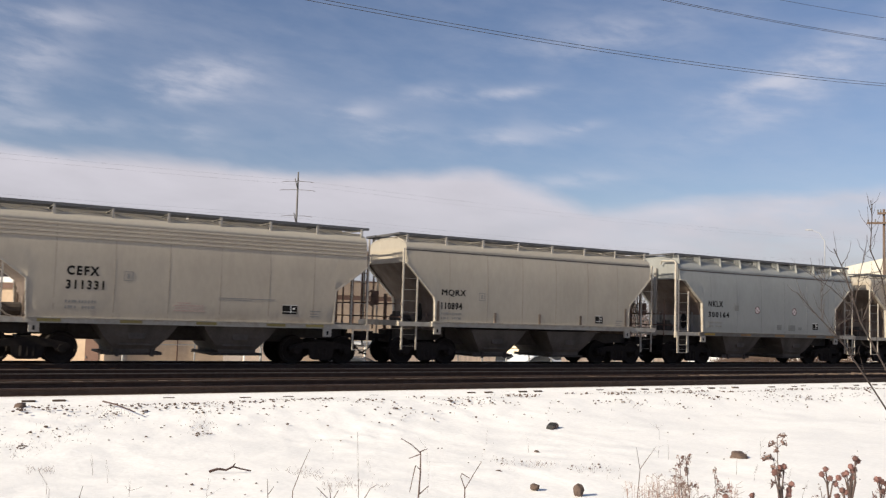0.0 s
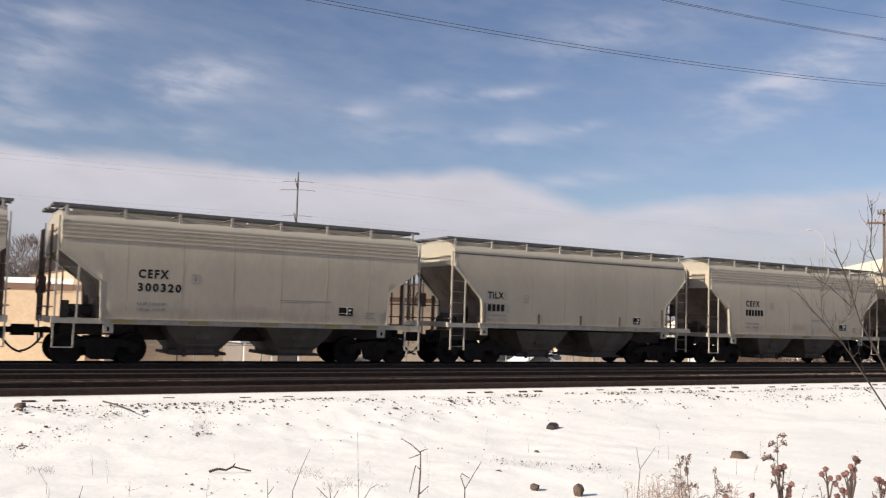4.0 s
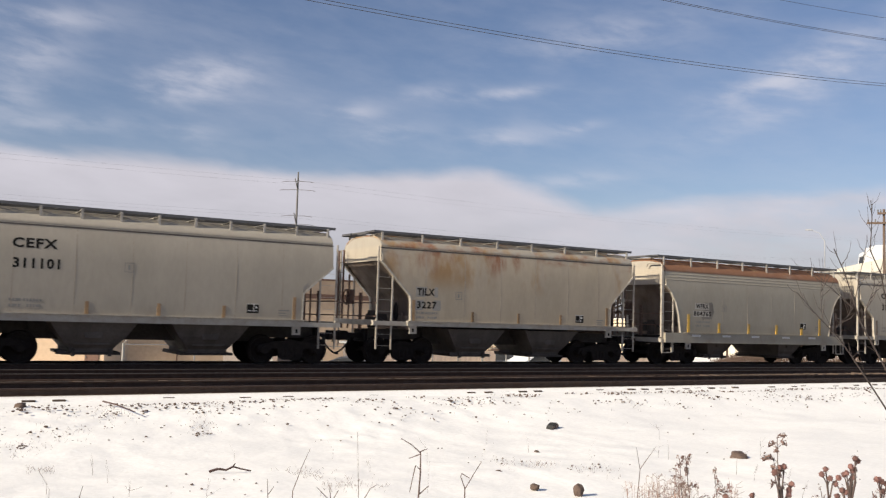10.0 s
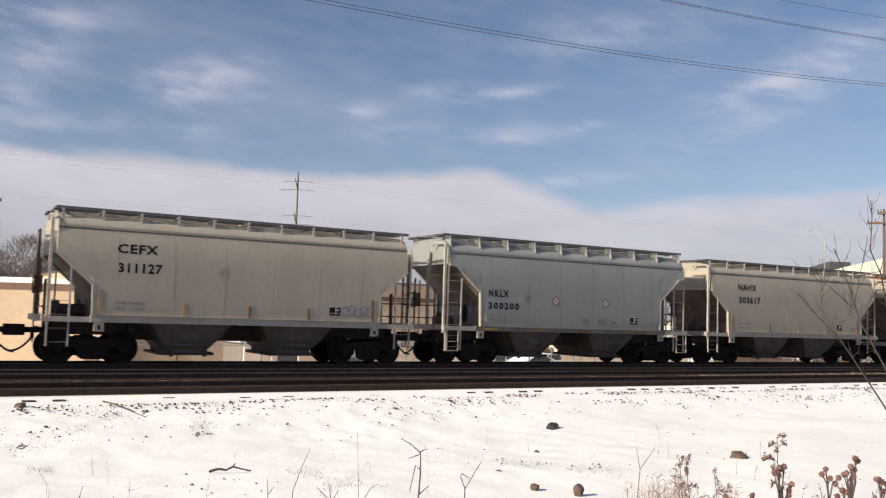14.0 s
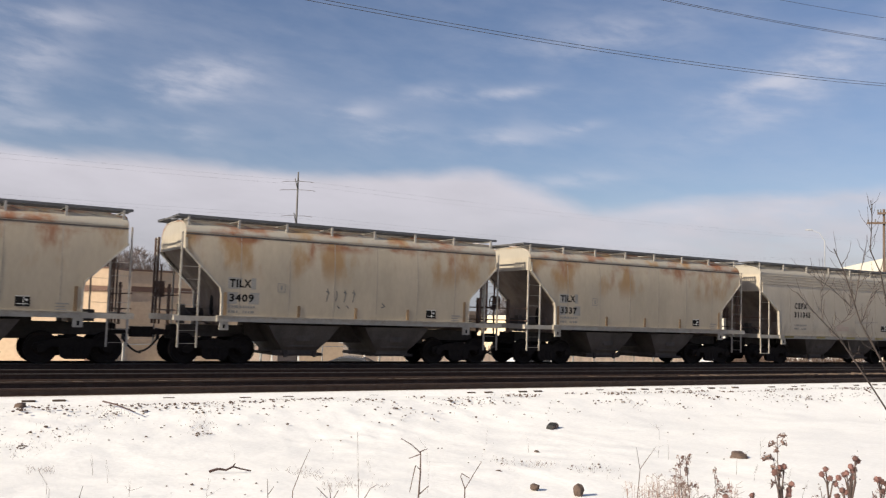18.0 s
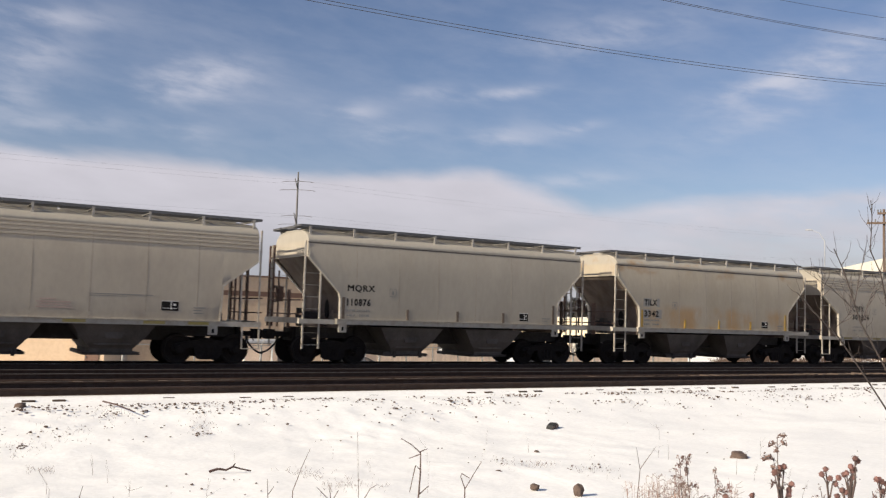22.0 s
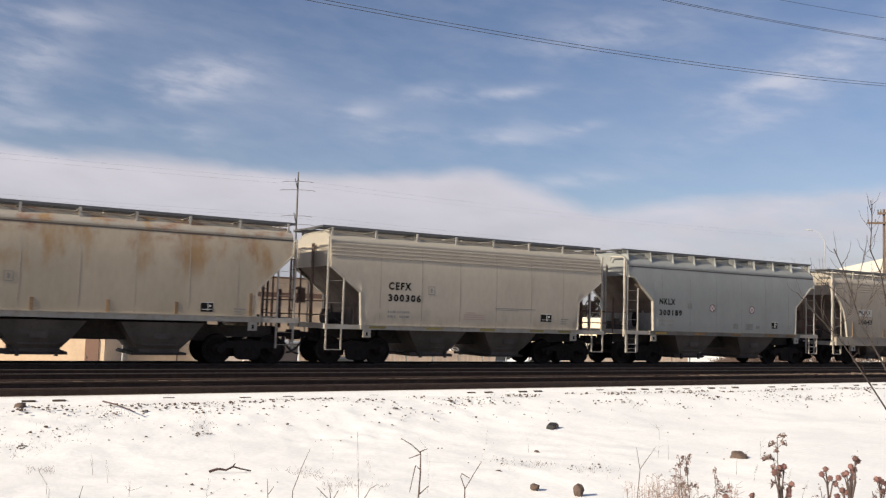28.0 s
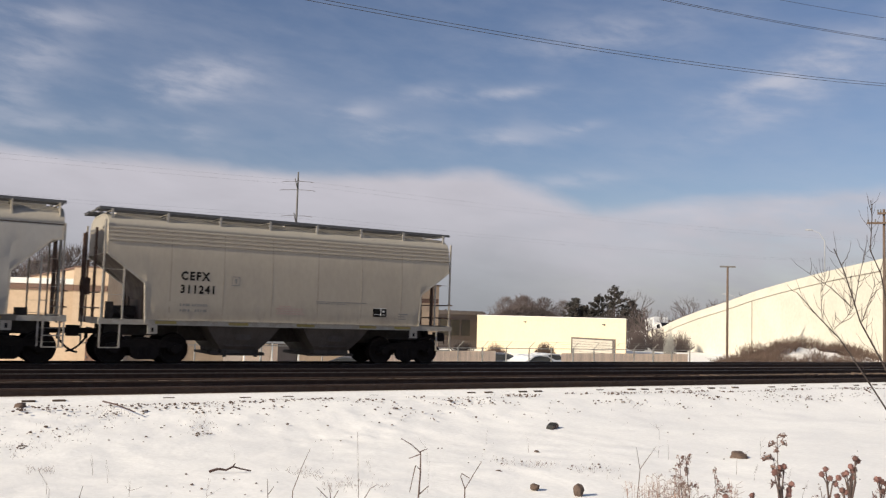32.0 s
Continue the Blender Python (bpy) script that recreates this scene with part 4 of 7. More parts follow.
def lorry(name, label, length, height, box_paint, cab_paint, start):
    """A lorry with its front towards +x, its nose at the origin."""
    v = thing(name, label, "lorry", m=start)
    bm = bmesh.new()
    box(bm, -length, -2.3, -1.25, 1.25, 1.0, height)
    bmesh.ops.bevel(bm, geom=bm.edges[:], offset=0.05, segments=1, affect="EDGES")
    part("cargo_box", bm, MAT[box_paint], v)
    bm = bmesh.new()
    prism(bm, [(-2.2, 0.5), (0, 0.5), (0, 1.3), (-0.25, 1.5), (-0.7, min(2.5, height - 0.2)), (-2.2, min(2.6, height - 0.1))], -1.15, 1.15)
    cab = part("cab", bm, MAT[cab_paint], v)
    bm = bmesh.new()
    prism(bm, [(-0.22, 1.55), (-0.66, min(2.4, height - 0.3)), (-0.60, min(2.4, height - 0.3)), (-0.16, 1.55)], -1.0, 1.0)
    part("windshield", bm, MAT["glass_dark"], cab)
    for s in (-1, 1):
        bm = bmesh.new()
        prism(bm, [(-1.7, 1.5), (-0.55, 1.5), (-0.8, 2.2), (-1.7, 2.2)], s * 1.15, s * 1.16)
        part("side_window", bm, MAT["glass_dark"], cab)
        for x in (-1.1, -length + 1.0, -length + 2.2) if length > 7 else (-1.1, -length + 0.9):
            bm = bmesh.new()
            disc(bm, x, s * 0.9, s * 1.2, 0.5, 0.5, 18)
            part("wheel", bm, MAT["tyre"], v)
    bm = bmesh.new()
    box(bm, -length, -0.4, -0.5, 0.5, 0.6, 0.98)
    part("chassis", bm, MAT["under"], v)
    return v


def up_truck(t):
    return ramp_pose(min(80.0, 41.6 + 14.0 * (t - 14.0)), 6.0, 1)


def down_truck(t):
    return ramp_pose(min(80.0, 49.3 - 12.3 * (t - 10.3)), 3.0, -1)


def late_truck(t):
    return ramp_pose(2.0 + 4.1 * (t - 32.0), 2.6, 1)


VEHICLES = [
    (lorry("covered_lorry", "lorry with a dark grey covered load on the ramp", 10.2, 3.55, "tarp", "dark_car", up_truck(0)), up_truck),
    (lorry("box_truck", "white box truck driving down the ramp", 5.2, 2.85, "white_car", "white_car", down_truck(0)), down_truck),
    (lorry("box_truck", "white box truck driving up the ramp", 5.2, 3.6, "white_car", "white_car", late_truck(0)), late_truck),
]
road_lamp(84.8, 62.4, 6.2, 12.2, 1.4)
road_lamp(93.6, 81.6, 3.8, 5.7, 1.6)


# ---------------------------------------------------------------- trees and brush
def bare_tree(x, y, z0, height, seed, spread=0.55, levels=5, r0=None, name="bare_tree", label="leafless grey deciduous tree", lean=0.0):
    rnd = random.Random(seed)
    t = thing(name, label, "tree", m=pose(x, y, z0))
    trunk, crown = bmesh.new(), bmesh.new()
    r0 = r0 or height * 0.018

    def grow(bm, p, d, length, r, level):
        pts = [p]
        q = p.copy()
        dd = d.copy()
        for i in range(3):
            dd = (dd + Vector((rnd.uniform(-1, 1), rnd.uniform(-1, 1), rnd.uniform(-0.4, 0.7))) * 0.16).normalized()
            q = q + dd * length / 3
            pts.append(q.copy())
        tube(bm, pts, r, 5 if level > 2 else 3, r * 0.62)
        if level <= 0:
            return
        for k in range(rnd.choice((2, 3, 3)) if level > 1 else rnd.choice((2, 3))):
            side = Vector((rnd.uniform(-1, 1), rnd.uniform(-1, 1), rnd.uniform(-0.1, 0.5)))
            nd = (dd + side * spread * 1.25).normalized()
            start = pts[-1] if k < 2 else pts[2]
            grow(crown, start, nd, length * rnd.uniform(0.62, 0.82), r * 0.60, level - 1)

    grow(trunk, Vector((0, 0, -0.3)), Vector((lean, 0, 1)).normalized(), height * 0.34, r0, levels)
    if name in ("far_tree", "yard_tree"):                   # fine twigs that close the rounded crown
        for i in range(900):
            a, u = rnd.uniform(0, 6.283), rnd.uniform(-0.75, 1.0)
            w = height * 0.34 * math.sqrt(max(0.0, 1 - u * u)) * rnd.random() ** 0.4
            c = Vector((w * math.cos(a), w * math.sin(a), height * (0.62 + 0.36 * u)))
            d = Vector((c.x, c.y, height * 0.25)).normalized() + Vector((rnd.gauss(0, 0.4), rnd.gauss(0, 0.4), rnd.gauss(0, 0.4)))
            tube(crown, [c - d * 0.4, c + d * 0.4], 0.036, 3, 0.012)
    part("trunk", trunk, MAT["bark"], t)
    part("crown", crown, MAT["twig"], t, "bare branches and twigs")
    return t


def conifer(x, y, z0, height, width, seed):
    rnd = random.Random(seed)
    t = thing("conifer", "dark green conifer with ragged tiers", "tree", m=pose(x, y, z0))
    bm = bmesh.new()
    tube(bm, [(0, 0, -0.3), (0, 0, height * 0.95)], height * 0.018, 7, 0.03)
    part("trunk", bm, MAT["bark"], t)
    bm = bmesh.new()
    for i in range(46):                      # limbs that leave the trunk in ragged tiers
        u = (i + rnd.random()) / 46
        z = height * (0.12 + 0.86 * u)
        a = i * 2.4 + rnd.uniform(-0.5, 0.5)
        reach = width * (1 - u ** 1.8) ** 0.7 * rnd.uniform(0.35, 1.15) + 0.25
        d = Vector((math.cos(a), math.sin(a), rnd.uniform(0.0, 0.35)))
        root = Vector((0, 0, z))
        tube(bm, [root, root + d * reach], 0.05, 4, 0.015)
        for j in range(int(16 + 30 * reach)):
            f = rnd.uniform(0.25, 1.05)
            c = root + d * reach * f + Vector((rnd.gauss(0, 0.16), rnd.gauss(0, 0.16), rnd.gauss(0.05, 0.17))) * (0.6 + reach * 0.25)
            e = rnd.uniform(0.10, 0.26)
            q = [c + Vector((rnd.gauss(0, 1), rnd.gauss(0, 1), rnd.gauss(0.25, 0.7))).normalized() * e for k in range(4)]
            v = [bm.verts.new(p) for p in q]
            for f3 in ((0, 1, 3), (1, 2, 3), (2, 0, 3), (0, 2, 1)):
                bm.faces.new([v[k] for k in f3])
    part("crown", bm, MAT["conifer"], t, "needled boughs")
    return t


conifer(101.2, 114.4, -2.2, 9.9, 3.0, 1)
conifer(99.2, 116.0, -2.2, 8.2, 3.0, 2)
conifer(95.8, 117.9, -2.2, 7.6, 2.6, 3)
conifer(103.6, 113.0, -2.2, 7.4, 3.2, 4)
conifer(97.4, 117.4, -2.2, 6.4, 2.6, 6)
bare_tree(98.4, 105.0, -2.2, 9.6, 11)
bare_tree(101.0, 103.0, -2.2, 6.5, 12)
bare_tree(108.5, 99.0, -2.2, 8.0, 13)
for i in range(9):
    bare_tree(92.0 + i * 1.3, 101.5 - i * 0.55 + (i % 3) * 2.4, -2.2, 5.6 + 1.6 * math.sin(i * 1.7), 80 + i, 0.75, 5, 0.17, name="thicket_tree", label="thin leafless tree of a thicket")
bare_tree(113.0, 104.0, -2.2, 8.8, 14, 0.7, 6, 0.22)
bare_tree(117.5, 101.5, -2.2, 9.0, 15, 0.7, 6, 0.22)
bare_tree(110.5, 106.0, -2.2, 8.0, 16, 0.7, 6, 0.22)
for i in range(7):
    bare_tree(86.0 + i * 1.25, 123.5 - i * 0.7, -2.2, 4.6 + 1.5 * math.sin(0.6 + i * 0.45), 100 + i, 0.95, 6, 0.20, name="far_tree", label="dense leafless tree in the distance")
for i, (x, y, h) in enumerate(((113.0, 163.0, 8.6), (117.0, 161.5, 9.0), (121.0, 160.0, 8.8), (125.0, 158.0, 8.2), (119.0, 165.0, 9.0))):
    bare_tree(x, y, -2.2, h, 30 + i, 0.8, 6, 0.26, name="far_tree", label="dense leafless tree in the distance")
for i in range(13):
    bare_tree(2.0 + i * 2.0, 96.0 + (i % 4) * 4, -2.2, 9.6 + 1.0 * math.sin(i * 2.1), 50 + i, 0.75, 5, 0.22, name="yard_tree", label="leafless tree behind the warehouse")


def bush(x, y, z, w, h, seed, mat="brush", label="round dry brown bush", n=260):
    rnd = random.Random(seed)
    b = thing("bush", label, "bush", m=pose(x, y, z))
    bm = bmesh.new()
    for i in range(n):
        a, u = rnd.uniform(0, 6.283), rnd.random()
        r = w * math.sqrt(rnd.random())
        top = Vector((r * math.cos(a), r * math.sin(a) * 0.8, h * (1 - (r / w) ** 2 * 0.75) * rnd.uniform(0.55, 1.0)))
        base = Vector((top.x * 0.35, top.y * 0.35, 0))
        mid = base.lerp(top, 0.5) + Vector((rnd.uniform(-0.1, 0.1), rnd.uniform(-0.1, 0.1), 0.05))
        tube(bm, [base, mid, top], 0.022, 3, 0.006)
    part("stems", bm, MAT[mat], b)


bush(45.85, 60.3, -2.2, 1.35, 2.15, 1, "brush", "round clipped leafless bush", 1500)
bush(41.0, 60.5, -2.2, 1.4, 2.0, 4, "brush", "round clipped leafless bush", 1200)
bush(59.7, 60.0, -2.2, 0.75, 4.0, 5, "fence", "tall pale grey leafless shrub", 260)
for i, (x, y, w, h) in enumerate(((86.0, 92.5, 2.6, 4.2), (88.6, 91.0, 2.4, 3.6), (84.2, 95.5, 2.2, 4.6), (90.8, 89.2, 2.2, 3.2))):
    bush(x, y, -2.2, w, h, 20 + i, "twig", "dark leafless thicket bush", 700)
bush(42.6, 68.0, -2.2, 1.6, 2.0, 2, "twig", "dark leafless hedge bush", 500)
bush(40.0, 69.5, -2.2, 1.5, 2.2, 3, "twig", "dark leafless hedge bush", 500)


def brush_field():
    """Dense dry brush on the snowy bank; nobody could count its stems."""
    rnd = random.Random(9)
    bm = bmesh.new()
    for i in range(9000):
        x = rnd.uniform(43.6, 60.5)
        y = 36.4 + rnd.random() * 5.0 + 0.0 * x
        clump = noise.noise(Vector((x * 0.45, y * 0.5, 4.0)))
        if clump < -0.12:
            continue
        if y < 38.4 and x > 53.2 and rnd.random() < 0.80 - 1.3 * noise.noise(Vector((x * 1.1, y * 1.4, 9.0))):      # snow lies open on the near slope
            continue
        z = ground_z(x, y) + bank_z(x, y) - 0.05
        h = rnd.uniform(0.45, 1.15) * (0.6 + 1.1 * max(0, clump)) * min(1.0, 0.5 + (x - 43.6) / 4)
        lean = Vector((rnd.gauss(0, 0.22), rnd.gauss(0, 0.22), 0))
        p = Vector((x, y, z))
        q = p + Vector((0, 0, h * 0.55)) + lean * 0.4
        r = p + Vector((0, 0, h)) + lean
        tube(bm, [p, q, r], 0.015, 3, 0.005)
        if rnd.random() < 0.7:
            tube(bm, [q, q + Vector((rnd.gauss(0, 0.2), rnd.gauss(0, 0.2), h * 0.35))], 0.010, 3, 0.004)
    ob = new("dry_brush", mesh_of("dry_brush", bm, MAT["brush"]))
    tagged(ob, "thick dry brown brush on a snowy bank", "brush", kind="stuff")


brush_field()


def far_woods():
    """The line of distant leafless woods that closes the horizon."""
    rnd = random.Random(31)
    bm = bmesh.new()
    for i in range(5200):
        a = radians(rnd.uniform(-25, 100))
        d = rnd.uniform(420, 640)
        x, y = d * math.sin(a), d * math.cos(a)
        h = (5.5 + 3.5 * noise.noise(Vector((a * 14, 0, 1))) + rnd.uniform(-1.5, 2.0))
        w = rnd.uniform(0.7, 2.2)
        s = Vector((math.cos(a), -math.sin(a), 0)) * w
        f = Vector((math.sin(a), math.cos(a), 0)) * w * 0.6
        p = Vector((x, y, -2.4))
        v = [bm.verts.new(p - s), bm.verts.new(p + f), bm.verts.new(p + s), bm.verts.new(p + Vector((rnd.uniform(-0.6, 0.6), 0, h))), bm.verts.new(p - s * 0.9 + Vector((0, 0, h * 0.75))), bm.verts.new(p + s * 0.9 + Vector((0, 0, h * 0.75)))]
        bm.faces.new((v[0], v[2], v[5], v[3], v[4]))
        bm.faces.new((v[0], v[4], v[3], v[1]))
        bm.faces.new((v[2], v[1], v[3], v[5]))
    ob = new("far_woods", mesh_of("far_woods", bm, MAT["twig"]))
    tagged(ob, "distant band of grey-brown leafless woods", "woods", kind="stuff")


far_woods()


# ---------------------------------------------------------------- the snowy foreground
def shoulder_stones():
    rnd = random.Random(21)
    bm = bmesh.new()
    for i in range(5600):
        x = rnd.uniform(0.5, 36)
        y = 18.2 - abs(rnd.gauss(0, 1.0)) - 0.15
        if noise.noise(Vector((x * 0.9, y * 1.3, 2.0))) < rnd.uniform(-0.2, 0.35):
            continue
        r = rnd.choice((0.008, 0.010, 0.012, 0.014, 0.018, 0.024, 0.032))
        blob(bm, (x, y, ground_z(x, y) + 0.03), r, i, 0.55, 1)
    for i in range(260):
        x, y = rnd.uniform(0.5, 26), rnd.uniform(7.5, 15.5)
        if noise.noise(Vector((x * 0.6, y * 0.8, 5.0))) < 0.12:
            continue
        blob(bm, (x, y, ground_z(x, y) + 0.02), rnd.choice((0.012, 0.016, 0.022)), i, 0.6, 1)
    for cx, cy, w, n in ((4.43, 15.4, 0.14, 26), (1.62, 15.05, 0.12, 22), (3.2, 16.9, 0.25, 24), (6.0, 17.0, 0.5, 30), (2.5, 15.4, 0.5, 26), (9.2, 10.7, 0.35, 16), (8.05, 11.75, 0.22, 14), (3.6, 11.2, 0.5, 18)):
        for i in range(n):                   # gravel kicked up in small flocks
            x, y = cx + rnd.gauss(0, w), cy + rnd.gauss(0, w * 0.8)
            blob(bm, (x, y, ground_z(x, y) + 0.02), rnd.choice((0.008, 0.012, 0.016, 0.022)), i + cx, 0.6, 1)
    ob = new("shoulder_stones", mesh_of("shoulder_stones", bm, MAT["stone"]))
    tagged(ob, "small dark stones poking out of the snow", "stones", kind="stuff")


shoulder_stones()


def stubble():
    """Short dead grass that pricks through the snow in patches."""
    rnd = random.Random(41)
    bm = bmesh.new()
    spots = [(1.6, 14.84, 0.35), (1.7, 13.2, 0.15), (2.4, 15.9, 0.5), (3.3, 16.9, 0.35), (4.6, 15.93, 0.3), (4.9, 16.9, 0.4), (4.9, 10.8, 0.35), (5.25, 10.75, 0.3), (4.9, 11.8, 0.3),
             (8.5, 11.2, 0.25), (8.05, 11.4, 0.3), (8.9, 10.5, 0.3), (2.6, 9.2, 0.4), (3.4, 9.6, 0.4)]
    for cx, cy, w in spots:
        for i in range(int(24 + 70 * w)):
            x, y = cx + rnd.gauss(0, w * 0.55), cy + rnd.gauss(0, w * 0.8)
            p = Vector((x, y, ground_z(x, y) + 0.0))
            h = rnd.uniform(0.0, 0.04)
            tube(bm, [p, p + Vector((rnd.gauss(0, 0.03), rnd.gauss(0, 0.03), 0.03 + h))], 0.0026, 3, 0.0012)
    ob = new("grass_stubble", mesh_of("grass_stubble", bm, MAT["weed"]))
    tagged(ob, "short dead grass pricking through the snow", "grass", kind="stuff")


stubble()


def stone(x, y, r, seed, label, flat=0.55, mat="stone"):
    bm = bmesh.new()
    blob(bm, (0, 0, 0), r, seed, flat, 3)
    ob = new("stone", mesh_of("stone", bm, MAT[mat], True))
    ob.location = (x, y, ground_z(x, y) + r * flat * 0.45)
    tagged(ob, label, "stone")


stone(12.25, 10.68, 0.15, 4, "flat brown stone lying in the snow", 0.5)
stone(7.51, 10.9, 0.055, 5, "small brown stone in the snow")
stone(7.29, 9.74, 0.07, 6, "rounded brown stone in the snow")
stone(7.62, 9.24, 0.07, 7, "upright reddish stone in the snow", 1.3)
stone(1.9, 17.9, 0.10, 8, "dark stone half covered with snow", 0.5)
stone(9.3, 12.4, 0.04, 12, "small brown stone in the snow")


def striped_debris():
    """A broken piece of dark ribbed debris."""
    t = thing("ribbed_debris", "broken piece of dark ribbed rubber in the snow", "debris", m=pose(11.40, 14.7, ground_z(11.4, 14.7) - 0.01, 0, -10, 25))
    bm = bmesh.new()
    prism(bm, [(-0.17, 0), (0.15, 0), (0.17, 0.06), (0.09, 0.125), (-0.07, 0.105)], -0.07, 0.07)
    body = part("body", bm, MAT["tyre"], t)
    for i in range(4):
        bm = bmesh.new()
        x = -0.09 + i * 0.065
        prism(bm, [(x - 0.012, 0.015), (x + 0.014, 0.015), (x + 0.030, 0.09), (x + 0.008, 0.09)], -0.078, -0.072)
        part("pale_rib", bm, MAT["straw"], t)


striped_debris()


def driftwood():
    t = thing("rotten_branch", "rotten dark branch lying in the snow", "branch", m=pose(3.98, 12.28, ground_z(4, 12.28) + 0.015))
    bm = bmesh.new()
    tube(bm, [(-0.27, 0.06, 0.0), (-0.16, 0.03, 0.035), (-0.05, 0.0, 0.02), (0.04, -0.01, 0.06), (0.14, -0.03, 0.03), (0.28, -0.07, 0.0)], 0.019, 7, 0.009)
    part("limb", bm, MAT["rotten_wood"], t)
    bm = bmesh.new()
    tube(bm, [(0.03, -0.01, 0.05), (0.08, 0.02, 0.10)], 0.014, 6, 0.006)
    part("stub", bm, MAT["rotten_wood"], t)
    s = thing("stick", "bare stick lying on the snowy shoulder", "stick", m=pose(3.42, 17.2, ground_z(3.4, 17.2) + 0.05))
    bm = bmesh.new()
    tube(bm, [(-0.15, 0.50, 0.06), (0.0, 0.05, 0.04), (0.22, -0.5, -0.04)], 0.018, 6, 0.009)
    part("limb", bm, MAT["rotten_wood"], s)


driftwood()


def plant(name, label, x, y, mat="weed"):
    p = thing(name, label, "weed", m=pose(x, y, ground_z(x, y)))
    return p, Vector((x, y, ground_z(x, y)))


def stem(p, o, pts, r, mat="weed", r1=None, name="stem"):
    bm = bmesh.new()
    tube(bm, [Vector(q) - o for q in pts], r, 5, r1 or r * 0.5)
    return part(name, bm, MAT[mat], p)


def curved(a, b, bend, n=5):
    a, b = Vector(a), Vector(b)
    return [a.lerp(b, i / n) + Vector(bend) * math.sin(math.pi * i / n) for i in range(n + 1)]


def seed_weed(x, y, heads, seed):
    """Tall dry weed with round bristly heads at its tips."""
    rnd = random.Random(seed)
    p, o = plant("seed_head_weed", "tall dry weed with round reddish-brown seed heads", x, y)
    cx = sum(h[0] for h in heads) / len(heads)
    cy = sum(h[1] for h in heads) / len(heads)
    zl = min(h[2] for h in heads) - 0.12
    fork = Vector((cx, cy, zl))
    stem(p, o, curved(o, fork, (rnd.uniform(-0.04, 0.04), 0, 0)), 0.008, "weed", 0.006)
    for h in heads:
        hv = Vector(h)
        mid = fork.lerp(hv, 0.55) + Vector((rnd.uniform(-0.02, 0.02), rnd.uniform(-0.02, 0.02), 0.02))
        stem(p, o, [fork, mid, hv], 0.0045, "weed", 0.003)
        bm = bmesh.new()
        c = hv - o
        blob(bm, c, 0.0138, rnd.random() * 50, 1.05, 2)
        for k in range(46):
            d = Vector((rnd.gauss(0, 1), rnd.gauss(0, 1), rnd.gauss(0, 1))).normalized()
            s = d.orthogonal().normalized() * 0.0016
            a = [bm.verts.new(c + d * 0.0115 + s), bm.verts.new(c + d * 0.0115 - s), bm.verts.new(c + d * 0.0205)]
            bm.faces.new(a)
        part("seed_head", bm, MAT["seed"], p)


seed_weed(3.95, 2.85, [(4.0, 2.94, 0.9), (3.985, 2.95, 0.875), (4.02, 2.93, 0.855), (4.06, 2.91, 0.86)], 1)
seed_weed(4.12, 2.80, [(4.1, 2.87, 0.92), (4.12, 2.86, 0.96), (4.14, 2.86, 0.945), (4.08, 2.88, 0.885), (4.115, 2.87, 0.895), (4.13, 2.87, 0.90), (4.12, 2.87, 0.865), (4.05, 2.92, 0.83), (4.09, 2.90, 0.875)], 2)
seed_weed(4.25, 2.70, [(4.22, 2.81, 0.86), (4.25, 2.8, 0.845), (4.24, 2.81, 0.855), (4.27, 2.79, 0.835), (4.255, 2.8, 0.80)], 3)
seed_weed(4.05, 2.78, [(4.09, 2.89, 0.79), (4.05, 2.91, 0.77), (4.075, 2.90, 0.80)], 4)
seed_weed(3.90, 2.92, [(3.86, 3.03, 0.82), (3.85, 3.04, 0.79), (3.84, 3.03, 0.77), (3.79, 3.07, 0.88), (3.81, 3.06, 0.9), (3.83, 3.05, 0.905), (3.78, 3.07, 0.875)], 5)
seed_weed(3.70, 3.00, [(3.69, 3.13, 0.76), (3.58, 3.2, 0.75)], 6)


def leaf_weed(x, y, top, r, seed, n=60, mat="plume", size=0.010, label="dry weed with a feathery brown plume"):
    """Dry flower cluster: a stalk, side stalks and many curled bits."""
    rnd = random.Random(seed)
    p, o = plant("dry_weed", label, x, y)
    tv = Vector(top)
    r, n = r * 1.55, n * 3
    stem(p, o, curved(o, tv, (0.03, 0.0, 0)), 0.0038, "weed", 0.0018)
    bm = bmesh.new()
    length = r * 5.0
    for k in range(11):                      # arching side stalks, longest below
        f = (k + rnd.random()) / 11
        s0 = tv - o + Vector((0, 0, -length * f))
        a = rnd.uniform(0, 6.283)
        d = Vector((math.cos(a), math.sin(a), 0)) * r * (0.7 + 1.3 * f)
        pts = [s0, s0 + d * 0.5 + Vector((0, 0, r * 0.55)), s0 + d + Vector((0, 0, r * 0.25))]
        tube(bm, pts, 0.0011, 3)
        for i in range(n // 11):
            u = rnd.uniform(0.25, 1.0)
            c = (pts[0].lerp(pts[1], u * 2) if u < 0.5 else pts[1].lerp(pts[2], u * 2 - 1)) + Vector((rnd.gauss(0, 0.004), rnd.gauss(0, 0.004), rnd.uniform(-0.014, 0.006)))
            g, b = Vector((rnd.gauss(0, 1), rnd.gauss(0, 1), rnd.gauss(0, 1))).normalized(), Vector((rnd.gauss(0, 1), rnd.gauss(0, 1), rnd.gauss(0, 1))).normalized()
            s = size * rnd.uniform(0.4, 1.0)
            v = [bm.verts.new(c - g * s), bm.verts.new(c + b * s * 0.4), bm.verts.new(c + g * s), bm.verts.new(c - b * s * 0.35 + Vector((0, 0, s * 0.3)))]
            bm.faces.new((v[0], v[1], v[2]))
            bm.faces.new((v[0], v[2], v[3]))
    part("plume", bm, MAT[mat], p, "feathery dry flower plume")


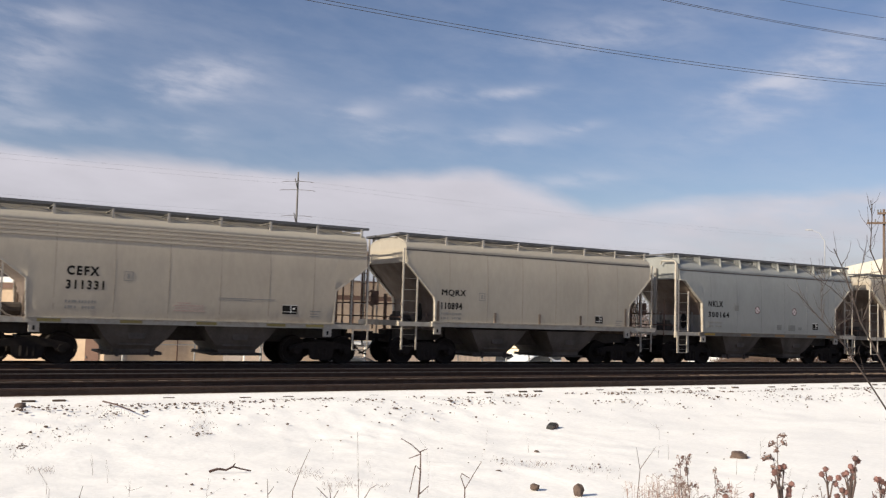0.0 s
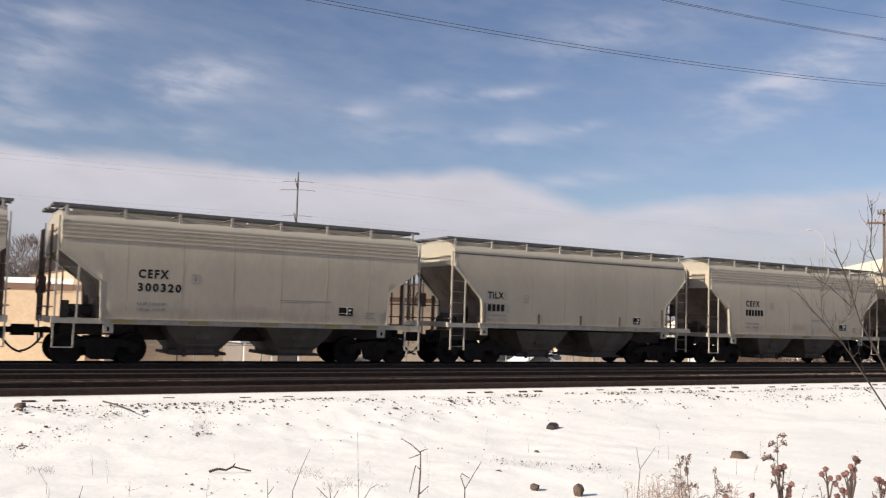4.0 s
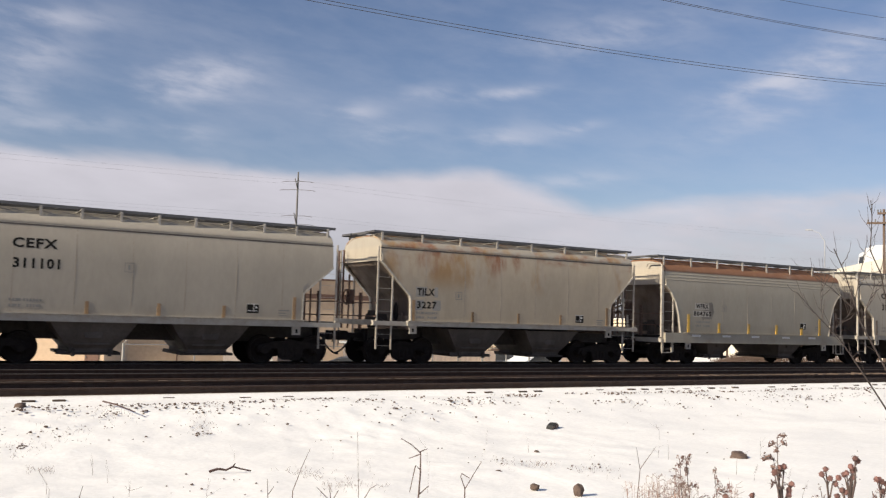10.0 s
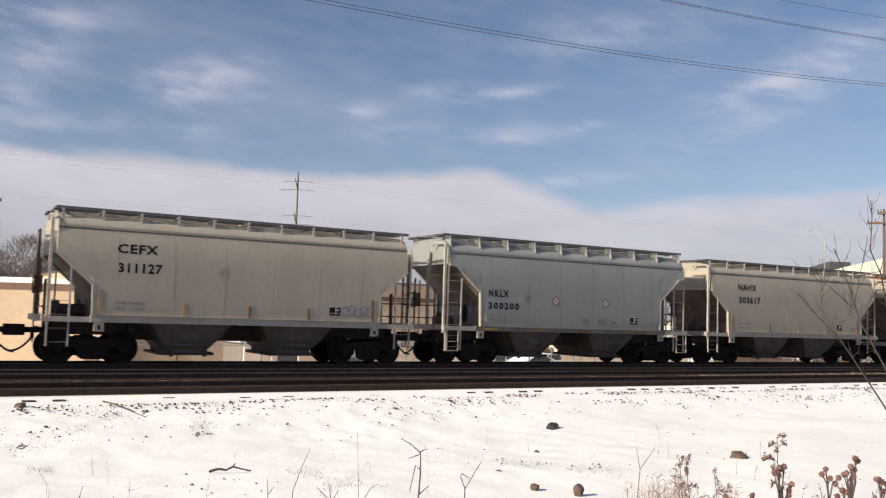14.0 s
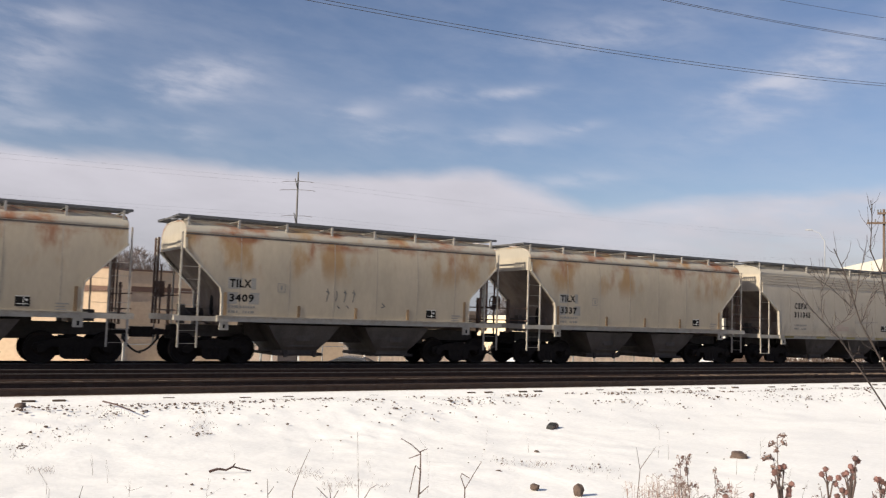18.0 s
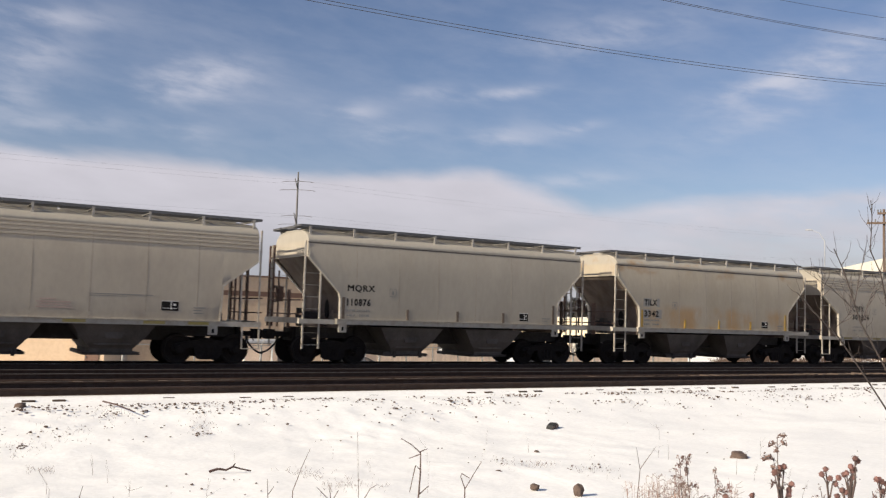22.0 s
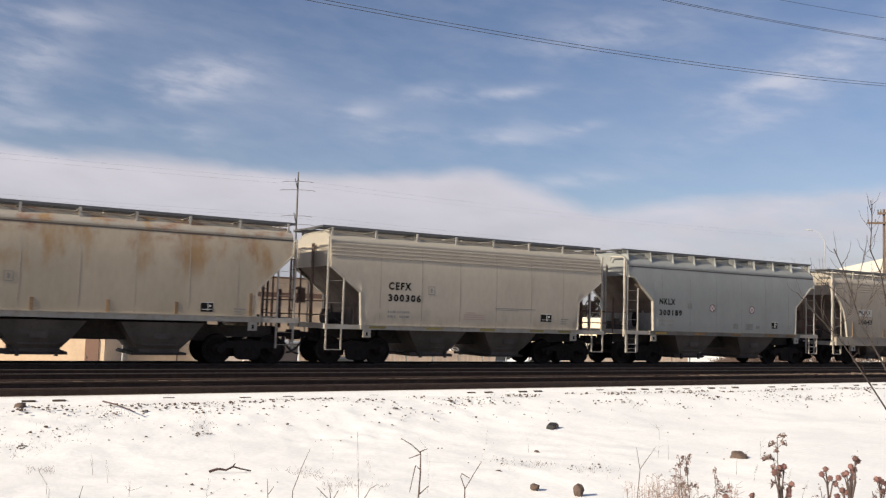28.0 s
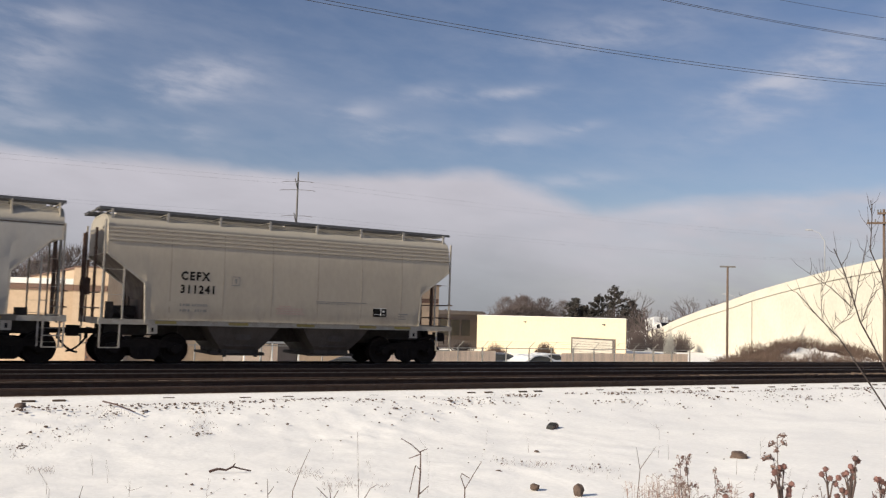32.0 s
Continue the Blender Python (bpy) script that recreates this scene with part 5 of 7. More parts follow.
leaf_weed(3.67, 2.99, (3.775, 3.05, 1.05), 0.034, 1, 70, size=0.019)
leaf_weed(3.45, 3.20, (3.39, 3.29, 0.945), 0.026, 2, 60, size=0.015)
leaf_weed(3.36, 3.22, (3.37, 3.31, 0.93), 0.03, 3, 40)
leaf_weed(3.55, 3.10, (3.52, 3.22, 0.86), 0.036, 4, 100)
leaf_weed(3.60, 3.08, (3.57, 3.2, 0.80), 0.036, 5, 100, "seed")
leaf_weed(4.20, 2.72, (4.20, 2.82, 0.80), 0.036, 6, 90)
leaf_weed(4.00, 2.80, (3.98, 2.95, 0.79), 0.035, 7, 30)


def straw_tuft(x, y, z, w, n, seed):
    rnd = random.Random(seed)
    p, o = plant("straw_tuft", "tuft of pale dry feathery grass", x, y)
    bm = bmesh.new()
    for i in range(n):
        b = Vector((rnd.gauss(0, w * 0.3), rnd.gauss(0, w * 0.3), 0))
        h = z - o.z + rnd.uniform(-0.12, 0.03)
        t = b + Vector((rnd.gauss(0, w), rnd.gauss(0, w), h))
        tube(bm, curved(b, t, (rnd.gauss(0, 0.02), rnd.gauss(0, 0.02), 0), 4), 0.0013, 3, 0.0007)
        for k in range(8):
            q = b.lerp(t, rnd.uniform(0.82, 1.0))
            tube(bm, [q, q + Vector((rnd.gauss(0, 0.018), rnd.gauss(0, 0.018), rnd.uniform(0.0, 0.03)))], 0.001, 3)
    part("tuft", bm, MAT["straw"], p)


straw_tuft(3.25, 3.30, 0.83, 0.06, 46, 1)
straw_tuft(3.32, 3.25, 0.86, 0.06, 46, 2)
straw_tuft(3.20, 3.36, 0.80, 0.05, 36, 3)
straw_tuft(3.52, 3.12, 0.80, 0.05, 30, 4)
straw_tuft(4.22, 2.72, 0.78, 0.05, 26, 5)


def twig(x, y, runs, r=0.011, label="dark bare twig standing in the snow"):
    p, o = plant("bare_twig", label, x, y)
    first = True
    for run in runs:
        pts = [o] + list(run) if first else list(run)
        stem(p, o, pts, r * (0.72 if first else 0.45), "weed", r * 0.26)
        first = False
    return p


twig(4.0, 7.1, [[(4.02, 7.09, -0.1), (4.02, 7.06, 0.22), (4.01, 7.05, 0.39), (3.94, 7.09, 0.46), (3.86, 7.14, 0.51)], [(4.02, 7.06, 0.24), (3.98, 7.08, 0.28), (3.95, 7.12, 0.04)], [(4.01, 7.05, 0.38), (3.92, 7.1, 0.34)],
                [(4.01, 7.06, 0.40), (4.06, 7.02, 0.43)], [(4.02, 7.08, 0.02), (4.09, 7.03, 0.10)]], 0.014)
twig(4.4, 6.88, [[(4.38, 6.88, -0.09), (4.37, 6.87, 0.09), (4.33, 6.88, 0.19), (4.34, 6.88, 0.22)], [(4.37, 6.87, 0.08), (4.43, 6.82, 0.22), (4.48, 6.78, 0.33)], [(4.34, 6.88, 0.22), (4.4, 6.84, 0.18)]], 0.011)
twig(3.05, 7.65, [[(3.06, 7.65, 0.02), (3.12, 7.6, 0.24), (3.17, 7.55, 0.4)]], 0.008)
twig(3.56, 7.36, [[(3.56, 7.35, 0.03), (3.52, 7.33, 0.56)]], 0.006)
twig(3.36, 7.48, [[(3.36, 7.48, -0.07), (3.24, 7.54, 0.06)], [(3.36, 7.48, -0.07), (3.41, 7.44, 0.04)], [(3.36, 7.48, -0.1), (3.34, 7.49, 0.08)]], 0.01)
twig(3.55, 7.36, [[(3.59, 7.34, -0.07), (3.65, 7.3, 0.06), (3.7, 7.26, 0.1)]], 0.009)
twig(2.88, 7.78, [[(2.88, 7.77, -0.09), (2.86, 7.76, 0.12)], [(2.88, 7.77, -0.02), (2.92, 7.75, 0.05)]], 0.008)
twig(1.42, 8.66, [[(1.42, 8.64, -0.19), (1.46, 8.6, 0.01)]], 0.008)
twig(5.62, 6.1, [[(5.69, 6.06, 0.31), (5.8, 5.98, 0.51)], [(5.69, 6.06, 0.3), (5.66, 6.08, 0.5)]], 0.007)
rt = random.Random(77)
for i in range(34):                      # thin dry stalks over the snow field
    x, y = rt.uniform(1.2, 13.0), rt.uniform(6.8, 13.5)
    h = rt.uniform(0.16, 0.42)
    z = ground_z(x, y)
    top_ = Vector((x + rt.gauss(0, 0.06), y + rt.gauss(0, 0.06), z + h))
    runs = [[Vector((x, y, z + h * 0.5)), top_]]
    for k in range(rt.choice((0, 1, 2, 3))):
        m_ = Vector((x, y, z)).lerp(top_, rt.uniform(0.35, 0.8))
        runs.append([m_, m_ + Vector((rt.gauss(0, 0.07), rt.gauss(0, 0.07), rt.uniform(0.03, 0.12)))])
    twig(x, y, runs, rt.uniform(0.0025, 0.0045), "thin dry stalk standing in the snow")


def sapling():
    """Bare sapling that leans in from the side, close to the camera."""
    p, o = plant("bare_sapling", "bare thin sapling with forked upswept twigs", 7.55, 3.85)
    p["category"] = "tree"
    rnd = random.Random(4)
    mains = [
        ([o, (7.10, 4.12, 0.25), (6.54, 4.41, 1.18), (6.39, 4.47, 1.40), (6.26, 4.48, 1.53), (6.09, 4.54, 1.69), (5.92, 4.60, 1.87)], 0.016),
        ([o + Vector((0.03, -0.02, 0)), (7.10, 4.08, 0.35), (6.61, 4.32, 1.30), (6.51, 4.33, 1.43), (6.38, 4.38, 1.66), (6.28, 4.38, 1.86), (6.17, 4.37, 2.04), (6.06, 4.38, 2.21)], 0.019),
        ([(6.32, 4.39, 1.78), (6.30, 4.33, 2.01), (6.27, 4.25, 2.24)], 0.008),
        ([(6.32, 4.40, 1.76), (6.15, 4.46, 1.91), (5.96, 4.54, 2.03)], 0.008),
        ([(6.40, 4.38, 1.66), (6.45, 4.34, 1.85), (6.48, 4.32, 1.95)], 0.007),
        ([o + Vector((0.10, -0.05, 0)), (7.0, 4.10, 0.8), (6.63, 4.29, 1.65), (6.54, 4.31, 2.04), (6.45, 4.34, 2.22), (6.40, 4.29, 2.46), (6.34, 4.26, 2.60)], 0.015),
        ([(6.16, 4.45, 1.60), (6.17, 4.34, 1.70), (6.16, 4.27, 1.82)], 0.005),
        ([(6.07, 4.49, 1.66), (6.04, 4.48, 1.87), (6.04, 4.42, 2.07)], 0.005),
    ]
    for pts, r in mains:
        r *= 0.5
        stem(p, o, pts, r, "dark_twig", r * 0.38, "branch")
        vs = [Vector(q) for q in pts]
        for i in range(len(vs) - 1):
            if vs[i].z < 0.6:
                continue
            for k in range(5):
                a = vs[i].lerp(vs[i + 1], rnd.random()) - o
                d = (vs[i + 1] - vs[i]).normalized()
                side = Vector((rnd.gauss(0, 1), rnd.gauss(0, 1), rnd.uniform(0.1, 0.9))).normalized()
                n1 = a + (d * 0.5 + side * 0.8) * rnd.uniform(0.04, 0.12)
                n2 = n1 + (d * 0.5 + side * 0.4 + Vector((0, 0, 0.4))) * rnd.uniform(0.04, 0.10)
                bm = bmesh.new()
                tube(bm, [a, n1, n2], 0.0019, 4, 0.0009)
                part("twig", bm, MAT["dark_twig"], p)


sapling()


# ---------------------------------------------------------------- the train
PITCH_M = 12.83
SIDE = 1.60          # half width of a hopper car
CAR_Y = TRACKS[2]


def arc_profile(z_eave, z_top, n=16):
    """Roof outline (y, z) from the near eave to the far one, with rounded shoulders."""
    pts = []
    for i in range(n + 1):
        u = -math.cos(math.pi * i / n)
        pts.append((u * (SIDE - 0.09), z_eave + (z_top - z_eave) * (1 - abs(u) ** 3.5) ** 0.62))
    return pts


# end: corner of the side sheet at its ends, as (distance from the middle, height) from the top down
KINDS = {
    "ribbed_eave": dict(bx=1.55, over=0.24, xe=5.72, end=[(5.72, 3.17), (4.60, 2.34), (4.54, 1.20)], eave=3.96, top=4.36, sill=(1.10, 1.24), fascia=0.03, bay=False, posts=8, walk=4.50),
    "smooth": dict(bx=1.68, over=0.20, xe=5.62, end=[(5.62, 3.44), (4.48, 2.30), (4.43, 2.10), (4.42, 1.40)], eave=3.92, top=4.35, sill=(1.25, 1.41), fascia=0.06, bay=True, posts=8, walk=4.47),
    "post_end": dict(bx=1.68, over=0.06, xe=5.56, end=[(5.56, 3.10), (4.55, 2.22), (4.52, 1.32)], eave=3.84, top=4.30, sill=(1.14, 1.34), fascia=0.05, bay=True, posts=11, walk=4.42),
    "bracketed": dict(bx=1.85, over=0.14, xe=5.70, end=[(5.70, 3.47), (5.40, 3.44), (4.36, 2.52), (4.32, 1.28)], eave=3.90, top=4.42, sill=(1.14, 1.28), fascia=0.04, bay=False, posts=10, walk=4.56),
    "round_end": dict(bx=2.25, over=0.22, xe=5.62, end=[(5.62, 3.22), (5.30, 2.95), (5.02, 2.50), (4.86, 2.00), (4.74, 1.24)], eave=3.76, top=4.27, sill=(0.84, 1.24), fascia=0.07, bay=False, posts=8, walk=4.44),
    "ribbed_side": dict(bx=2.10, over=0.15, xe=5.66, end=[(5.66, 3.55), (4.62, 2.62), (4.55, 1.24)], eave=4.02, top=4.20, sill=(1.10, 1.24), fascia=0.02, bay=False, posts=9, walk=4.36),
}
WELDS = [-3.9, -2.3, -0.75, 0.8, 2.35, 3.85]      # welds between the side sheets


def tuck(z, eave):
    """How far the rounded side draws in at the height z."""
    return 0.10 * max(0.0, (z - 2.9) / (eave - 2.9)) ** 2 + 0.03 * max(0.0, (1.75 - z) / 0.55) ** 2


def rounded(pts, cut):
    """An outline with each inner corner bent over a few short steps."""
    out = [pts[0]]
    for a, b, c in zip(pts, pts[1:], pts[2:]):
        a, b, c = Vector(a), Vector(b), Vector(c)
        p = b + (a - b).normalized() * min(cut, (a - b).length * 0.45)
        q = b + (c - b).normalized() * min(cut, (c - b).length * 0.45)
        for i in range(5):
            u = i / 4
            w = p * (1 - u) ** 2 + b * (2 * u * (1 - u)) + q * u * u
            out.append((w.x, w.y))
    out.append(tuple(pts[-1]))
    return out


def end_z_at(k, x):
    """Lowest height of the side sheet at the distance x from the middle."""
    e = k["end"]
    x = abs(x)
    if x <= e[-1][0]:
        return e[-1][1]
    for (xa, za), (xb, zb) in zip(e, e[1:]):
        if xb <= x <= xa:
            return zb + (za - zb) * ((x - xb) / max(1e-6, xa - xb))
    return e[0][1]


def side_panels(k, sign):
    """One side of the body, a rounded sheet with very shallow dents."""
    bm = bmesh.new()
    xs = sorted(set([-x for x, _ in k["end"]] + [x for x, _ in k["end"]]))
    full = []
    for a, c in zip(xs, xs[1:]):
        n = max(1, int((c - a) / 0.25))
        full += [a + (c - a) * i / n for i in range(n)]
    full.append(xs[-1])
    rows = 14
    cols = []
    for x in full:
        zb, zt = end_z_at(k, x), k["eave"]
        col = []
        for i in range(rows + 1):
            u = i / rows
            z = zb + (zt - zb) * u
            dent = 0.0034 * (0.5 + noise.noise(Vector((x * 1.5, z * 0.32, sign * 3.0)))) * math.sin(math.pi * u) ** 0.7
            col.append(bm.verts.new((x, sign * (SIDE - tuck(z, zt) - dent), z)))
        cols.append(col)
    for p, q in zip(cols, cols[1:]):
        for i in range(rows):
            bm.faces.new((p[i], q[i], q[i + 1], p[i + 1]))
    return bm


def weld_mesh(k, x, sign):
    """A thin weld bead from sill to eave."""
    bm = bmesh.new()
    z0, z1 = end_z_at(k, x) + 0.02, k["eave"] - 0.06
    pts = []
    for i in range(9):
        z = z0 + (z1 - z0) * i / 8
        pts.append((x, sign * (SIDE - tuck(z, k["eave"]) + 0.0012), z))
    for (xa, ya, za), (xb, yb, zb) in zip(pts, pts[1:]):
        vs = [bm.verts.new(p) for p in ((xa - 0.016, ya, za), (xa + 0.016, ya, za), (xb + 0.016, yb, zb), (xb - 0.016, yb, zb))]
        ws = [bm.verts.new((v.co.x, v.co.y - sign * 0.004, v.co.z)) for v in vs]
        bm.faces.new(vs)
        bm.faces.new(ws[::-1])
        for a in range(4):
            bm.faces.new((vs[a], ws[a], ws[(a + 1) % 4], vs[(a + 1) % 4]))
    return bm


def ladder(bm, x, y, z0, z1, width, rungs, r=0.022, axis="x"):
    """Two rails and rungs; width runs along axis."""
    dx, dy = (width, 0) if axis == "x" else (0, width)
    for a in (0, 1):
        box(bm, x + dx * a - r, x + dx * a + r, y + dy * a - r, y + dy * a + r, z0, z1)
    for i in range(rungs):
        z = z0 + (z1 - z0) * (i + 0.5) / rungs
        box(bm, min(x, x + dx) + (r if axis == "x" else -0.012), max(x, x + dx) - (r if axis == "x" else -0.012),
            min(y, y + dy) + (r if axis == "y" else -0.012), max(y, y + dy) - (r if axis == "y" else -0.012), z - 0.012, z + 0.012)


# lettering, all turned into meshes in one go
TEXTS = {}


def prepare_texts(words):
    obs = []
    for w, bold in words:
        cu = bpy.data.curves.new("lettering", "FONT")
        cu.body, cu.size, cu.resolution_u = w, 1.0, 2
        cu.space_character, cu.offset = (1.30, 0.042) if bold else (1.12, 0.0 if "M" in w else 0.032)
        ob = bpy.data.objects.new("lettering", cu)
        scene.collection.objects.link(ob)
        obs.append(((w, bold), ob))
    dg = bpy.context.evaluated_depsgraph_get()
    dg.update()
    for key, ob in obs:
        me = bpy.data.meshes.new_from_object(ob.evaluated_get(dg))
        me.name = "lettering"
        TEXTS[key] = me
    for key, ob in obs:
        cu = ob.data
        bpy.data.objects.remove(ob)
        bpy.data.curves.remove(cu)


def lettering(word, bold, mat, parent, x, z, h, width, y, label=""):
    """Writes word from x to x + width, its foot at z and letters h high, on the side at y."""
    me = TEXTS[(word, bold)].copy()
    co = np.empty(len(me.vertices) * 3, np.float32)
    me.vertices.foreach_get("co", co)
    co = co.reshape(-1, 3)
    w, hh = np.ptp(co[:, 0]), np.ptp(co[:, 1])
    out = np.zeros_like(co)
    out[:, 0] = x + (co[:, 0] - co[:, 0].min()) * width / w
    out[:, 2] = z + (co[:, 1] - co[:, 1].min()) * h / hh
    out[:, 1] = [y + tuck(z_, 3.9) for z_ in out[:, 2]]
    me.vertices.foreach_set("co", out.ravel())
    me.materials.clear()
    me.materials.append(mat)
    ob = new("lettering", me)
    ob.parent = parent
    return tagged(ob, label)


SHARED = {}


def shared(key, parent, name, build, mat, label="", smooth=False, m=None):
    """A part whose mesh is built once and used by all cars alike; each car may bring its own paint."""
    if key not in SHARED:
        bm = build()
        SHARED[key] = mesh_of(name, bm, mat, smooth)
    ob = new(name, SHARED[key])
    ob.parent = parent
    if m is not None:
        ob.matrix_basis = m
    if ob.data.materials[0] != mat:
        ob.material_slots[0].link = "OBJECT"
        ob.material_slots[0].material = mat
    return tagged(ob, label)


WHEELSETS = []


def truck(car, x):
    """Three-piece freight truck under one end."""
    def frame_mesh(s):
        bm = bmesh.new()
        y0, y1 = (s * 1.0 - 0.07, s * 1.0 + 0.07)
        prism(bm, [(-1.12, 0.52), (-1.08, 0.60), (-0.62, 0.70), (-0.40, 0.74), (0.40, 0.74), (0.62, 0.70), (1.08, 0.60), (1.12, 0.52), (1.08, 0.40), (0.72, 0.40), (0.66, 0.50), (0.44, 0.50), (0.38, 0.22),
                   (0.26, 0.15), (-0.26, 0.15), (-0.38, 0.22), (-0.44, 0.50), (-0.66, 0.50), (-0.72, 0.40), (-1.08, 0.40)], y0, y1)
        for xs in (-0.16, 0.0, 0.16):
            tube(bm, [(xs, s * 1.0 + s * 0.03, 0.24), (xs, s * 1.0 + s * 0.03, 0.52)], 0.075, 8)
        for xa in (-0.889, 0.889):
            disc(bm, xa, s * 1.07, s * 1.17, 0.457, 0.12, 12)
        return bm

    def wheel_mesh():
        bm = bmesh.new()
        for s in (-1, 1):
            n = 28
            prof = [(0.66, 0.485), (0.70, 0.457), (0.81, 0.452), (0.81, 0.39), (0.775, 0.37), (0.74, 0.20), (0.80, 0.14), (0.82, 0.0)]
            rings = []
            for yy, r in prof[:-1]:
                rings.append([bm.verts.new((r * math.cos(a * 2 * math.pi / n), s * yy, r * math.sin(a * 2 * math.pi / n))) for a in range(n)])
            inner = [bm.verts.new((0.10 * math.cos(a * 2 * math.pi / n), s * 0.66, 0.10 * math.sin(a * 2 * math.pi / n))) for a in range(n)]
            allr = [inner] + rings
            for p, q in zip(allr, allr[1:]):
                for a in range(n):
                    bm.faces.new((p[a], p[(a + 1) % n], q[(a + 1) % n], q[a]))
            bm.faces.new(rings[-1])
        tube(bm, [(0, -1.05, 0), (0, 1.05, 0)], 0.085, 12)
        return bm

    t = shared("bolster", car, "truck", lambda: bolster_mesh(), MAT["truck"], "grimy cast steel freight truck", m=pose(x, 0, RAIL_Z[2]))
    for s in (-1, 1):
        shared(("frame", s), t, "side_frame", lambda: frame_mesh(s), MAT["truck"])
    for xa in (-0.889, 0.889):
        w = shared("wheelset", t, "wheelset", wheel_mesh, MAT["wheel"], "worn steel wheels on an axle", m=pose(xa, 0, 0.457))
        WHEELSETS.append(w)
    return t


def bolster_mesh():
    bm = bmesh.new()
    prism(bm, [(-0.20, 0.45), (0.20, 0.45), (0.20, 0.78), (-0.20, 0.78)], -1.05, 1.05)
    tube(bm, [(0, 0, 0.78), (0, 0, 0.86)], 0.19, 14)
    for s in (-1, 1):                       # brake beams
        box(bm, s * 0.40 - 0.03, s * 0.40 + 0.03, -0.70, 0.70, 0.34, 0.42)
        box(bm, s * 0.43 - 0.04, s * 0.43 + 0.04, -0.80, -0.66, 0.30, 0.56)
        box(bm, s * 0.43 - 0.04, s * 0.43 + 0.04, 0.66, 0.80, 0.30, 0.56)
    return bm


def coupler_mesh():
    bm = bmesh.new()
    box(bm, 5.55, 6.15, -0.09, 0.09, 0.78, 0.94)
    prism(bm, [(6.12, 0.70), (6.40, 0.70), (6.46, 0.76), (6.46, 0.96), (6.40, 1.02), (6.12, 1.02)], -0.16, 0.14)
    box(bm, 5.50, 5.62, -0.42, 0.42, 0.66, 1.10)
    tube(bm, [(5.7, -0.3, 0.93), (5.7, -1.35, 0.93)], 0.018, 6)     # uncoupling rod
    tube(bm, [(5.7, -1.35, 0.93), (5.72, -1.38, 0.66)], 0.018, 6)
    return bm


def hose_mesh(last=False):
    bm = bmesh.new()
    pts = []
    for i in range(15):
        u = i / 14
        if last:
            pts.append((5.9 + 0.25 * u, -0.30, 0.72 - 0.42 * u + 0.1 * u * u))
        else:
            pts.append((5.88 + 0.535 * u, -0.30 - 0.03 * u, 0.66 - 0.42 * math.sin(u * math.pi / 2) ** 0.8))
    tube(bm, pts, 0.032, 7)
    box(bm, 5.82, 5.92, -0.34, -0.26, 0.62, 0.80)
    return bm


def bay_mesh():
    """One hopper bay: a narrow funnel with a rounded foot above its gate."""
    bm = bmesh.new()
    rows = [(1.24, 1.22, 1.50), (0.82, 0.93, 1.36), (0.58, 0.72, 1.24), (0.44, 0.60, 1.13), (0.34, 0.60, 1.12)]
    rings = []
    for z, w, d in rows:
        rings.append([bm.verts.new(p) for p in ((-w, -d, z), (w, -d, z), (w, d, z), (-w, d, z))])
    for p, q in zip(rings, rings[1:]):
        for i in range(4):
            j = (i + 1) % 4
            bm.faces.new((p[i], p[j], q[j], q[i]))
    bm.faces.new(rings[0])
    bm.faces.new(rings[-1][::-1])
    for s in (-1, 1):                        # inspection plate and stiffener on each sheet
        prism(bm, [(-0.22, 0.74), (0.22, 0.74), (0.26, 0.92), (-0.26, 0.92)], s * 1.36 - 0.035, s * 1.36 + 0.035)
        box(bm, -0.5, 0.5, s * 1.235 - 0.03, s * 1.235 + 0.03, 0.55, 0.60)
    return bm


def gate_mesh():
    bm = bmesh.new()
    box(bm, -0.80, 0.80, -1.16, 1.16, 0.26, 0.335)
    box(bm, -0.95, -0.70, -1.22, -1.02, 0.28, 0.40)
    tube(bm, [(0.72, -1.25, 0.33), (0.72, 1.25, 0.33)], 0.035, 8)
    for x in (-0.5, 0.5):
        box(bm, x - 0.05, x + 0.05, -1.20, -1.13, 0.22, 0.44)
    return bm


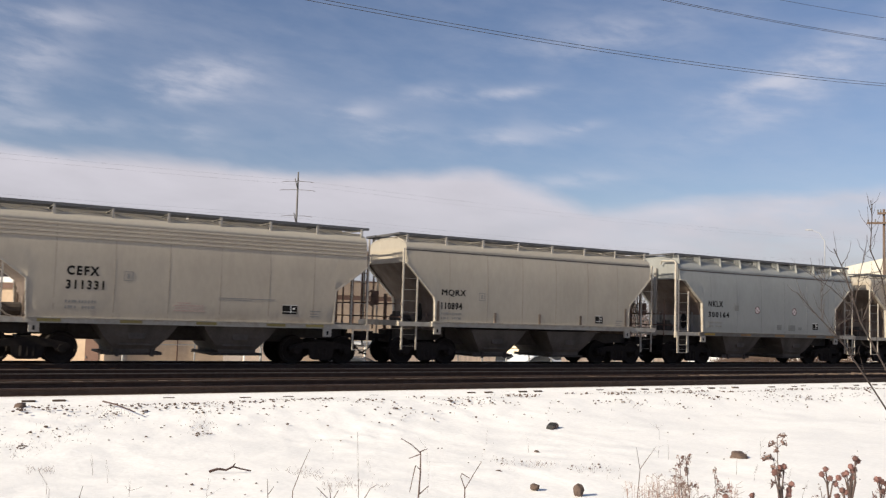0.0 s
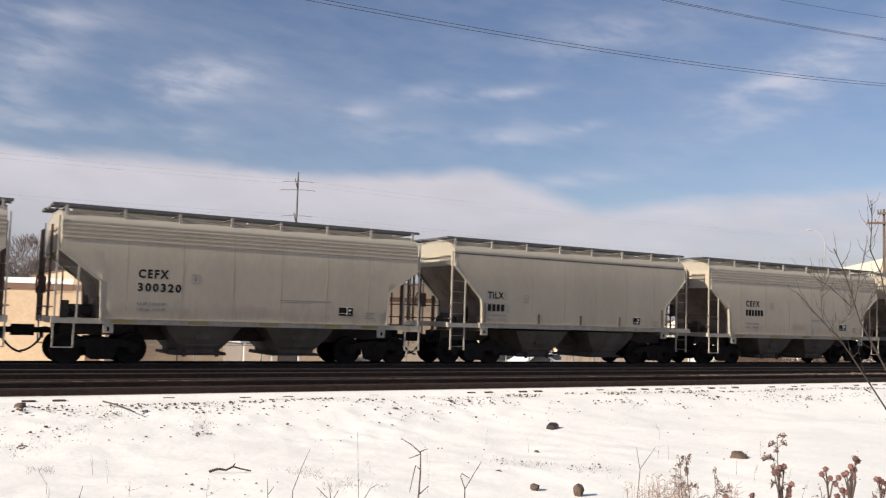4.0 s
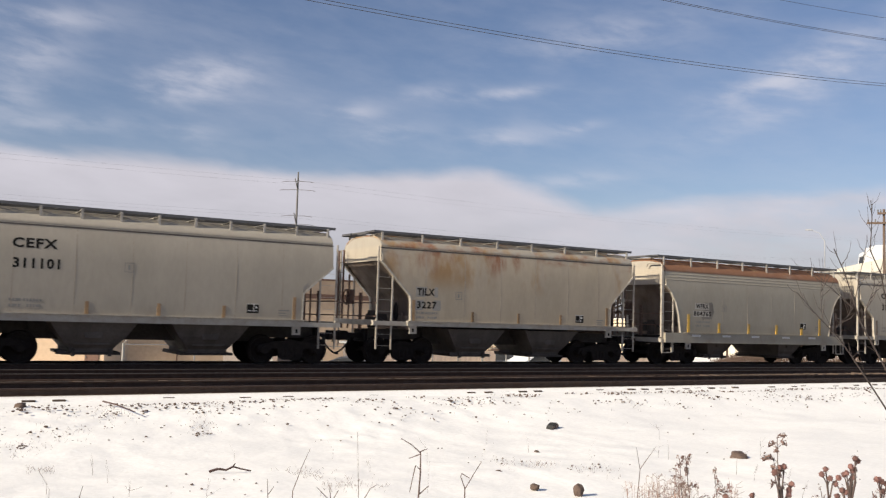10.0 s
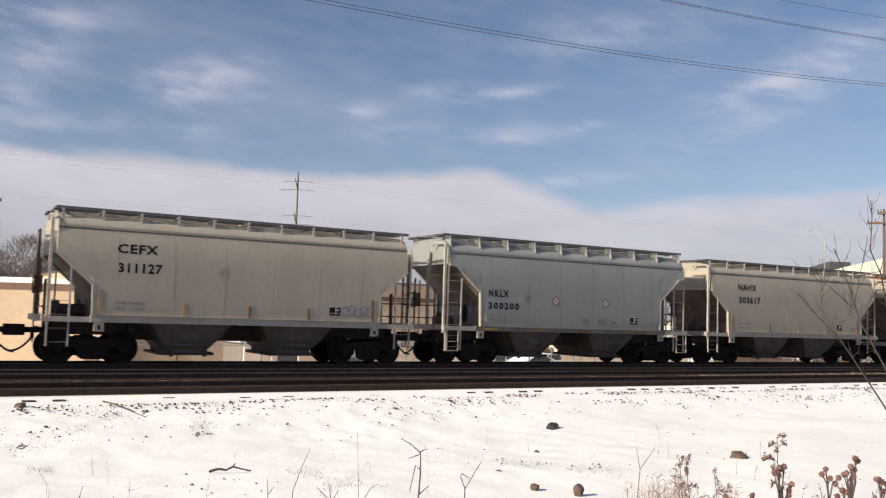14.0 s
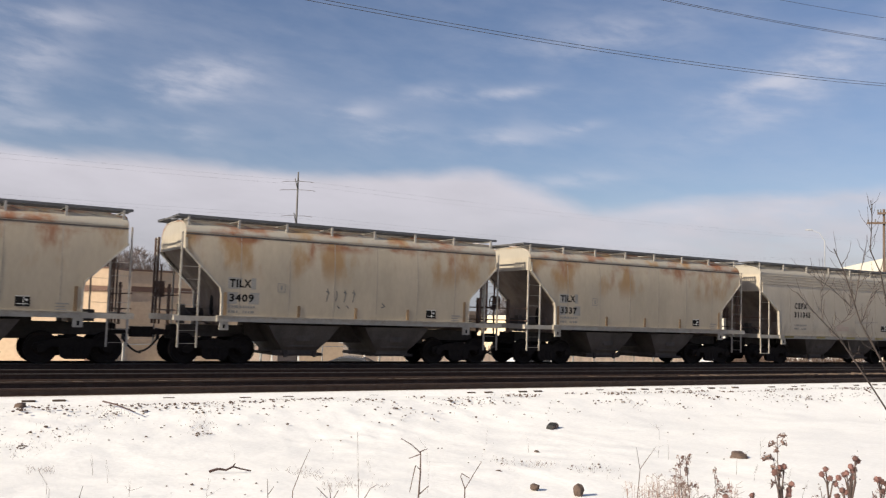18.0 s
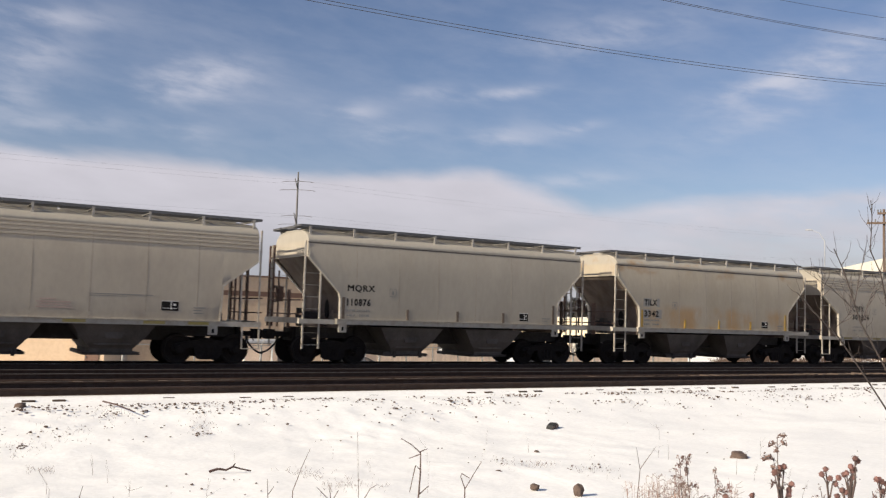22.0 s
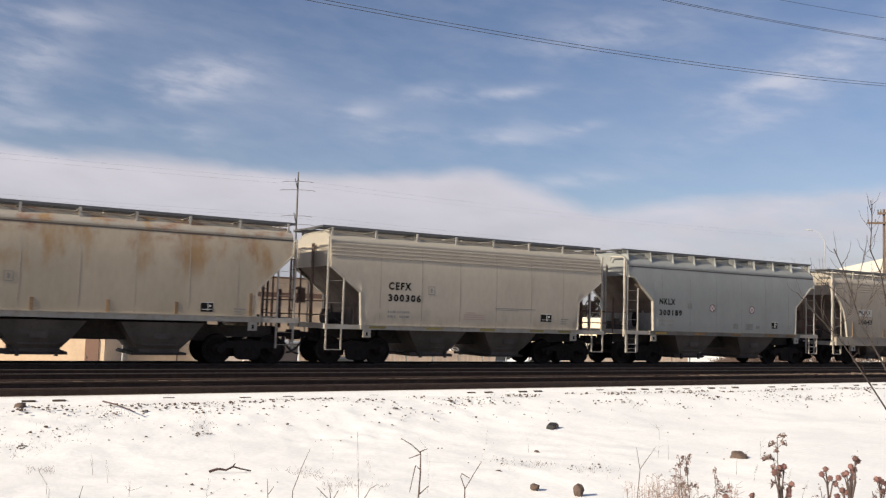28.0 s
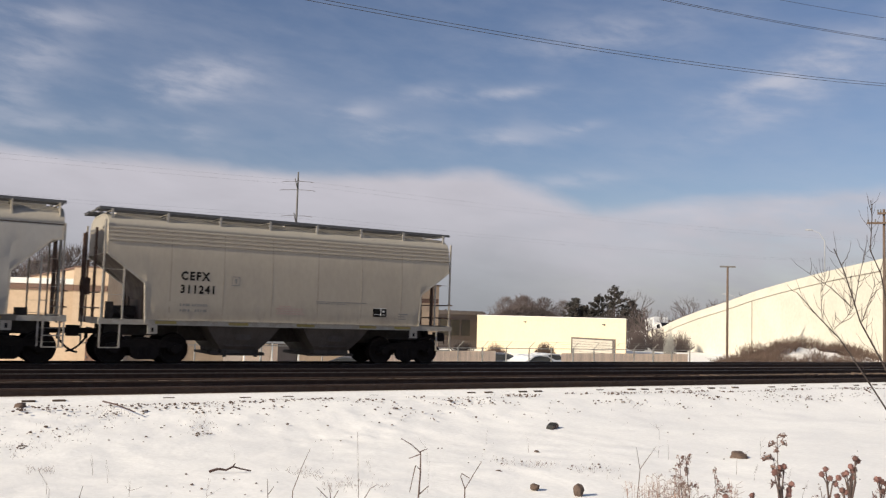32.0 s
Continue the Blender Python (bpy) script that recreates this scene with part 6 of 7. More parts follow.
def hopper_car(kind, paint, mark, number, extra, u, last=False, label=""):
    k = KINDS[kind]
    pm = MAT[paint]
    car = thing("hopper_car", label, "railway car", "freight train", m=pose(u + 5.68, CAR_Y, 0))
    xe, eave, top = k["xe"], k["eave"], k["top"]
    for sy in (-1, 1):
        shared((kind, "side", sy), car, "side_sheet", lambda: side_panels(k, sy), pm, smooth=True)
    if kind != "ribbed_side":
        for x in WELDS:
            shared((kind, "weld", x), car, "weld_seam", lambda: weld_mesh(k, x, -1), MAT["seam_blue" if paint == "blue_grey" else "seam"])

    def roof():
        bm = bmesh.new()
        outer = arc_profile(eave, top)
        inner = [(y * 0.97, z - 0.05) for y, z in reversed(outer)]
        loft_rings(bm, outer + inner, (-xe, -xe + 0.012, -xe + 0.03, 0.0, xe - 0.03, xe - 0.012, xe))
        return bm

    def eave_rib(s, z):
        bm = bmesh.new()
        yy = SIDE - tuck(z, eave)
        if kind == "ribbed_eave":
            loft(bm, [(s * (yy - 0.03), z - 0.05), (s * (yy + 0.03), z - 0.02), (s * (yy + 0.03), z + 0.02), (s * (yy - 0.03), z + 0.035)], -xe, xe)
        else:
            loft(bm, [(s * (yy - 0.03), z - 0.04), (s * (yy + 0.012), z - 0.01), (s * (yy + 0.012), z + 0.01), (s * (yy - 0.03), z + 0.04)], -xe, xe)
        return bm

    for z in {"ribbed_eave": (3.53, 3.65, 3.77, 3.89), "round_end": (eave - 0.10, eave - 0.22, eave - 0.34)}.get(kind, ()):
        for s in (-1, 1):
            shared((kind, "eave_rib", s, z), car, "eave_rib", lambda: eave_rib(s, z), pm)

    # thin dark strips that stand in for the shadow line under the eaves
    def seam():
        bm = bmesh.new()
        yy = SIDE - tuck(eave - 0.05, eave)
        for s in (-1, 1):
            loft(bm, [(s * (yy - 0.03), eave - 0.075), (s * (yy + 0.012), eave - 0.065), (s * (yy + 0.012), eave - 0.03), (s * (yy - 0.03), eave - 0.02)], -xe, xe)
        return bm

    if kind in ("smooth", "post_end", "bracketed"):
        shared((kind, "seam"), car, "eave_seam", seam, MAT["bay"], "dark strip painted as the shadow line under the eave")
    shared((kind, "roof"), car, "roof", roof, pm, smooth=True)

    def end_cap(s):
        bm = bmesh.new()
        z0 = k["end"][0][1]
        prof = arc_profile(eave, top - 0.01)
        poly = [(-SIDE + 0.01, z0)] + [(y * 0.99, z) for y, z in prof] + [(SIDE - 0.01, z0)]
        loft(bm, poly, s * (xe - 0.06), s * (xe - 0.005))
        return bm

    def slope_sheet(s):
        """The sloping floor of the end, one bent sheet across the whole width."""
        bm = bmesh.new()
        pts = [(k["end"][0][0] - 0.03, k["end"][0][1] + 0.05)] + rounded(k["end"][:-1] + [(k["end"][-1][0], k["end"][-2][1] - 0.5)], 0.32)[1:]
        inner = [(x - 0.07, z + 0.02) for x, z in reversed(pts)]
        prism(bm, [(s * x, z) for x, z in pts + inner], -SIDE + 0.05, SIDE - 0.05)
        return bm

    def bulkhead(s):
        bm = bmesh.new()
        x, z1 = s * (k["end"][-1][0] - 0.035), k["end"][-2][1] - 0.3
        box(bm, x - 0.02, x + 0.02, -SIDE + 0.05, SIDE - 0.05, 1.12, z1)
        for y in (-0.95, 0.95):              # stiff ribs on the sheet
            box(bm, min(x, x + s * 0.09), max(x, x + s * 0.09), y - 0.03, y + 0.03, 1.2, z1 - 0.1)
        return bm

    for s in (-1, 1):
        shared((kind, "end", s), car, "end_sheet", lambda: end_cap(s), MAT["light_grey"] if paint.startswith("rust") else pm)
        shared((kind, "slope", s), car, "slope_sheet", lambda: slope_sheet(s), MAT["hopper"], "dark sloping end sheet")

        def rim(sy):
            bm = bmesh.new()
            pts = k["end"]
            y = sy * (SIDE + 0.008)
            for (xa, za), (xb, zb) in zip(pts, pts[1:]):
                d = Vector((xb - xa, 0, zb - za))
                nrm = Vector((d.z, 0, -d.x)).normalized() * 0.05
                nn = Vector((s * nrm.x, 0, nrm.z))
                a, c = Vector((s * xa, y, za)), Vector((s * xb, y, zb))
                vs = (a, c, c - nn, a - nn)
                lo = [bm.verts.new(p + Vector((0, -0.13 * sy, 0))) for p in vs]
                hi = [bm.verts.new(p) for p in vs]
                bm.faces.new(lo)
                bm.faces.new(hi[::-1])
                for i in range(4):
                    j = (i + 1) % 4
                    bm.faces.new((lo[i], hi[i], hi[j], lo[j]))
            return bm

        for sy in (-1, 1):
            shared((kind, "rim", s, sy), car, "edge_flange", lambda: rim(sy), MAT["ladder"])

        sheet = shared((kind, "bulkhead", s), car, "bulkhead", lambda: bulkhead(s), MAT["bulkhead_blue" if paint in ("blue_grey", "pale_grey") else "bulkhead"], "dark upright end sheet")
        if s < 0 and kind in ("bracketed", "smooth"):
            def manhole():
                bm = bmesh.new()
                x, zc, n = -(k["end"][-1][0] + 0.03), 1.75, 14
                loft(bm, [(-0.45 + 0.16 * math.cos(i * 2 * math.pi / n), zc + 0.32 * math.sin(i * 2 * math.pi / n)) for i in range(n)], x, x + 0.05)
                return bm

            shared((kind, "manhole"), sheet, "manhole", manhole, MAT["black_ink"], "dark oval opening")

        def platform():
            bm = bmesh.new()
            z = k["sill"][0]
            box(bm, min(s * 4.45, s * 5.88), max(s * 4.45, s * 5.88), -SIDE, -SIDE + 0.10, z, z + 0.15)
            box(bm, min(s * 4.45, s * 5.88), max(s * 4.45, s * 5.88), SIDE - 0.10, SIDE, z, z + 0.15)
            box(bm, min(s * 5.74, s * 5.88), max(s * 5.74, s * 5.88), -SIDE + 0.1, SIDE - 0.1, z, z + 0.18)
            box(bm, min(s * 4.5, s * 5.74), max(s * 4.5, s * 5.74), -0.55, 0.55, z + 0.02, z + 0.07)
            return bm

        shared((kind, "platform", s), car, "end_platform", platform, MAT["ladder"])

        def jack_pad(sy):
            bm = bmesh.new()
            y = sy * (SIDE + 0.02)
            box(bm, min(s * 4.22, s * 4.50), max(s * 4.22, s * 4.50), min(y, y - sy * 0.06), max(y, y - sy * 0.06), k["sill"][0] - 0.26, k["sill"][0] + 0.02)
            return bm

        for sy in (-1, 1):
            pad = shared((kind, "pad", s, sy), car, "jacking_pad", lambda: jack_pad(sy), MAT["ladder"])

            def eye():
                bm = bmesh.new()
                y = sy * (SIDE + 0.02)
                box(bm, min(s * 4.33, s * 4.40), max(s * 4.33, s * 4.40), min(y, y + sy * 0.006), max(y, y + sy * 0.006), k["sill"][0] - 0.20, k["sill"][0] - 0.08)
                return bm

            shared((kind, "eye", s, sy), pad, "lift_eye", eye, MAT["black_ink"])
        bm_posts = {
            "ribbed_eave": [(5.80, 1.10, 4.12), (5.22, 1.10, 2.78)],
            "ribbed_side": [(5.80, 1.10, 3.9), (5.15, 1.10, 2.9)],
        }.get(kind, [(5.72, 0.45, eave), (5.16, 0.45, 2.98)])

        def corner_ladder(sy):
            bm = bmesh.new()
            y = sy * (SIDE - 0.075)
            for xp, z0, z1 in bm_posts:
                box(bm, s * xp - 0.024, s * xp + 0.024, y - 0.024, y + 0.024, z0, z1)
            (xa, za0, za1), (xb, zb0, zb1) = bm_posts[:2]
            n = 3 if kind == "ribbed_eave" else 5 if za0 > 1 else 7
            for i in range(n):
                z = za0 + 0.12 + i * (zb1 - 0.1 - za0 - 0.12) / (n - 1)
                box(bm, min(s * xa, s * xb), max(s * xa, s * xb), y - 0.007, y + 0.007, z - 0.006, z + 0.006)
            return bm

        def end_ladder():
            bm = bmesh.new()
            x = s * (xe + 0.16)
            for y, w in ((SIDE - 0.02, 0.03), (SIDE - 0.45, 0.03), (0.62, 0.024)) + (((-0.85, 0.024),) if kind == "bracketed" else ()):
                box(bm, x - w, x + w, y - w, y + w, 1.1, 3.9 if y > 1 else 3.0 if y > 0.3 else 2.6)
            for i in range(7):
                z = 1.3 + i * 0.36
                box(bm, x - 0.012, x + 0.012, SIDE - 0.45, SIDE - 0.02, z - 0.012, z + 0.012)
            for z in (2.0, 1.55):
                box(bm, x - 0.02, x + 0.02, -SIDE + 0.02, SIDE - 0.02, z - 0.02, z + 0.02)
            return bm

        # left ladders keep the lighter sunlit tone, right ones the shaded copy
        for sy in (-1, 1):
            shared((kind, "ladder", s, sy), car, "corner_ladder", lambda: corner_ladder(sy), MAT["ladder" if s < 0 else "ladder_rail"])
        def brake_stand():
            bm = bmesh.new()
            x = s * (xe + 0.10)
            h = 3.95 if kind in ("bracketed", "ribbed_eave") else 2.35
            box(bm, x - 0.03, x + 0.03, -0.32, -0.17, 1.08, h)
            for z in (1.5, 2.2, 3.3)[:2 if h < 3 else 3]:
                box(bm, x - 0.045, x + 0.045, -0.345, -0.145, z, z + 0.05)
            return bm

        shared((kind, "brake_stand", s), car, "end_post", brake_stand, MAT["post" if kind == "bracketed" else "end_rail"], "wide upright post on the end")
        shared((kind, "end_ladder", s), car, "end_ladder", end_ladder, MAT["end_rail"], "rust-brown rails and grab irons on the end")
        if k["bay"] is False:
            def step(sy):
                bm = bmesh.new()
                y = sy * (SIDE - 0.02)
                for xp in (5.82, 5.28):
                    box(bm, s * xp - 0.022, s * xp + 0.022, y - 0.02, y + 0.02, 0.42, k["sill"][0])
                for z in (0.43, 0.75) if kind == "bracketed" else (0.43,):
                    box(bm, min(s * 5.28, s * 5.82), max(s * 5.28, s * 5.82), y - 0.03, y + 0.03, z - 0.015, z + 0.015)
                return bm

            for sy in (-1, 1):
                shared((kind, "step", s, sy), car, "stirrup_step", lambda: step(sy), MAT["ladder"])
        shared(("coupler", s), car, "coupler", coupler_mesh, MAT["truck"], m=pose(0, 0, 0, 0, 0, 0 if s > 0 else 180))
        lh = last and s > 0
        shared(("hose", lh), car, "air_hose", lambda: hose_mesh(lh), MAT["tyre"], "black rubber air hose", m=pose(0, 0, 0, 0, 0, 0 if s > 0 else 180))
        truck(car, s * 4.42)
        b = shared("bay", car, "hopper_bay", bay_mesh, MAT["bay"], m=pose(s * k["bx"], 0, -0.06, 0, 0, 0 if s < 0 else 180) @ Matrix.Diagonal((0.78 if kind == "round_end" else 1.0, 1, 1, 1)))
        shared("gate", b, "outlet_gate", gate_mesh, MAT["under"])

    def sill(sy):
        bm = bmesh.new()
        z0, z1 = k["sill"]
        y = sy * SIDE
        box(bm, -4.6, 4.6, min(y - sy * 0.05, y + sy * k["fascia"]), max(y - sy * 0.05, y + sy * k["fascia"]), z0, z1)
        box(bm, -4.6, 4.6, min(y - sy * 0.05, y + sy * (k["fascia"] + 0.05)), max(y - sy * 0.05, y + sy * (k["fascia"] + 0.05)), z1, z1 + 0.02)
        if k["sill"][1] - k["sill"][0] > 0.25:        # a deep sill runs on to the ends
            for s in (-1, 1):
                box(bm, min(s * 4.6, s * 5.7), max(s * 4.6, s * 5.7), min(y - sy * 0.05, y + sy * k["fascia"]), max(y - sy * 0.05, y + sy * k["fascia"]), z0, z1)
        return bm

    for sy in (-1, 1):
        shared((kind, "sill", sy), car, "side_sill", lambda: sill(sy), pm if kind == "round_end" else MAT["dark_sill" if kind == "bracketed" else "ladder"])

    def centre_sill():
        bm = bmesh.new()
        box(bm, -5.6, 5.6, -0.2, 0.2, 0.75, 1.12)
        if kind != "round_end":              # deep box between the bays
            box(bm, -3.3, 3.3, -0.36, 0.36, 0.62, k["sill"][0] + 0.06)
        return bm

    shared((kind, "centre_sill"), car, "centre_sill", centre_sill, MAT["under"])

    def brake_gear():
        bm = bmesh.new()
        tube(bm, [(-5.25, 0.15, 1.45), (-4.55, 0.15, 1.45)], 0.20, 12)
        return bm

    shared("brake_cylinder", car, "brake_cylinder", brake_gear, MAT["under"], "dark brake cylinder on the platform")

    def air_reservoir():
        bm = bmesh.new()
        box(bm, 4.7, 5.0, -0.4, 0.2, 1.15, 1.5)
        return bm

    shared("air_reservoir", car, "air_reservoir", air_reservoir, MAT["under"])

    def brake_lever():
        bm = bmesh.new()
        box(bm, -5.5, -5.3, -0.62, -0.38, 1.15, 1.75)
        tube(bm, [(-5.4, -0.5, 1.7), (-5.0, -0.9, 1.3), (-4.7, -1.1, 1.18)], 0.03, 6)
        return bm

    shared("brake_lever", car, "brake_lever", brake_lever, MAT["under"])

    def brake_wheel():
        bm = bmesh.new()
        n, x = 16, -xe - 0.34
        for i in range(n):
            a, b2 = i * 2 * math.pi / n, (i + 1) * 2 * math.pi / n
            tube(bm, [(x, 0.40 + 0.27 * math.cos(a), 2.2 + 0.27 * math.sin(a)), (x, 0.40 + 0.27 * math.cos(b2), 2.2 + 0.27 * math.sin(b2))], 0.022, 5)
        for a in (0.3, 1.3, 2.4, 3.4, 4.5, 5.5):
            tube(bm, [(x + 0.05, 0.40, 2.2), (x, 0.40 + 0.27 * math.cos(a), 2.2 + 0.27 * math.sin(a))], 0.016, 5)
        box(bm, x + 0.05, x + 0.22, 0.25, 0.55, 1.95, 2.45)      # gear housing
        return bm

    shared((kind, "brake_wheel"), car, "brake_wheel", brake_wheel, MAT["end_rail"], "rusty brake wheel and gear box")
    # roof walk on posts
    zw = k["walk"]

    def roofwalk(sy):
        bm = bmesh.new()
        y = sy * (0.98 if kind == "bracketed" else 0.95)
        xa, xb = -xe - k["over"], xe + (0.04 if kind == "bracketed" else 0.15)
        for e in (-0.36, 0.33):              # edge angles, and bearing bars with slots between them
            loft(bm, [(y + e, zw - 0.085), (y + e + 0.03, zw - 0.085), (y + e + 0.03, zw), (y + e, zw)], xa, xb)
        for b in range(6):
            yb = y - 0.30 + b * 0.107
            loft(bm, [(yb, zw - 0.035), (yb + 0.055, zw - 0.035), (yb + 0.055, zw - 0.004), (yb, zw - 0.004)], xa, xb)
        for b in range(9):
            xc = xa + (xb - xa) * b / 8
            box(bm, xc - 0.02 + 0.02 * (b == 0) - 0.02 * (b == 8), xc + 0.02 + 0.02 * (b == 0) - 0.02 * (b == 8), y - 0.33, y + 0.33, zw - 0.06, zw - 0.036)
        return bm

    for sy in (-1, 1):
        shared((kind, "walk", sy), car, "roof_walk", lambda: roofwalk(sy), MAT["walkway"])

    def cross_walk(w):
        bm = bmesh.new()
        for x in ((0.0, w - 0.05) if w > 0.2 else (0.0,)):
            box(bm, x, x + 0.05, -0.58, 0.58, zw - 0.05, zw - 0.004)
        return bm

    for s, w, xw in ((-1, 0.26, -xe - k["over"] + 0.04), (1, 0.12, xe)):
        shared((kind, "cross", s), car, "end_walk", lambda: cross_walk(w), MAT["walkway"], m=pose(xw if kind != "bracketed" or s < 0 else 5.5, 0, 0))

    def post():
        bm = bmesh.new()
        zr = eave + 0.02
        if kind == "bracketed":
            loft(bm, [(-1.44, zr + 0.16), (-1.00, zr + 0.34), (-1.00, zw - 0.06), (-1.36, zw - 0.06)], -0.015, 0.015)
        else:
            box(bm, -0.035, 0.035, -1.34, -1.30, zr, zw - 0.05)
        box(bm, -0.03, 0.03, -1.30, 1.30, zw - 0.115, zw - 0.09)
        return bm

    n = k["posts"]
    for i in range(n):
        x = -xe + 0.12 + (2 * xe - 0.24) * i / (n - 1)
        shared((kind, "post"), car, "walk_post", post, (pm if kind == "bracketed" else MAT["post"]), m=pose(x, 0, 0))
        shared((kind, "post"), car, "walk_post", post, (pm if kind == "bracketed" else MAT["post"]), m=pose(x, 0, 0, 0, 0, 180))

    def hatch():
        bm = bmesh.new()
        prism(bm, [(-1.322, top - 0.03), (1.322, top - 0.03), (1.318, top + 0.08), (-1.318, top + 0.08)], -0.36, 0.36)
        for x in (-0.8, 0, 0.8):
            box(bm, x - 0.03, x + 0.03, -0.4, 0.4, top + 0.078, top + 0.088)
        return bm

    for x in (-4.0, -1.35, 1.35, 4.0):
        shared((kind, "hatch"), car, "hatch_cover", hatch, pm, m=pose(x, 0, 0))
    if kind == "ribbed_side":
        def rib(sy):
            bm = bmesh.new()
            y = sy * SIDE
            vs = [(-0.06, y), (-0.04, y + sy * 0.10), (0.04, y + sy * 0.10), (0.06, y)]
            a = [bm.verts.new((x, yy, 1.22)) for x, yy in vs]
            c = [bm.verts.new((x, yy, eave)) for x, yy in vs]
            for i in range(4):
                j = (i + 1) % 4
                bm.faces.new((a[i], a[j], c[j], c[i]))
            bm.faces.new(a)
            bm.faces.new(c)
            return bm
        for i in range(9):
            for sy in (-1, 1):
                shared((kind, "rib", sy), car, "side_rib", lambda: rib(sy), pm, m=pose(-4.55 + i * 9.1 / 8, 0, 0))
    if kind in ("post_end", "bracketed", "round_end"):
        def end_frame():
            bm = bmesh.new()
            x = -xe - 0.16
            box(bm, x - 0.04, x + 0.04, -SIDE + 0.05, -SIDE + 0.13, 1.05, eave + 0.22)
            tube(bm, [(x, -SIDE + 0.09, eave + 0.20), (x, -SIDE + 0.2, eave + 0.32), (x, -0.7, eave + 0.34), (x, -0.6, eave + 0.2)], 0.03, 6)
            return bm
        shared((kind, "end_frame"), car, "grab_frame", end_frame, MAT["ladder"])
    car_markings(car, kind, mark, number, extra)
    return car


def bars(rows, y):
    bm = bmesh.new()
    for x0, x1, z0, z1 in rows:
        yt = y + tuck((z0 + z1) / 2, 3.9)
        box(bm, x0, x1, yt - 0.001, yt + 0.004, z0, z1)
    return bm


def car_markings(car, kind, mark, number, extra):
    y = -SIDE - 0.003
    ex = set(extra.split())
    # start, width of letters, foot and height of letters, then the same for the number
    lay = {"ribbed_eave": (-3.60, 0.88, 2.45, 0.27, -3.60, 0.21, 2.06, 0.26), "smooth": (-4.22, 0.25 * len(mark) - 0.02, 2.31, 0.25, -4.23, 0.165 + 0.02 * (len(number) < 5), 1.86, 0.25),
           "post_end": (-3.96, 1.16, 3.14, 0.28, -3.92, 0.235, 2.58, 0.29), "bracketed": (-4.05, 0.88, 2.38, 0.25, -4.05, 0.225, 1.93, 0.25), "round_end": (-3.93, 0.92, 2.29, 0.23, -3.97, 0.22, 1.85, 0.22),
           "ribbed_side": (-3.85, 0.98, 2.26, 0.19, -3.87, 0.21, 1.97, 0.19)}[kind]
    if mark == "TILX":
        lay = (-4.24, 0.70, 2.31, 0.25, -4.23, 0.195, 1.86, 0.25)
    elif mark == "WSOX":
        lay = (-3.82, 1.02, 2.43, 0.26, -3.85, 0.165, 1.89, 0.25)
    elif mark == "WFRX":
        lay = (-3.92, 0.74, 2.27, 0.21, -4.05, 0.172, 1.96, 0.20)
    elif mark == "FURX" and "high" in ex:
        lay = (-3.95, 1.0, 2.62, 0.31, -3.92, 0.24, 2.11, 0.32)
    elif mark == "FURX":
        lay = (-4.27, 0.85, 2.26, 0.23, -4.26, 0.20, 1.75, 0.23)
    x0, zr = lay[0], (lay[2], lay[6])
    bold = kind in ("ribbed_eave", "bracketed")
    if "patch" in ex:
        part("repaint_patch", bars([(x0 - 0.05, x0 + lay[1] + 0.14, lay[2] - 0.05, lay[2] + lay[3] + 0.05)], y + 0.004), MAT["patch"], car, "grey repaint patch under the letters")
        part("repaint_patch", bars([(lay[4] - 0.06, lay[4] + 0.95, lay[6] - 0.06, lay[6] + lay[7] + 0.05)], y + 0.004), MAT["patch"], car, "grey repaint patch under the number")
    if kind == "round_end" and number in ("20043", "20047"):
        part("repaint_patch", bars([(x0 - 0.04, x0 + lay[1] + 0.10, lay[2] - 0.04, lay[2] + lay[3] + 0.05)], y + 0.002), MAT["pale_patch"], car, "pale repaint patch under the letters")
    if mark == "WFRX":
        rnd = random.Random(8)
        for i in range(9):                   # overlapping passes of a spray can round the letters
            cx, cz = x0 - 0.02 + i * 0.115, 2.17 + rnd.uniform(-0.03, 0.03)
            bm = bmesh.new()
            prism(bm, [(cx + 0.16 * math.cos(a) * rnd.uniform(0.8, 1.15), cz + 0.36 * math.sin(a) * rnd.uniform(0.85, 1.1)) for a in (q * 0.4488 for q in range(14))], y + 0.0042 - 0.00025 * i, y + 0.009)
            part("overspray", bm, MAT["overspray"], car, "dark overspray round the letters")
        part("letter_field", bars([(x0 - 0.06, x0 + lay[1] + 0.04, lay[2] - 0.03, lay[2] + lay[3] + 0.02), (lay[4] - 0.03, lay[4] + 0.95, lay[6] - 0.03, lay[6] + lay[7] + 0.02)], y + 0.0025), MAT["pale_fill"], car, "pale field behind the letters")
    if mark:
        lettering(mark, bold, MAT["black_ink"], car, x0, lay[2], lay[3], lay[1], y, "black stencilled letters")
        if mark == "MQRX":                   # a second coat, a little aside, thickens the strokes
            lettering(mark, bold, MAT["black_ink"], car, x0 + 0.022, lay[2], lay[3], lay[1], y - 0.0006, "black stencilled letters")
    if number:
        lettering(number, bold, MAT["black_ink"], car, lay[4], lay[6], lay[7], lay[5] * (len(number) - (0.22 if kind == "post_end" else 0.38) * number.count("1")), y, "black stencilled number")
    elif mark:
        part("number_bars", bars([(lay[4] + i * 0.19, lay[4] + i * 0.19 + 0.14, lay[6], lay[6] + lay[7]) for i in range(4 if mark == "TILX" else 6)], y), MAT["black_ink"], car, "blurred black number")
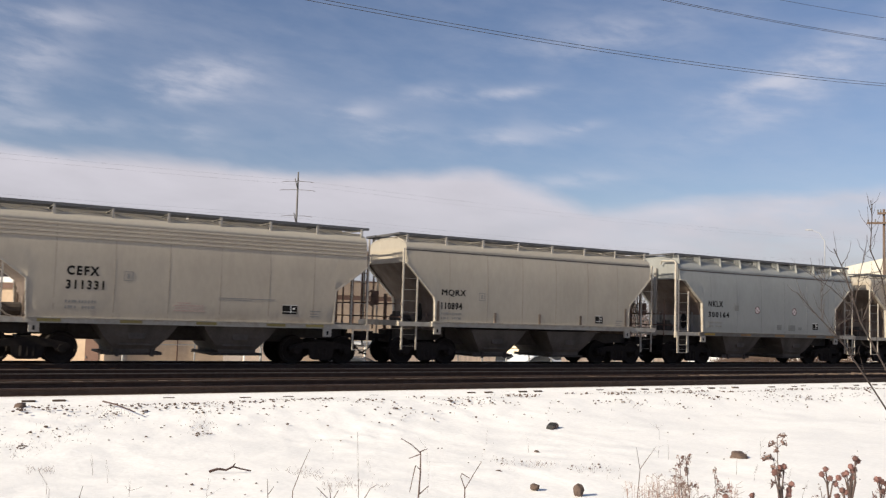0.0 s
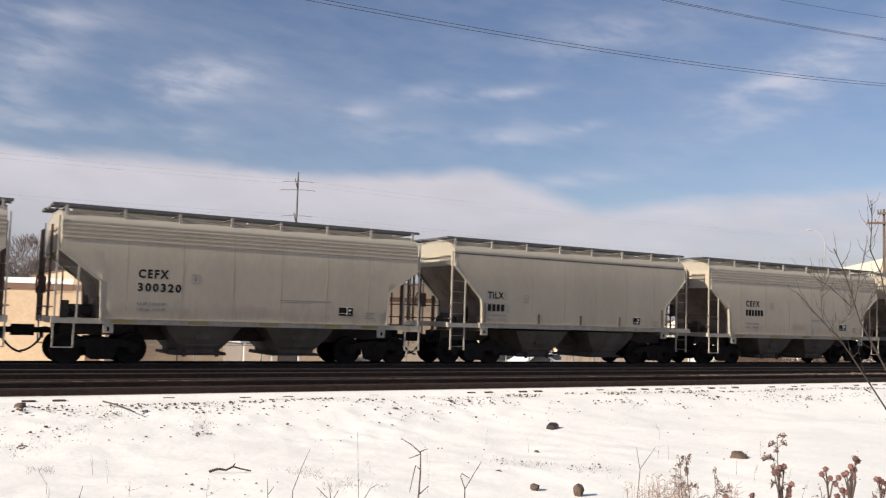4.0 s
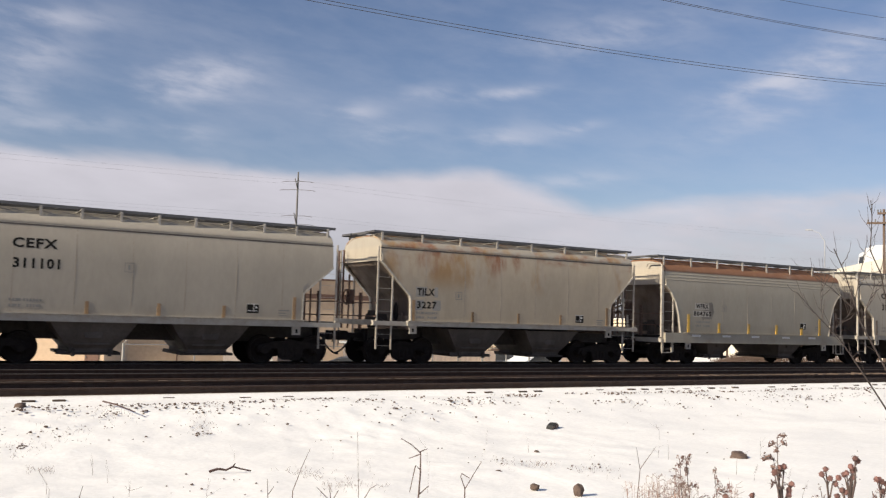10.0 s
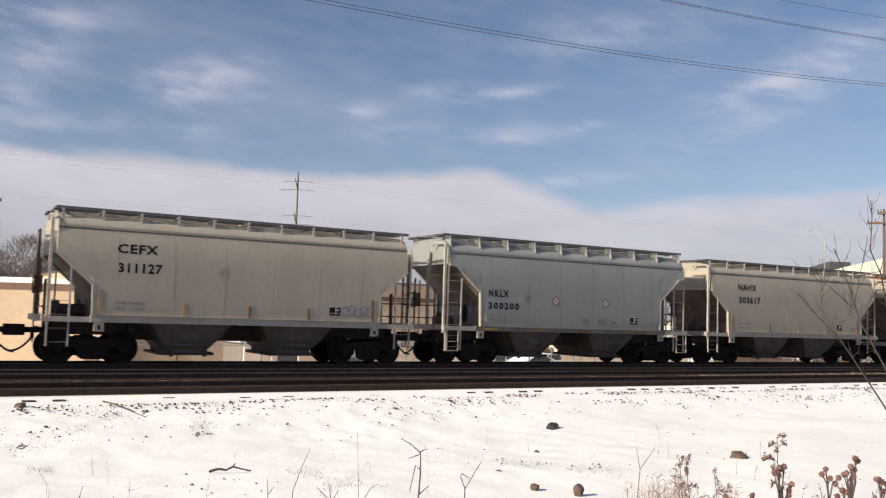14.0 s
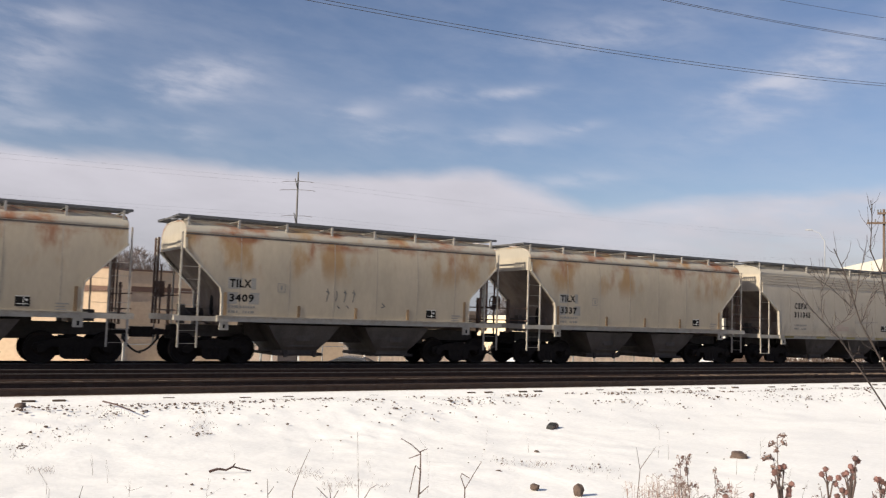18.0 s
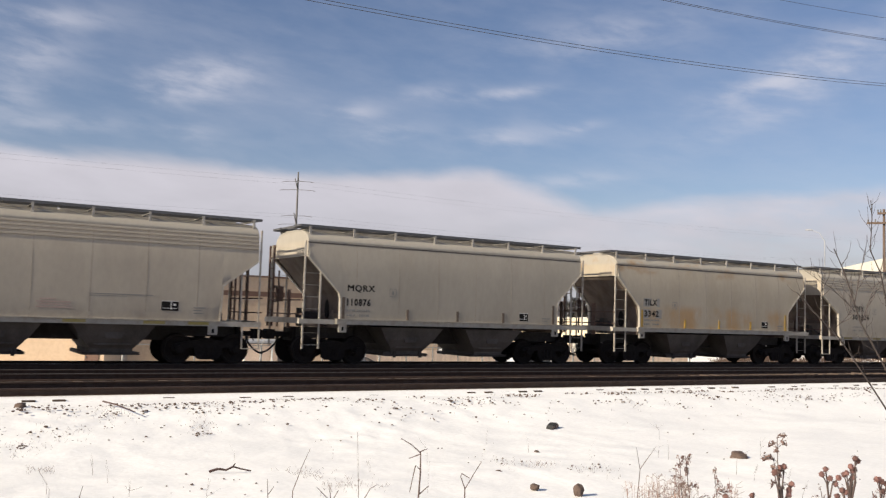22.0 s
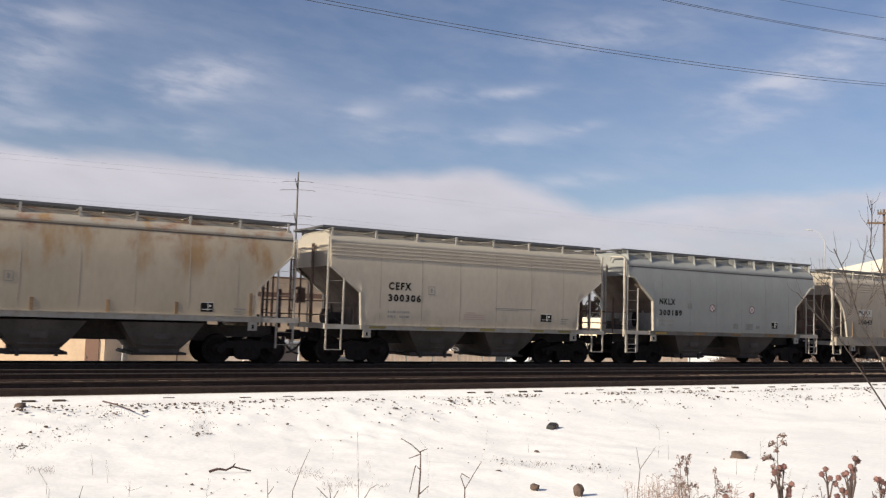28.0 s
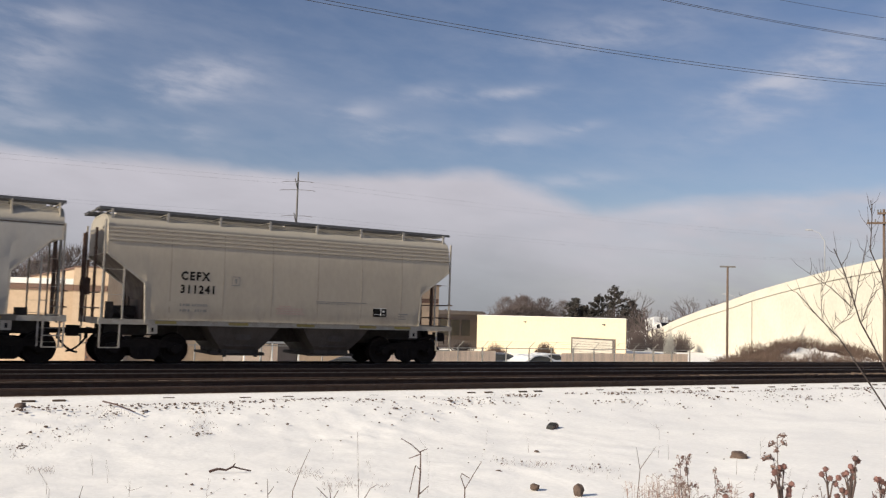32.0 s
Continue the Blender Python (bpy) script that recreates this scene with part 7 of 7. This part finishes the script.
    # small weight and data stencils
    part("data_stencil", bars([(x0 + a, x0 + a + w_, z_, z_ + 0.075) for z_, row in ((1.68, ((0.0, 0.05), (0.09, 0.05), (0.17, 0.13), (0.36, 0.05), (0.44, 0.05), (0.52, 0.05), (0.60, 0.06), (0.69, 0.05), (0.77, 0.05))), (1.52, ((0.0, 0.05), (0.08, 0.12), (0.24, 0.05), (0.45, 0.05), (0.53, 0.05), (0.61, 0.05), (0.69, 0.12)))) for a, w_ in row], y), MAT["grey_ink"], car)["kind"] = "stuff"
    part("end_stencil", bars([(3.75, 4.1, 1.62, 1.66), (3.75, 4.0, 1.54, 1.57), (3.75, 4.05, 1.46, 1.49)], y), MAT["grey_ink"], car)
    bm = bmesh.new()
    sx, sz = (-0.98, 2.60) if kind == "post_end" else (x0 + 1.55, zr[0] - 0.1)
    for a in ((sx, sx + 0.26, sz, sz + 0.02), (sx, sx + 0.26, sz + 0.26, sz + 0.28), (sx, sx + 0.02, sz + 0.02, sz + 0.26), (sx + 0.24, sx + 0.26, sz + 0.02, sz + 0.26), (sx + 0.10, sx + 0.16, sz + 0.07, sz + 0.21)):
        box(bm, a[0], a[1], y - 0.003, y, a[2], a[3])
    part("square_stencil", bm, MAT["grey_ink"], car)
    if kind == "ribbed_eave":
        part("sill_stencil", bars([(-1.3 + i * 0.09, -1.3 + i * 0.09 + 0.06, 1.15, 1.20) for i in range(9) if i != 5], -SIDE - KINDS[kind]["fascia"] - 0.012), MAT["spray"], car)
    # black inspection panel
    bw = 0.50 if kind == "ribbed_eave" else 0.38
    bx = 2.80 if kind == "ribbed_eave" else 2.72
    p = part("inspection_panel", bars([(bx, bx + bw, 1.53, 1.80)], y + 0.002), MAT["black_ink"], car, "black panel with white ruled boxes")
    part("panel_rule", bars([(bx, bx + bw, 1.805, 1.82), (bx + bw * 0.55, bx + bw * 0.6, 1.56, 1.80), (bx + 0.03, bx + bw - 0.04, 1.595, 1.61), (bx + bw * 0.7, bx + bw * 0.85, 1.68, 1.74)], y - 0.0025), MAT["white_ink"], p)
    if kind == "ribbed_eave":
        part("red_notice", bars([(-0.6 + dx, -0.6 + dx + w, 1.52 + i * 0.075, 1.565 + i * 0.075) for i, (dx, w) in enumerate(((0, 0.95), (0.05, 0.85), (0, 0.9), (0.1, 0.4)))], y), MAT["faded_red"], car, "faded red notice")
        part("door_line", bars([(0.75, 2.55, 1.95, 1.975), (0.75, 1.8, 1.90, 1.915)], y), MAT["grey_ink"], car)
    if "nosign" in ex:
        for xs_, zs_, w_, h_ in ((-2.44, 2.24, 0.24, 0.24), (0.28, 1.48, 0.30, 0.22), (1.05, 1.44, 0.46, 0.26), (1.72, 1.50, 0.24, 0.12)):
            part("worn_stencil", bars([(xs_, xs_ + w_, zs_, zs_ + h_)], y + 0.0015), MAT["smudge_blue"], car, "worn illegible stencil")
        for x in (-1.01, 1.44):
            bm = bmesh.new()
            n = 20
            for i in range(n):
                a, b2 = i * 2 * math.pi / n, (i + 1) * 2 * math.pi / n
                q = [(x + r * math.cos(t), 2.31 + r * math.sin(t)) for r, t in ((0.135, a), (0.135, b2), (0.168, b2), (0.168, a))]
                prism(bm, q, y - 0.003, y + 0.001)
            for sgn in (-1, 1):
                prism(bm, [(x - 0.10, 2.31 - sgn * 0.10 - 0.015), (x - 0.10, 2.31 - sgn * 0.10 + 0.015), (x + 0.10, 2.31 + sgn * 0.10 + 0.015), (x + 0.10, 2.31 + sgn * 0.10 - 0.015)], y - 0.0035 - 0.0008 * (sgn > 0), y + 0.001)
            sign = part("round_sign", bm, MAT["sign_ring"], car, "round red and white prohibition mark")
            bm = bmesh.new()
            disc(bm, x, y - 0.001, y + 0.003, 2.31, 0.15, 20)
            part("sign_field", bm, MAT["sign_field"], sign)
    # reflective tape on or above the sill
    zt = {"ribbed_eave": 1.135, "bracketed": 1.17, "smooth": 1.29, "post_end": 1.2, "round_end": 1.05, "ribbed_side": 1.13}[kind]
    yt = -SIDE - KINDS[kind]["fascia"] - 0.004
    if "tape" in ex:
        for i, x in enumerate((-4.3, -2.1, 0.1, 2.3, 3.6)):
            bm = bmesh.new()
            box(bm, x, x + 0.62, yt - 0.004, yt, zt, zt + 0.085)
            part("reflector", bm, MAT["olive_tape" if kind == "ribbed_eave" else "orange_tape" if mark == "NKLX" and i else "yellow_tape"], car)
    if "whitetape" in ex:
        for i, x in enumerate((-4.2, -2.4, -0.6, 1.4, 3.2)):
            bm = bmesh.new()
            box(bm, x, x + 0.5, yt - 0.004, yt, zt + 0.05, zt + 0.13)
            part("reflector", bm, MAT["white_ink"], car)
    tabs = "rust_tab" if "rusttabs" in ex else "dark_tab" if "darktabs" in ex else "yellow_tape" if "yellowtabs" in ex else ""
    if tabs:
        for x, h in ((-4.40, 0.75), (-2.6, 0.42), (-0.75, 0.42), (1.05, 0.42), (2.75, 0.30), (4.02, 0.75)) if mark == "WFRX" else ((-4.40, 0.70), (-2.0, 0.36), (0.0, 0.36), (1.95, 0.36), (4.22, 0.7)):
            bm = bmesh.new()
            box(bm, x, x + (0.13 if mark == "WFRX" else 0.10), y - 0.006, y + 0.04, KINDS[kind]["sill"][1] + 0.03, KINDS[kind]["sill"][1] + 0.03 + h)
            part("side_tab", bm, MAT[tabs], car)
    if "graffiti" in ex:
        bm = bmesh.new()
        ink = "spray"
        if number == "3409":                # short upright strokes
            runs = [[(xs_, 2.38 - d_), (xs_ + 0.02, 2.22 - d_), (xs_ - 0.03, 1.98 + d_ * 0.4)] for xs_, d_ in ((-0.98, 0.0), (-0.66, 0.06), (-0.36, 0.02), (-0.05, 0.0))]
            runs += [[(xs_ - 0.05, 2.30), (xs_ + 0.05, 2.26)] for xs_ in (-0.98, -0.36, -0.05)] + [[(-0.62, 1.84), (-0.54, 1.76)], [(-0.3, 1.86), (-0.22, 1.78)], [(1.0, 1.98), (1.12, 1.88), (0.98, 1.84)]]
        elif number == "311127":            # a small tangle of loops
            ink = "blue_ink"
            runs = [[(3.3 + n_ * 0.22 + 0.16 * math.cos(q * 0.8 + n_), 1.66 + 0.05 * (n_ % 2) + 0.15 * math.sin(q * 0.8 + n_)) for q in range(8)] for n_ in range(5)]
        elif number == "311352":              # a hasty line of marks
            runs = [[(-3.95, 1.49), (-3.72, 1.52)], [(-3.5, 1.58), (-3.28, 1.60)], [(-3.39, 1.59), (-3.40, 1.42)], [(-3.15, 1.62), (-3.14, 1.44)], [(-3.14, 1.54), (-2.98, 1.58), (-2.92, 1.48), (-3.06, 1.45)],
                    [(-2.84, 1.45), (-2.74, 1.62), (-2.62, 1.46)], [(-2.5, 1.60), (-2.25, 1.62)], [(-2.37, 1.61), (-2.38, 1.46)], [(-2.12, 1.62), (-1.96, 1.68), (-1.90, 1.60), (-2.12, 1.46), (-1.86, 1.47)],
                    [(-1.72, 1.57), (-1.44, 1.60), (-1.50, 1.72), (-1.66, 1.70), (-1.70, 1.55), (-1.58, 1.46), (-1.38, 1.50)],
                    [(-0.86, 1.92), (-1.0, 1.88), (-1.02, 1.78), (-0.88, 1.68), (-0.80, 1.56), (-0.92, 1.47), (-1.04, 1.54), (-0.92, 1.70), (-0.80, 1.82), (-0.86, 1.92)]]
        elif number == "20098":             # a long row of tall hollow letters
            runs = []
            for n_, x_ in enumerate((-2.7, -2.15, -1.55, -0.95, -0.3, 0.45, 1.15, 1.7, 2.25, 2.8)):
                h_ = (1.86, 1.92, 1.80, 1.84, 1.88, 1.98, 1.80, 2.02, 2.08, 1.86)[n_]
                runs.append([(x_, 1.30), (x_ - 0.03, 1.6), (x_ + 0.06, h_ - 0.08), (x_ + 0.22, h_), (x_ + 0.40, h_ - 0.10), (x_ + 0.42, 1.62)])
                runs.append([(x_ + 0.12, 1.48), (x_ + 0.26, 1.40), (x_ + 0.46, 1.44)] if n_ % 2 else [(x_ + 0.14, 1.75), (x_ + 0.34, 1.66), (x_ + 0.30, 1.42), (x_ + 0.10, 1.36)])
            runs += [[(0.4, 1.92), (0.8, 1.98), (0.95, 1.80), (0.7, 1.55), (1.0, 1.33)], [(2.45, 2.2), (2.42, 1.45)], [(3.3, 1.75), (3.45, 1.98), (3.75, 1.95), (3.7, 1.72), (3.4, 1.68)]]
        else:                               # faint looping scrawl
            rnd = random.Random(number)
            runs, ink = [], "grey_ink"
            for n_ in range(7):
                cx, cz, r, a0 = 0.1 + n_ * (0.2 if number == "20047" else 0.5) + rnd.uniform(-0.1, 0.1), (1.62 if number == "20047" else 2.0) + rnd.uniform(-0.1, 0.2), rnd.uniform(0.14, 0.30), rnd.uniform(0, 6)
                runs.append([(cx + r * math.cos(a0 + q * 0.5), cz + 1.2 * r * math.sin(a0 + q * 0.5)) for q in range(8)])
        if number == "20098":
            for n_, x_ in enumerate((-2.75, -2.2, -1.6, -1.0, -0.35, 0.4, 1.1, 1.65, 2.2, 2.75)):
                fill = bmesh.new()
                h_ = 0.24 + 0.05 * math.sin(n_ * 1.9)
                yf = y + 0.0015 - 0.0003 * (n_ % 2)
                prism(fill, [(x_ + 0.26 + 0.31 * math.cos(a) * (1 + 0.1 * math.sin(3 * a + n_)), 1.60 + h_ * math.sin(a)) for a in (i * 0.3307 for i in range(19))], yf, yf + 0.006)
                part("paint_fill", fill, MAT["pale_fill"], car, "pale grey spray fill")
        for run in runs:
            for (xa, za), (xb, zb) in zip(run, run[1:]):
                d = Vector((xb - xa, zb - za))
                nn = Vector((-d.y, d.x)).normalized() * 0.018
                d = d.normalized() * 0.012
                bm.faces.new([bm.verts.new((px, y - 0.0005 + tuck(pz, 3.9), pz)) for px, pz in ((xa - d.x - nn.x, za - d.y - nn.y), (xb + d.x - nn.x, zb + d.y - nn.y), (xb + d.x + nn.x, zb + d.y + nn.y), (xa - d.x + nn.x, za - d.y + nn.y))])
        part("paint_scrawl", bm, MAT[ink], car, "spray-painted scrawl")
    if "blob" in ex:
        bm = bmesh.new()
        if kind == "round_end":
            ring = bmesh.new()
            disc(ring, 0.02, y - 0.004, y + 0.003, 2.04, 0.25, 28)
            part("emblem_ring", ring, MAT["black_ink"], car, "dark ring round the emblem")
            disc(bm, 0.02, y - 0.008, y + 0.003, 2.04, 0.205, 28)
            mark_ = bmesh.new()
            for x_, z_, w_, h_ in ((-0.09, 1.95, 0.035, 0.20), (-0.06, 1.95, 0.07, 0.03), (-0.06, 2.05, 0.07, 0.03), (0.03, 1.97, 0.03, 0.12), (0.08, 1.95, 0.03, 0.18)):
                prism(mark_, [(x_, z_), (x_ + w_, z_), (x_ + w_, z_ + h_), (x_, z_ + h_)], y - 0.010, y)
            part("emblem_mark", mark_, MAT["black_ink"], car, "dark shapes on the emblem")
        else:
            ye = y + tuck(3.22, 3.9) - 0.012
            prism(bm, [(0.10 + 0.56 * math.cos(a * 0.314), 3.20 + 0.36 * math.sin(a * 0.314) - 0.10 * math.cos(a * 0.314)) for a in range(20)], ye, ye + 0.02)
            mark_ = bmesh.new()
            for x_, z_, w_, h_ in ((-0.38, 3.22, 0.2, 0.18), (-0.3, 3.08, 0.18, 0.12), (0.0, 3.12, 0.07, 0.26), (0.13, 3.10, 0.12, 0.2), (0.32, 3.0, 0.16, 0.22), (-0.02, 2.96, 0.5, 0.04)):
                prism(mark_, [(x_, z_), (x_ + w_, z_ - 0.02), (x_ + w_ + 0.02, z_ + h_ - 0.02), (x_ + 0.02, z_ + h_)], ye - 0.002, ye + 0.004)
            part("emblem_mark", mark_, MAT["spray"], car, "dark shapes on the emblem")
            loops = bmesh.new()
            for xs_, zs_, r_, n_ in ((0.0, 2.0, 0.20, 11), (0.28, 1.93, 0.10, 10), (0.5, 1.92, 0.09, 10), (0.72, 1.93, 0.08, 9)):
                ring_ = [(xs_ + r_ * 1.2 * math.cos(0.6 + q * 0.6), zs_ + r_ * math.sin(0.6 + q * 0.6)) for q in range(n_)]
                for (xa, za), (xb, zb) in zip(ring_, ring_[1:]):
                    nn = Vector((za - zb, xb - xa)).normalized() * 0.016
                    prism(loops, [(xa - nn.x, za - nn.y), (xb - nn.x, zb - nn.y), (xb + nn.x, zb + nn.y), (xa + nn.x, za + nn.y)], y - 0.0005, y + 0.003)
            part("paint_scrawl", loops, MAT["spray"], car, "spray-painted scrawl")
        part("round_emblem", bm, MAT["white_ink"], car, "pale rounded emblem")


# kind, paint, letters, number, marks, place along the train
TRAIN = [
    ("ribbed_eave", "tan_grey", "CEFX", "311331", "tape", 1.75),
    ("smooth", "light_grey", "MQRX", "110894", "darktabs", 14.6),
    ("bracketed", "blue_grey", "NKLX", "300164", "nosign tape", 27.55),
    ("ribbed_side", "beige", "MQRX", "130120", "rusttabs", 40.45),
    ("bracketed", "pale_grey", "FURX", "804242", "yellowtabs", 53.4),
    ("round_end", "rust_roof", "MQRX", "20047", "rusttabs graffiti", 66.3),
    ("ribbed_eave", "tan_grey", "CEFX", "303208", "tape graffiti", 79.1),
    ("ribbed_eave", "tan_grey", "CEFX", "300320", "tape", 91.95),
    ("smooth", "light_grey", "TILX", "", "darktabs patch", 104.8),
    ("ribbed_eave", "tan_grey", "CEFX", "", "tape", 117.65),
    ("ribbed_eave", "tan_grey", "CEFX", "311214", "tape", 130.5),
    ("smooth", "rust_top", "TILX", "3402", "patch rusttabs", 143.75),
    ("round_end", "light_grey", "MQRX", "20098", "rusttabs graffiti blob", 156.65),
    ("bracketed", "blue_grey", "NKLX", "300127", "nosign tape", 169.4),
    ("smooth", "light_grey", "FURX", "810557", "yellowtabs patch", 182.4),
    ("smooth", "rust_panels", "TILX", "3401", "patch rusttabs", 195.25),
    ("smooth", "light_grey", "MQRX", "110860", "darktabs", 208.1),
    ("post_end", "light_grey", "CEFX", "311101", "rusttabs", 220.9),
    ("smooth", "rust_panels", "TILX", "3227", "patch rusttabs", 233.85),
    ("round_end", "rust_roof", "WFRX", "804765", "yellowtabs whitetape", 246.9),
    ("post_end", "light_grey", "CEFX", "311134", "darktabs", 259.65),
    ("smooth", "light_grey", "WSOX", "804838", "tape blob high", 272.6),
    ("smooth", "light_grey", "WSOX", "805021", "tape high", 285.5),
    ("smooth", "stain_low", "TILX", "3421", "patch rusttabs", 298.3),
    ("post_end", "light_grey", "CEFX", "311127", "rusttabs graffiti", 311.1),
    ("bracketed", "blue_grey", "NKLX", "300200", "nosign tape", 324.05),
    ("post_end", "light_grey", "NAHX", "503617", "rusttabs", 336.95),
    ("round_end", "rust_roof", "MQRX", "20010", "rusttabs", 349.75),
    ("smooth", "rust_panels", "TILX", "3240", "patch rusttabs", 362.75),
    ("post_end", "light_grey", "CEFX", "311144", "yellowtabs", 375.7),
    ("smooth", "rust_panels", "TILX", "3293", "patch rusttabs", 388.6),
    ("smooth", "rust_panels", "TILX", "3409", "patch rusttabs graffiti", 401.5),
    ("smooth", "rust_panels", "TILX", "3337", "patch rusttabs", 414.3),
    ("ribbed_eave", "tan_grey", "CEFX", "311345", "tape", 427.05),
    ("ribbed_eave", "tan_grey", "CEFX", "311352", "tape graffiti", 439.9),
    ("ribbed_eave", "tan_grey", "CEFX", "311281", "tape", 452.75),
    ("ribbed_eave", "tan_grey", "CEFX", "300295", "tape", 465.6),
    ("ribbed_eave", "tan_grey", "CEFX", "311359", "tape", 478.4),
    ("smooth", "light_grey", "MQRX", "110876", "darktabs", 491.4),
    ("smooth", "stain_low", "TILX", "3342", "patch yellowtabs", 504.5),
    ("ribbed_eave", "tan_grey", "CEFX", "300324", "tape", 517.2),
    ("ribbed_eave", "tan_grey", "CEFX", "303204", "tape", 530.05),
    ("smooth", "light_grey", "WSOX", "804867", "tape high", 542.85),
    ("smooth", "rust_panels", "TILX", "3269", "patch rusttabs", 555.65),
    ("bracketed", "pale_grey", "FURX", "808475", "tape high", 568.3),
    ("bracketed", "pale_grey", "FURX", "808447", "tape high", 581.1),
    ("smooth", "rust_panels", "TILX", "", "patch rusttabs", 593.8),
    ("smooth", "rust_panels", "TILX", "3313", "patch rusttabs", 606.6),
    ("ribbed_eave", "tan_grey", "CEFX", "300306", "tape", 619.25),
    ("bracketed", "blue_grey", "NKLX", "300189", "nosign tape", 632.1),
    ("round_end", "beige", "MQRX", "20043", "rusttabs graffiti", 644.95),
    ("bracketed", "blue_grey", "NKLX", "300136", "nosign tape", 657.5),
    ("bracketed", "blue_grey", "NKLX", "300187", "nosign tape", 670.05),
    ("bracketed", "pale_grey", "FURX", "808457", "tape high", 682.75),
    ("ribbed_eave", "tan_grey", "CEFX", "311241", "tape", 695.35),
]
LABELS = {
    "tan_grey": "tan-grey two-bay covered hopper car with ribbed eaves",
    "light_grey": "light grey weathered two-bay covered hopper car",
    "rust_top": "grey covered hopper car with rust along the eaves",
    "rust_roof": "grey covered hopper car with orange rusted eaves",
    "rust_panels": "grey covered hopper car with orange rust patches",
    "stain_low": "grey covered hopper car with brown stained sides",
    "blue_grey": "blue-grey covered hopper car with bracketed roof walk",
    "pale_grey": "pale grey covered hopper car with bracketed roof walk",
    "beige": "dusty beige weathered covered hopper car",
}
words = []
for kd, pt, mk, nb, exs, uu in TRAIN:
    for w in (mk, nb):
        if w and (w, kd in ("ribbed_eave", "bracketed")) not in words:
            words.append((w, kd in ("ribbed_eave", "bracketed")))
prepare_texts(words)
CARS = []
for i, (kd, pt, mk, nb, exs, uu) in enumerate(TRAIN):
    lb = LABELS[pt]
    if kd == "ribbed_side":
        lb = "beige covered hopper car with upright side ribs"
    if "graffiti" in exs:
        lb += " and sprayed scrawl"
    CARS.append((hopper_car(kd, pt, mk, nb, exs, uu, i == len(TRAIN) - 1, lb), uu))


# ---------------------------------------------------------------- what moves
def travelled(t):
    """Metres the train has gone by t; it slows a little towards the end."""
    return 22.07 * t - 0.000483 * t ** 3


ROLL_RADIUS = 0.48


def motions():
    for car, u in CARS:
        walk(car, [(float(t), pose(u + 5.68 - travelled(t), CAR_Y, 0)) for t in range(0, 33)])
    for vehicle, place in VEHICLES:
        walk(vehicle, [(t / 2, place(t / 2)) for t in range(0, 65)])
    # the wheels roll along; all wheelsets on the same side of their trucks share one action
    for side in (0, 1):
        first = WHEELSETS[side]
        x = first.matrix_basis.translation.x
        walk(first, [(i / FPS, pose(x, 0, 0.457) @ Matrix.Rotation(-travelled(i / FPS) / ROLL_RADIUS, 4, "Y")) for i in range(int(32 * FPS) + 1)])
        for w in WHEELSETS[side + 2::2]:
            w.rotation_mode = "QUATERNION"
            keys = w.animation_data_create()
            keys.action = first.animation_data.action
            keys.action_slot = first.animation_data.action_slot


motions()
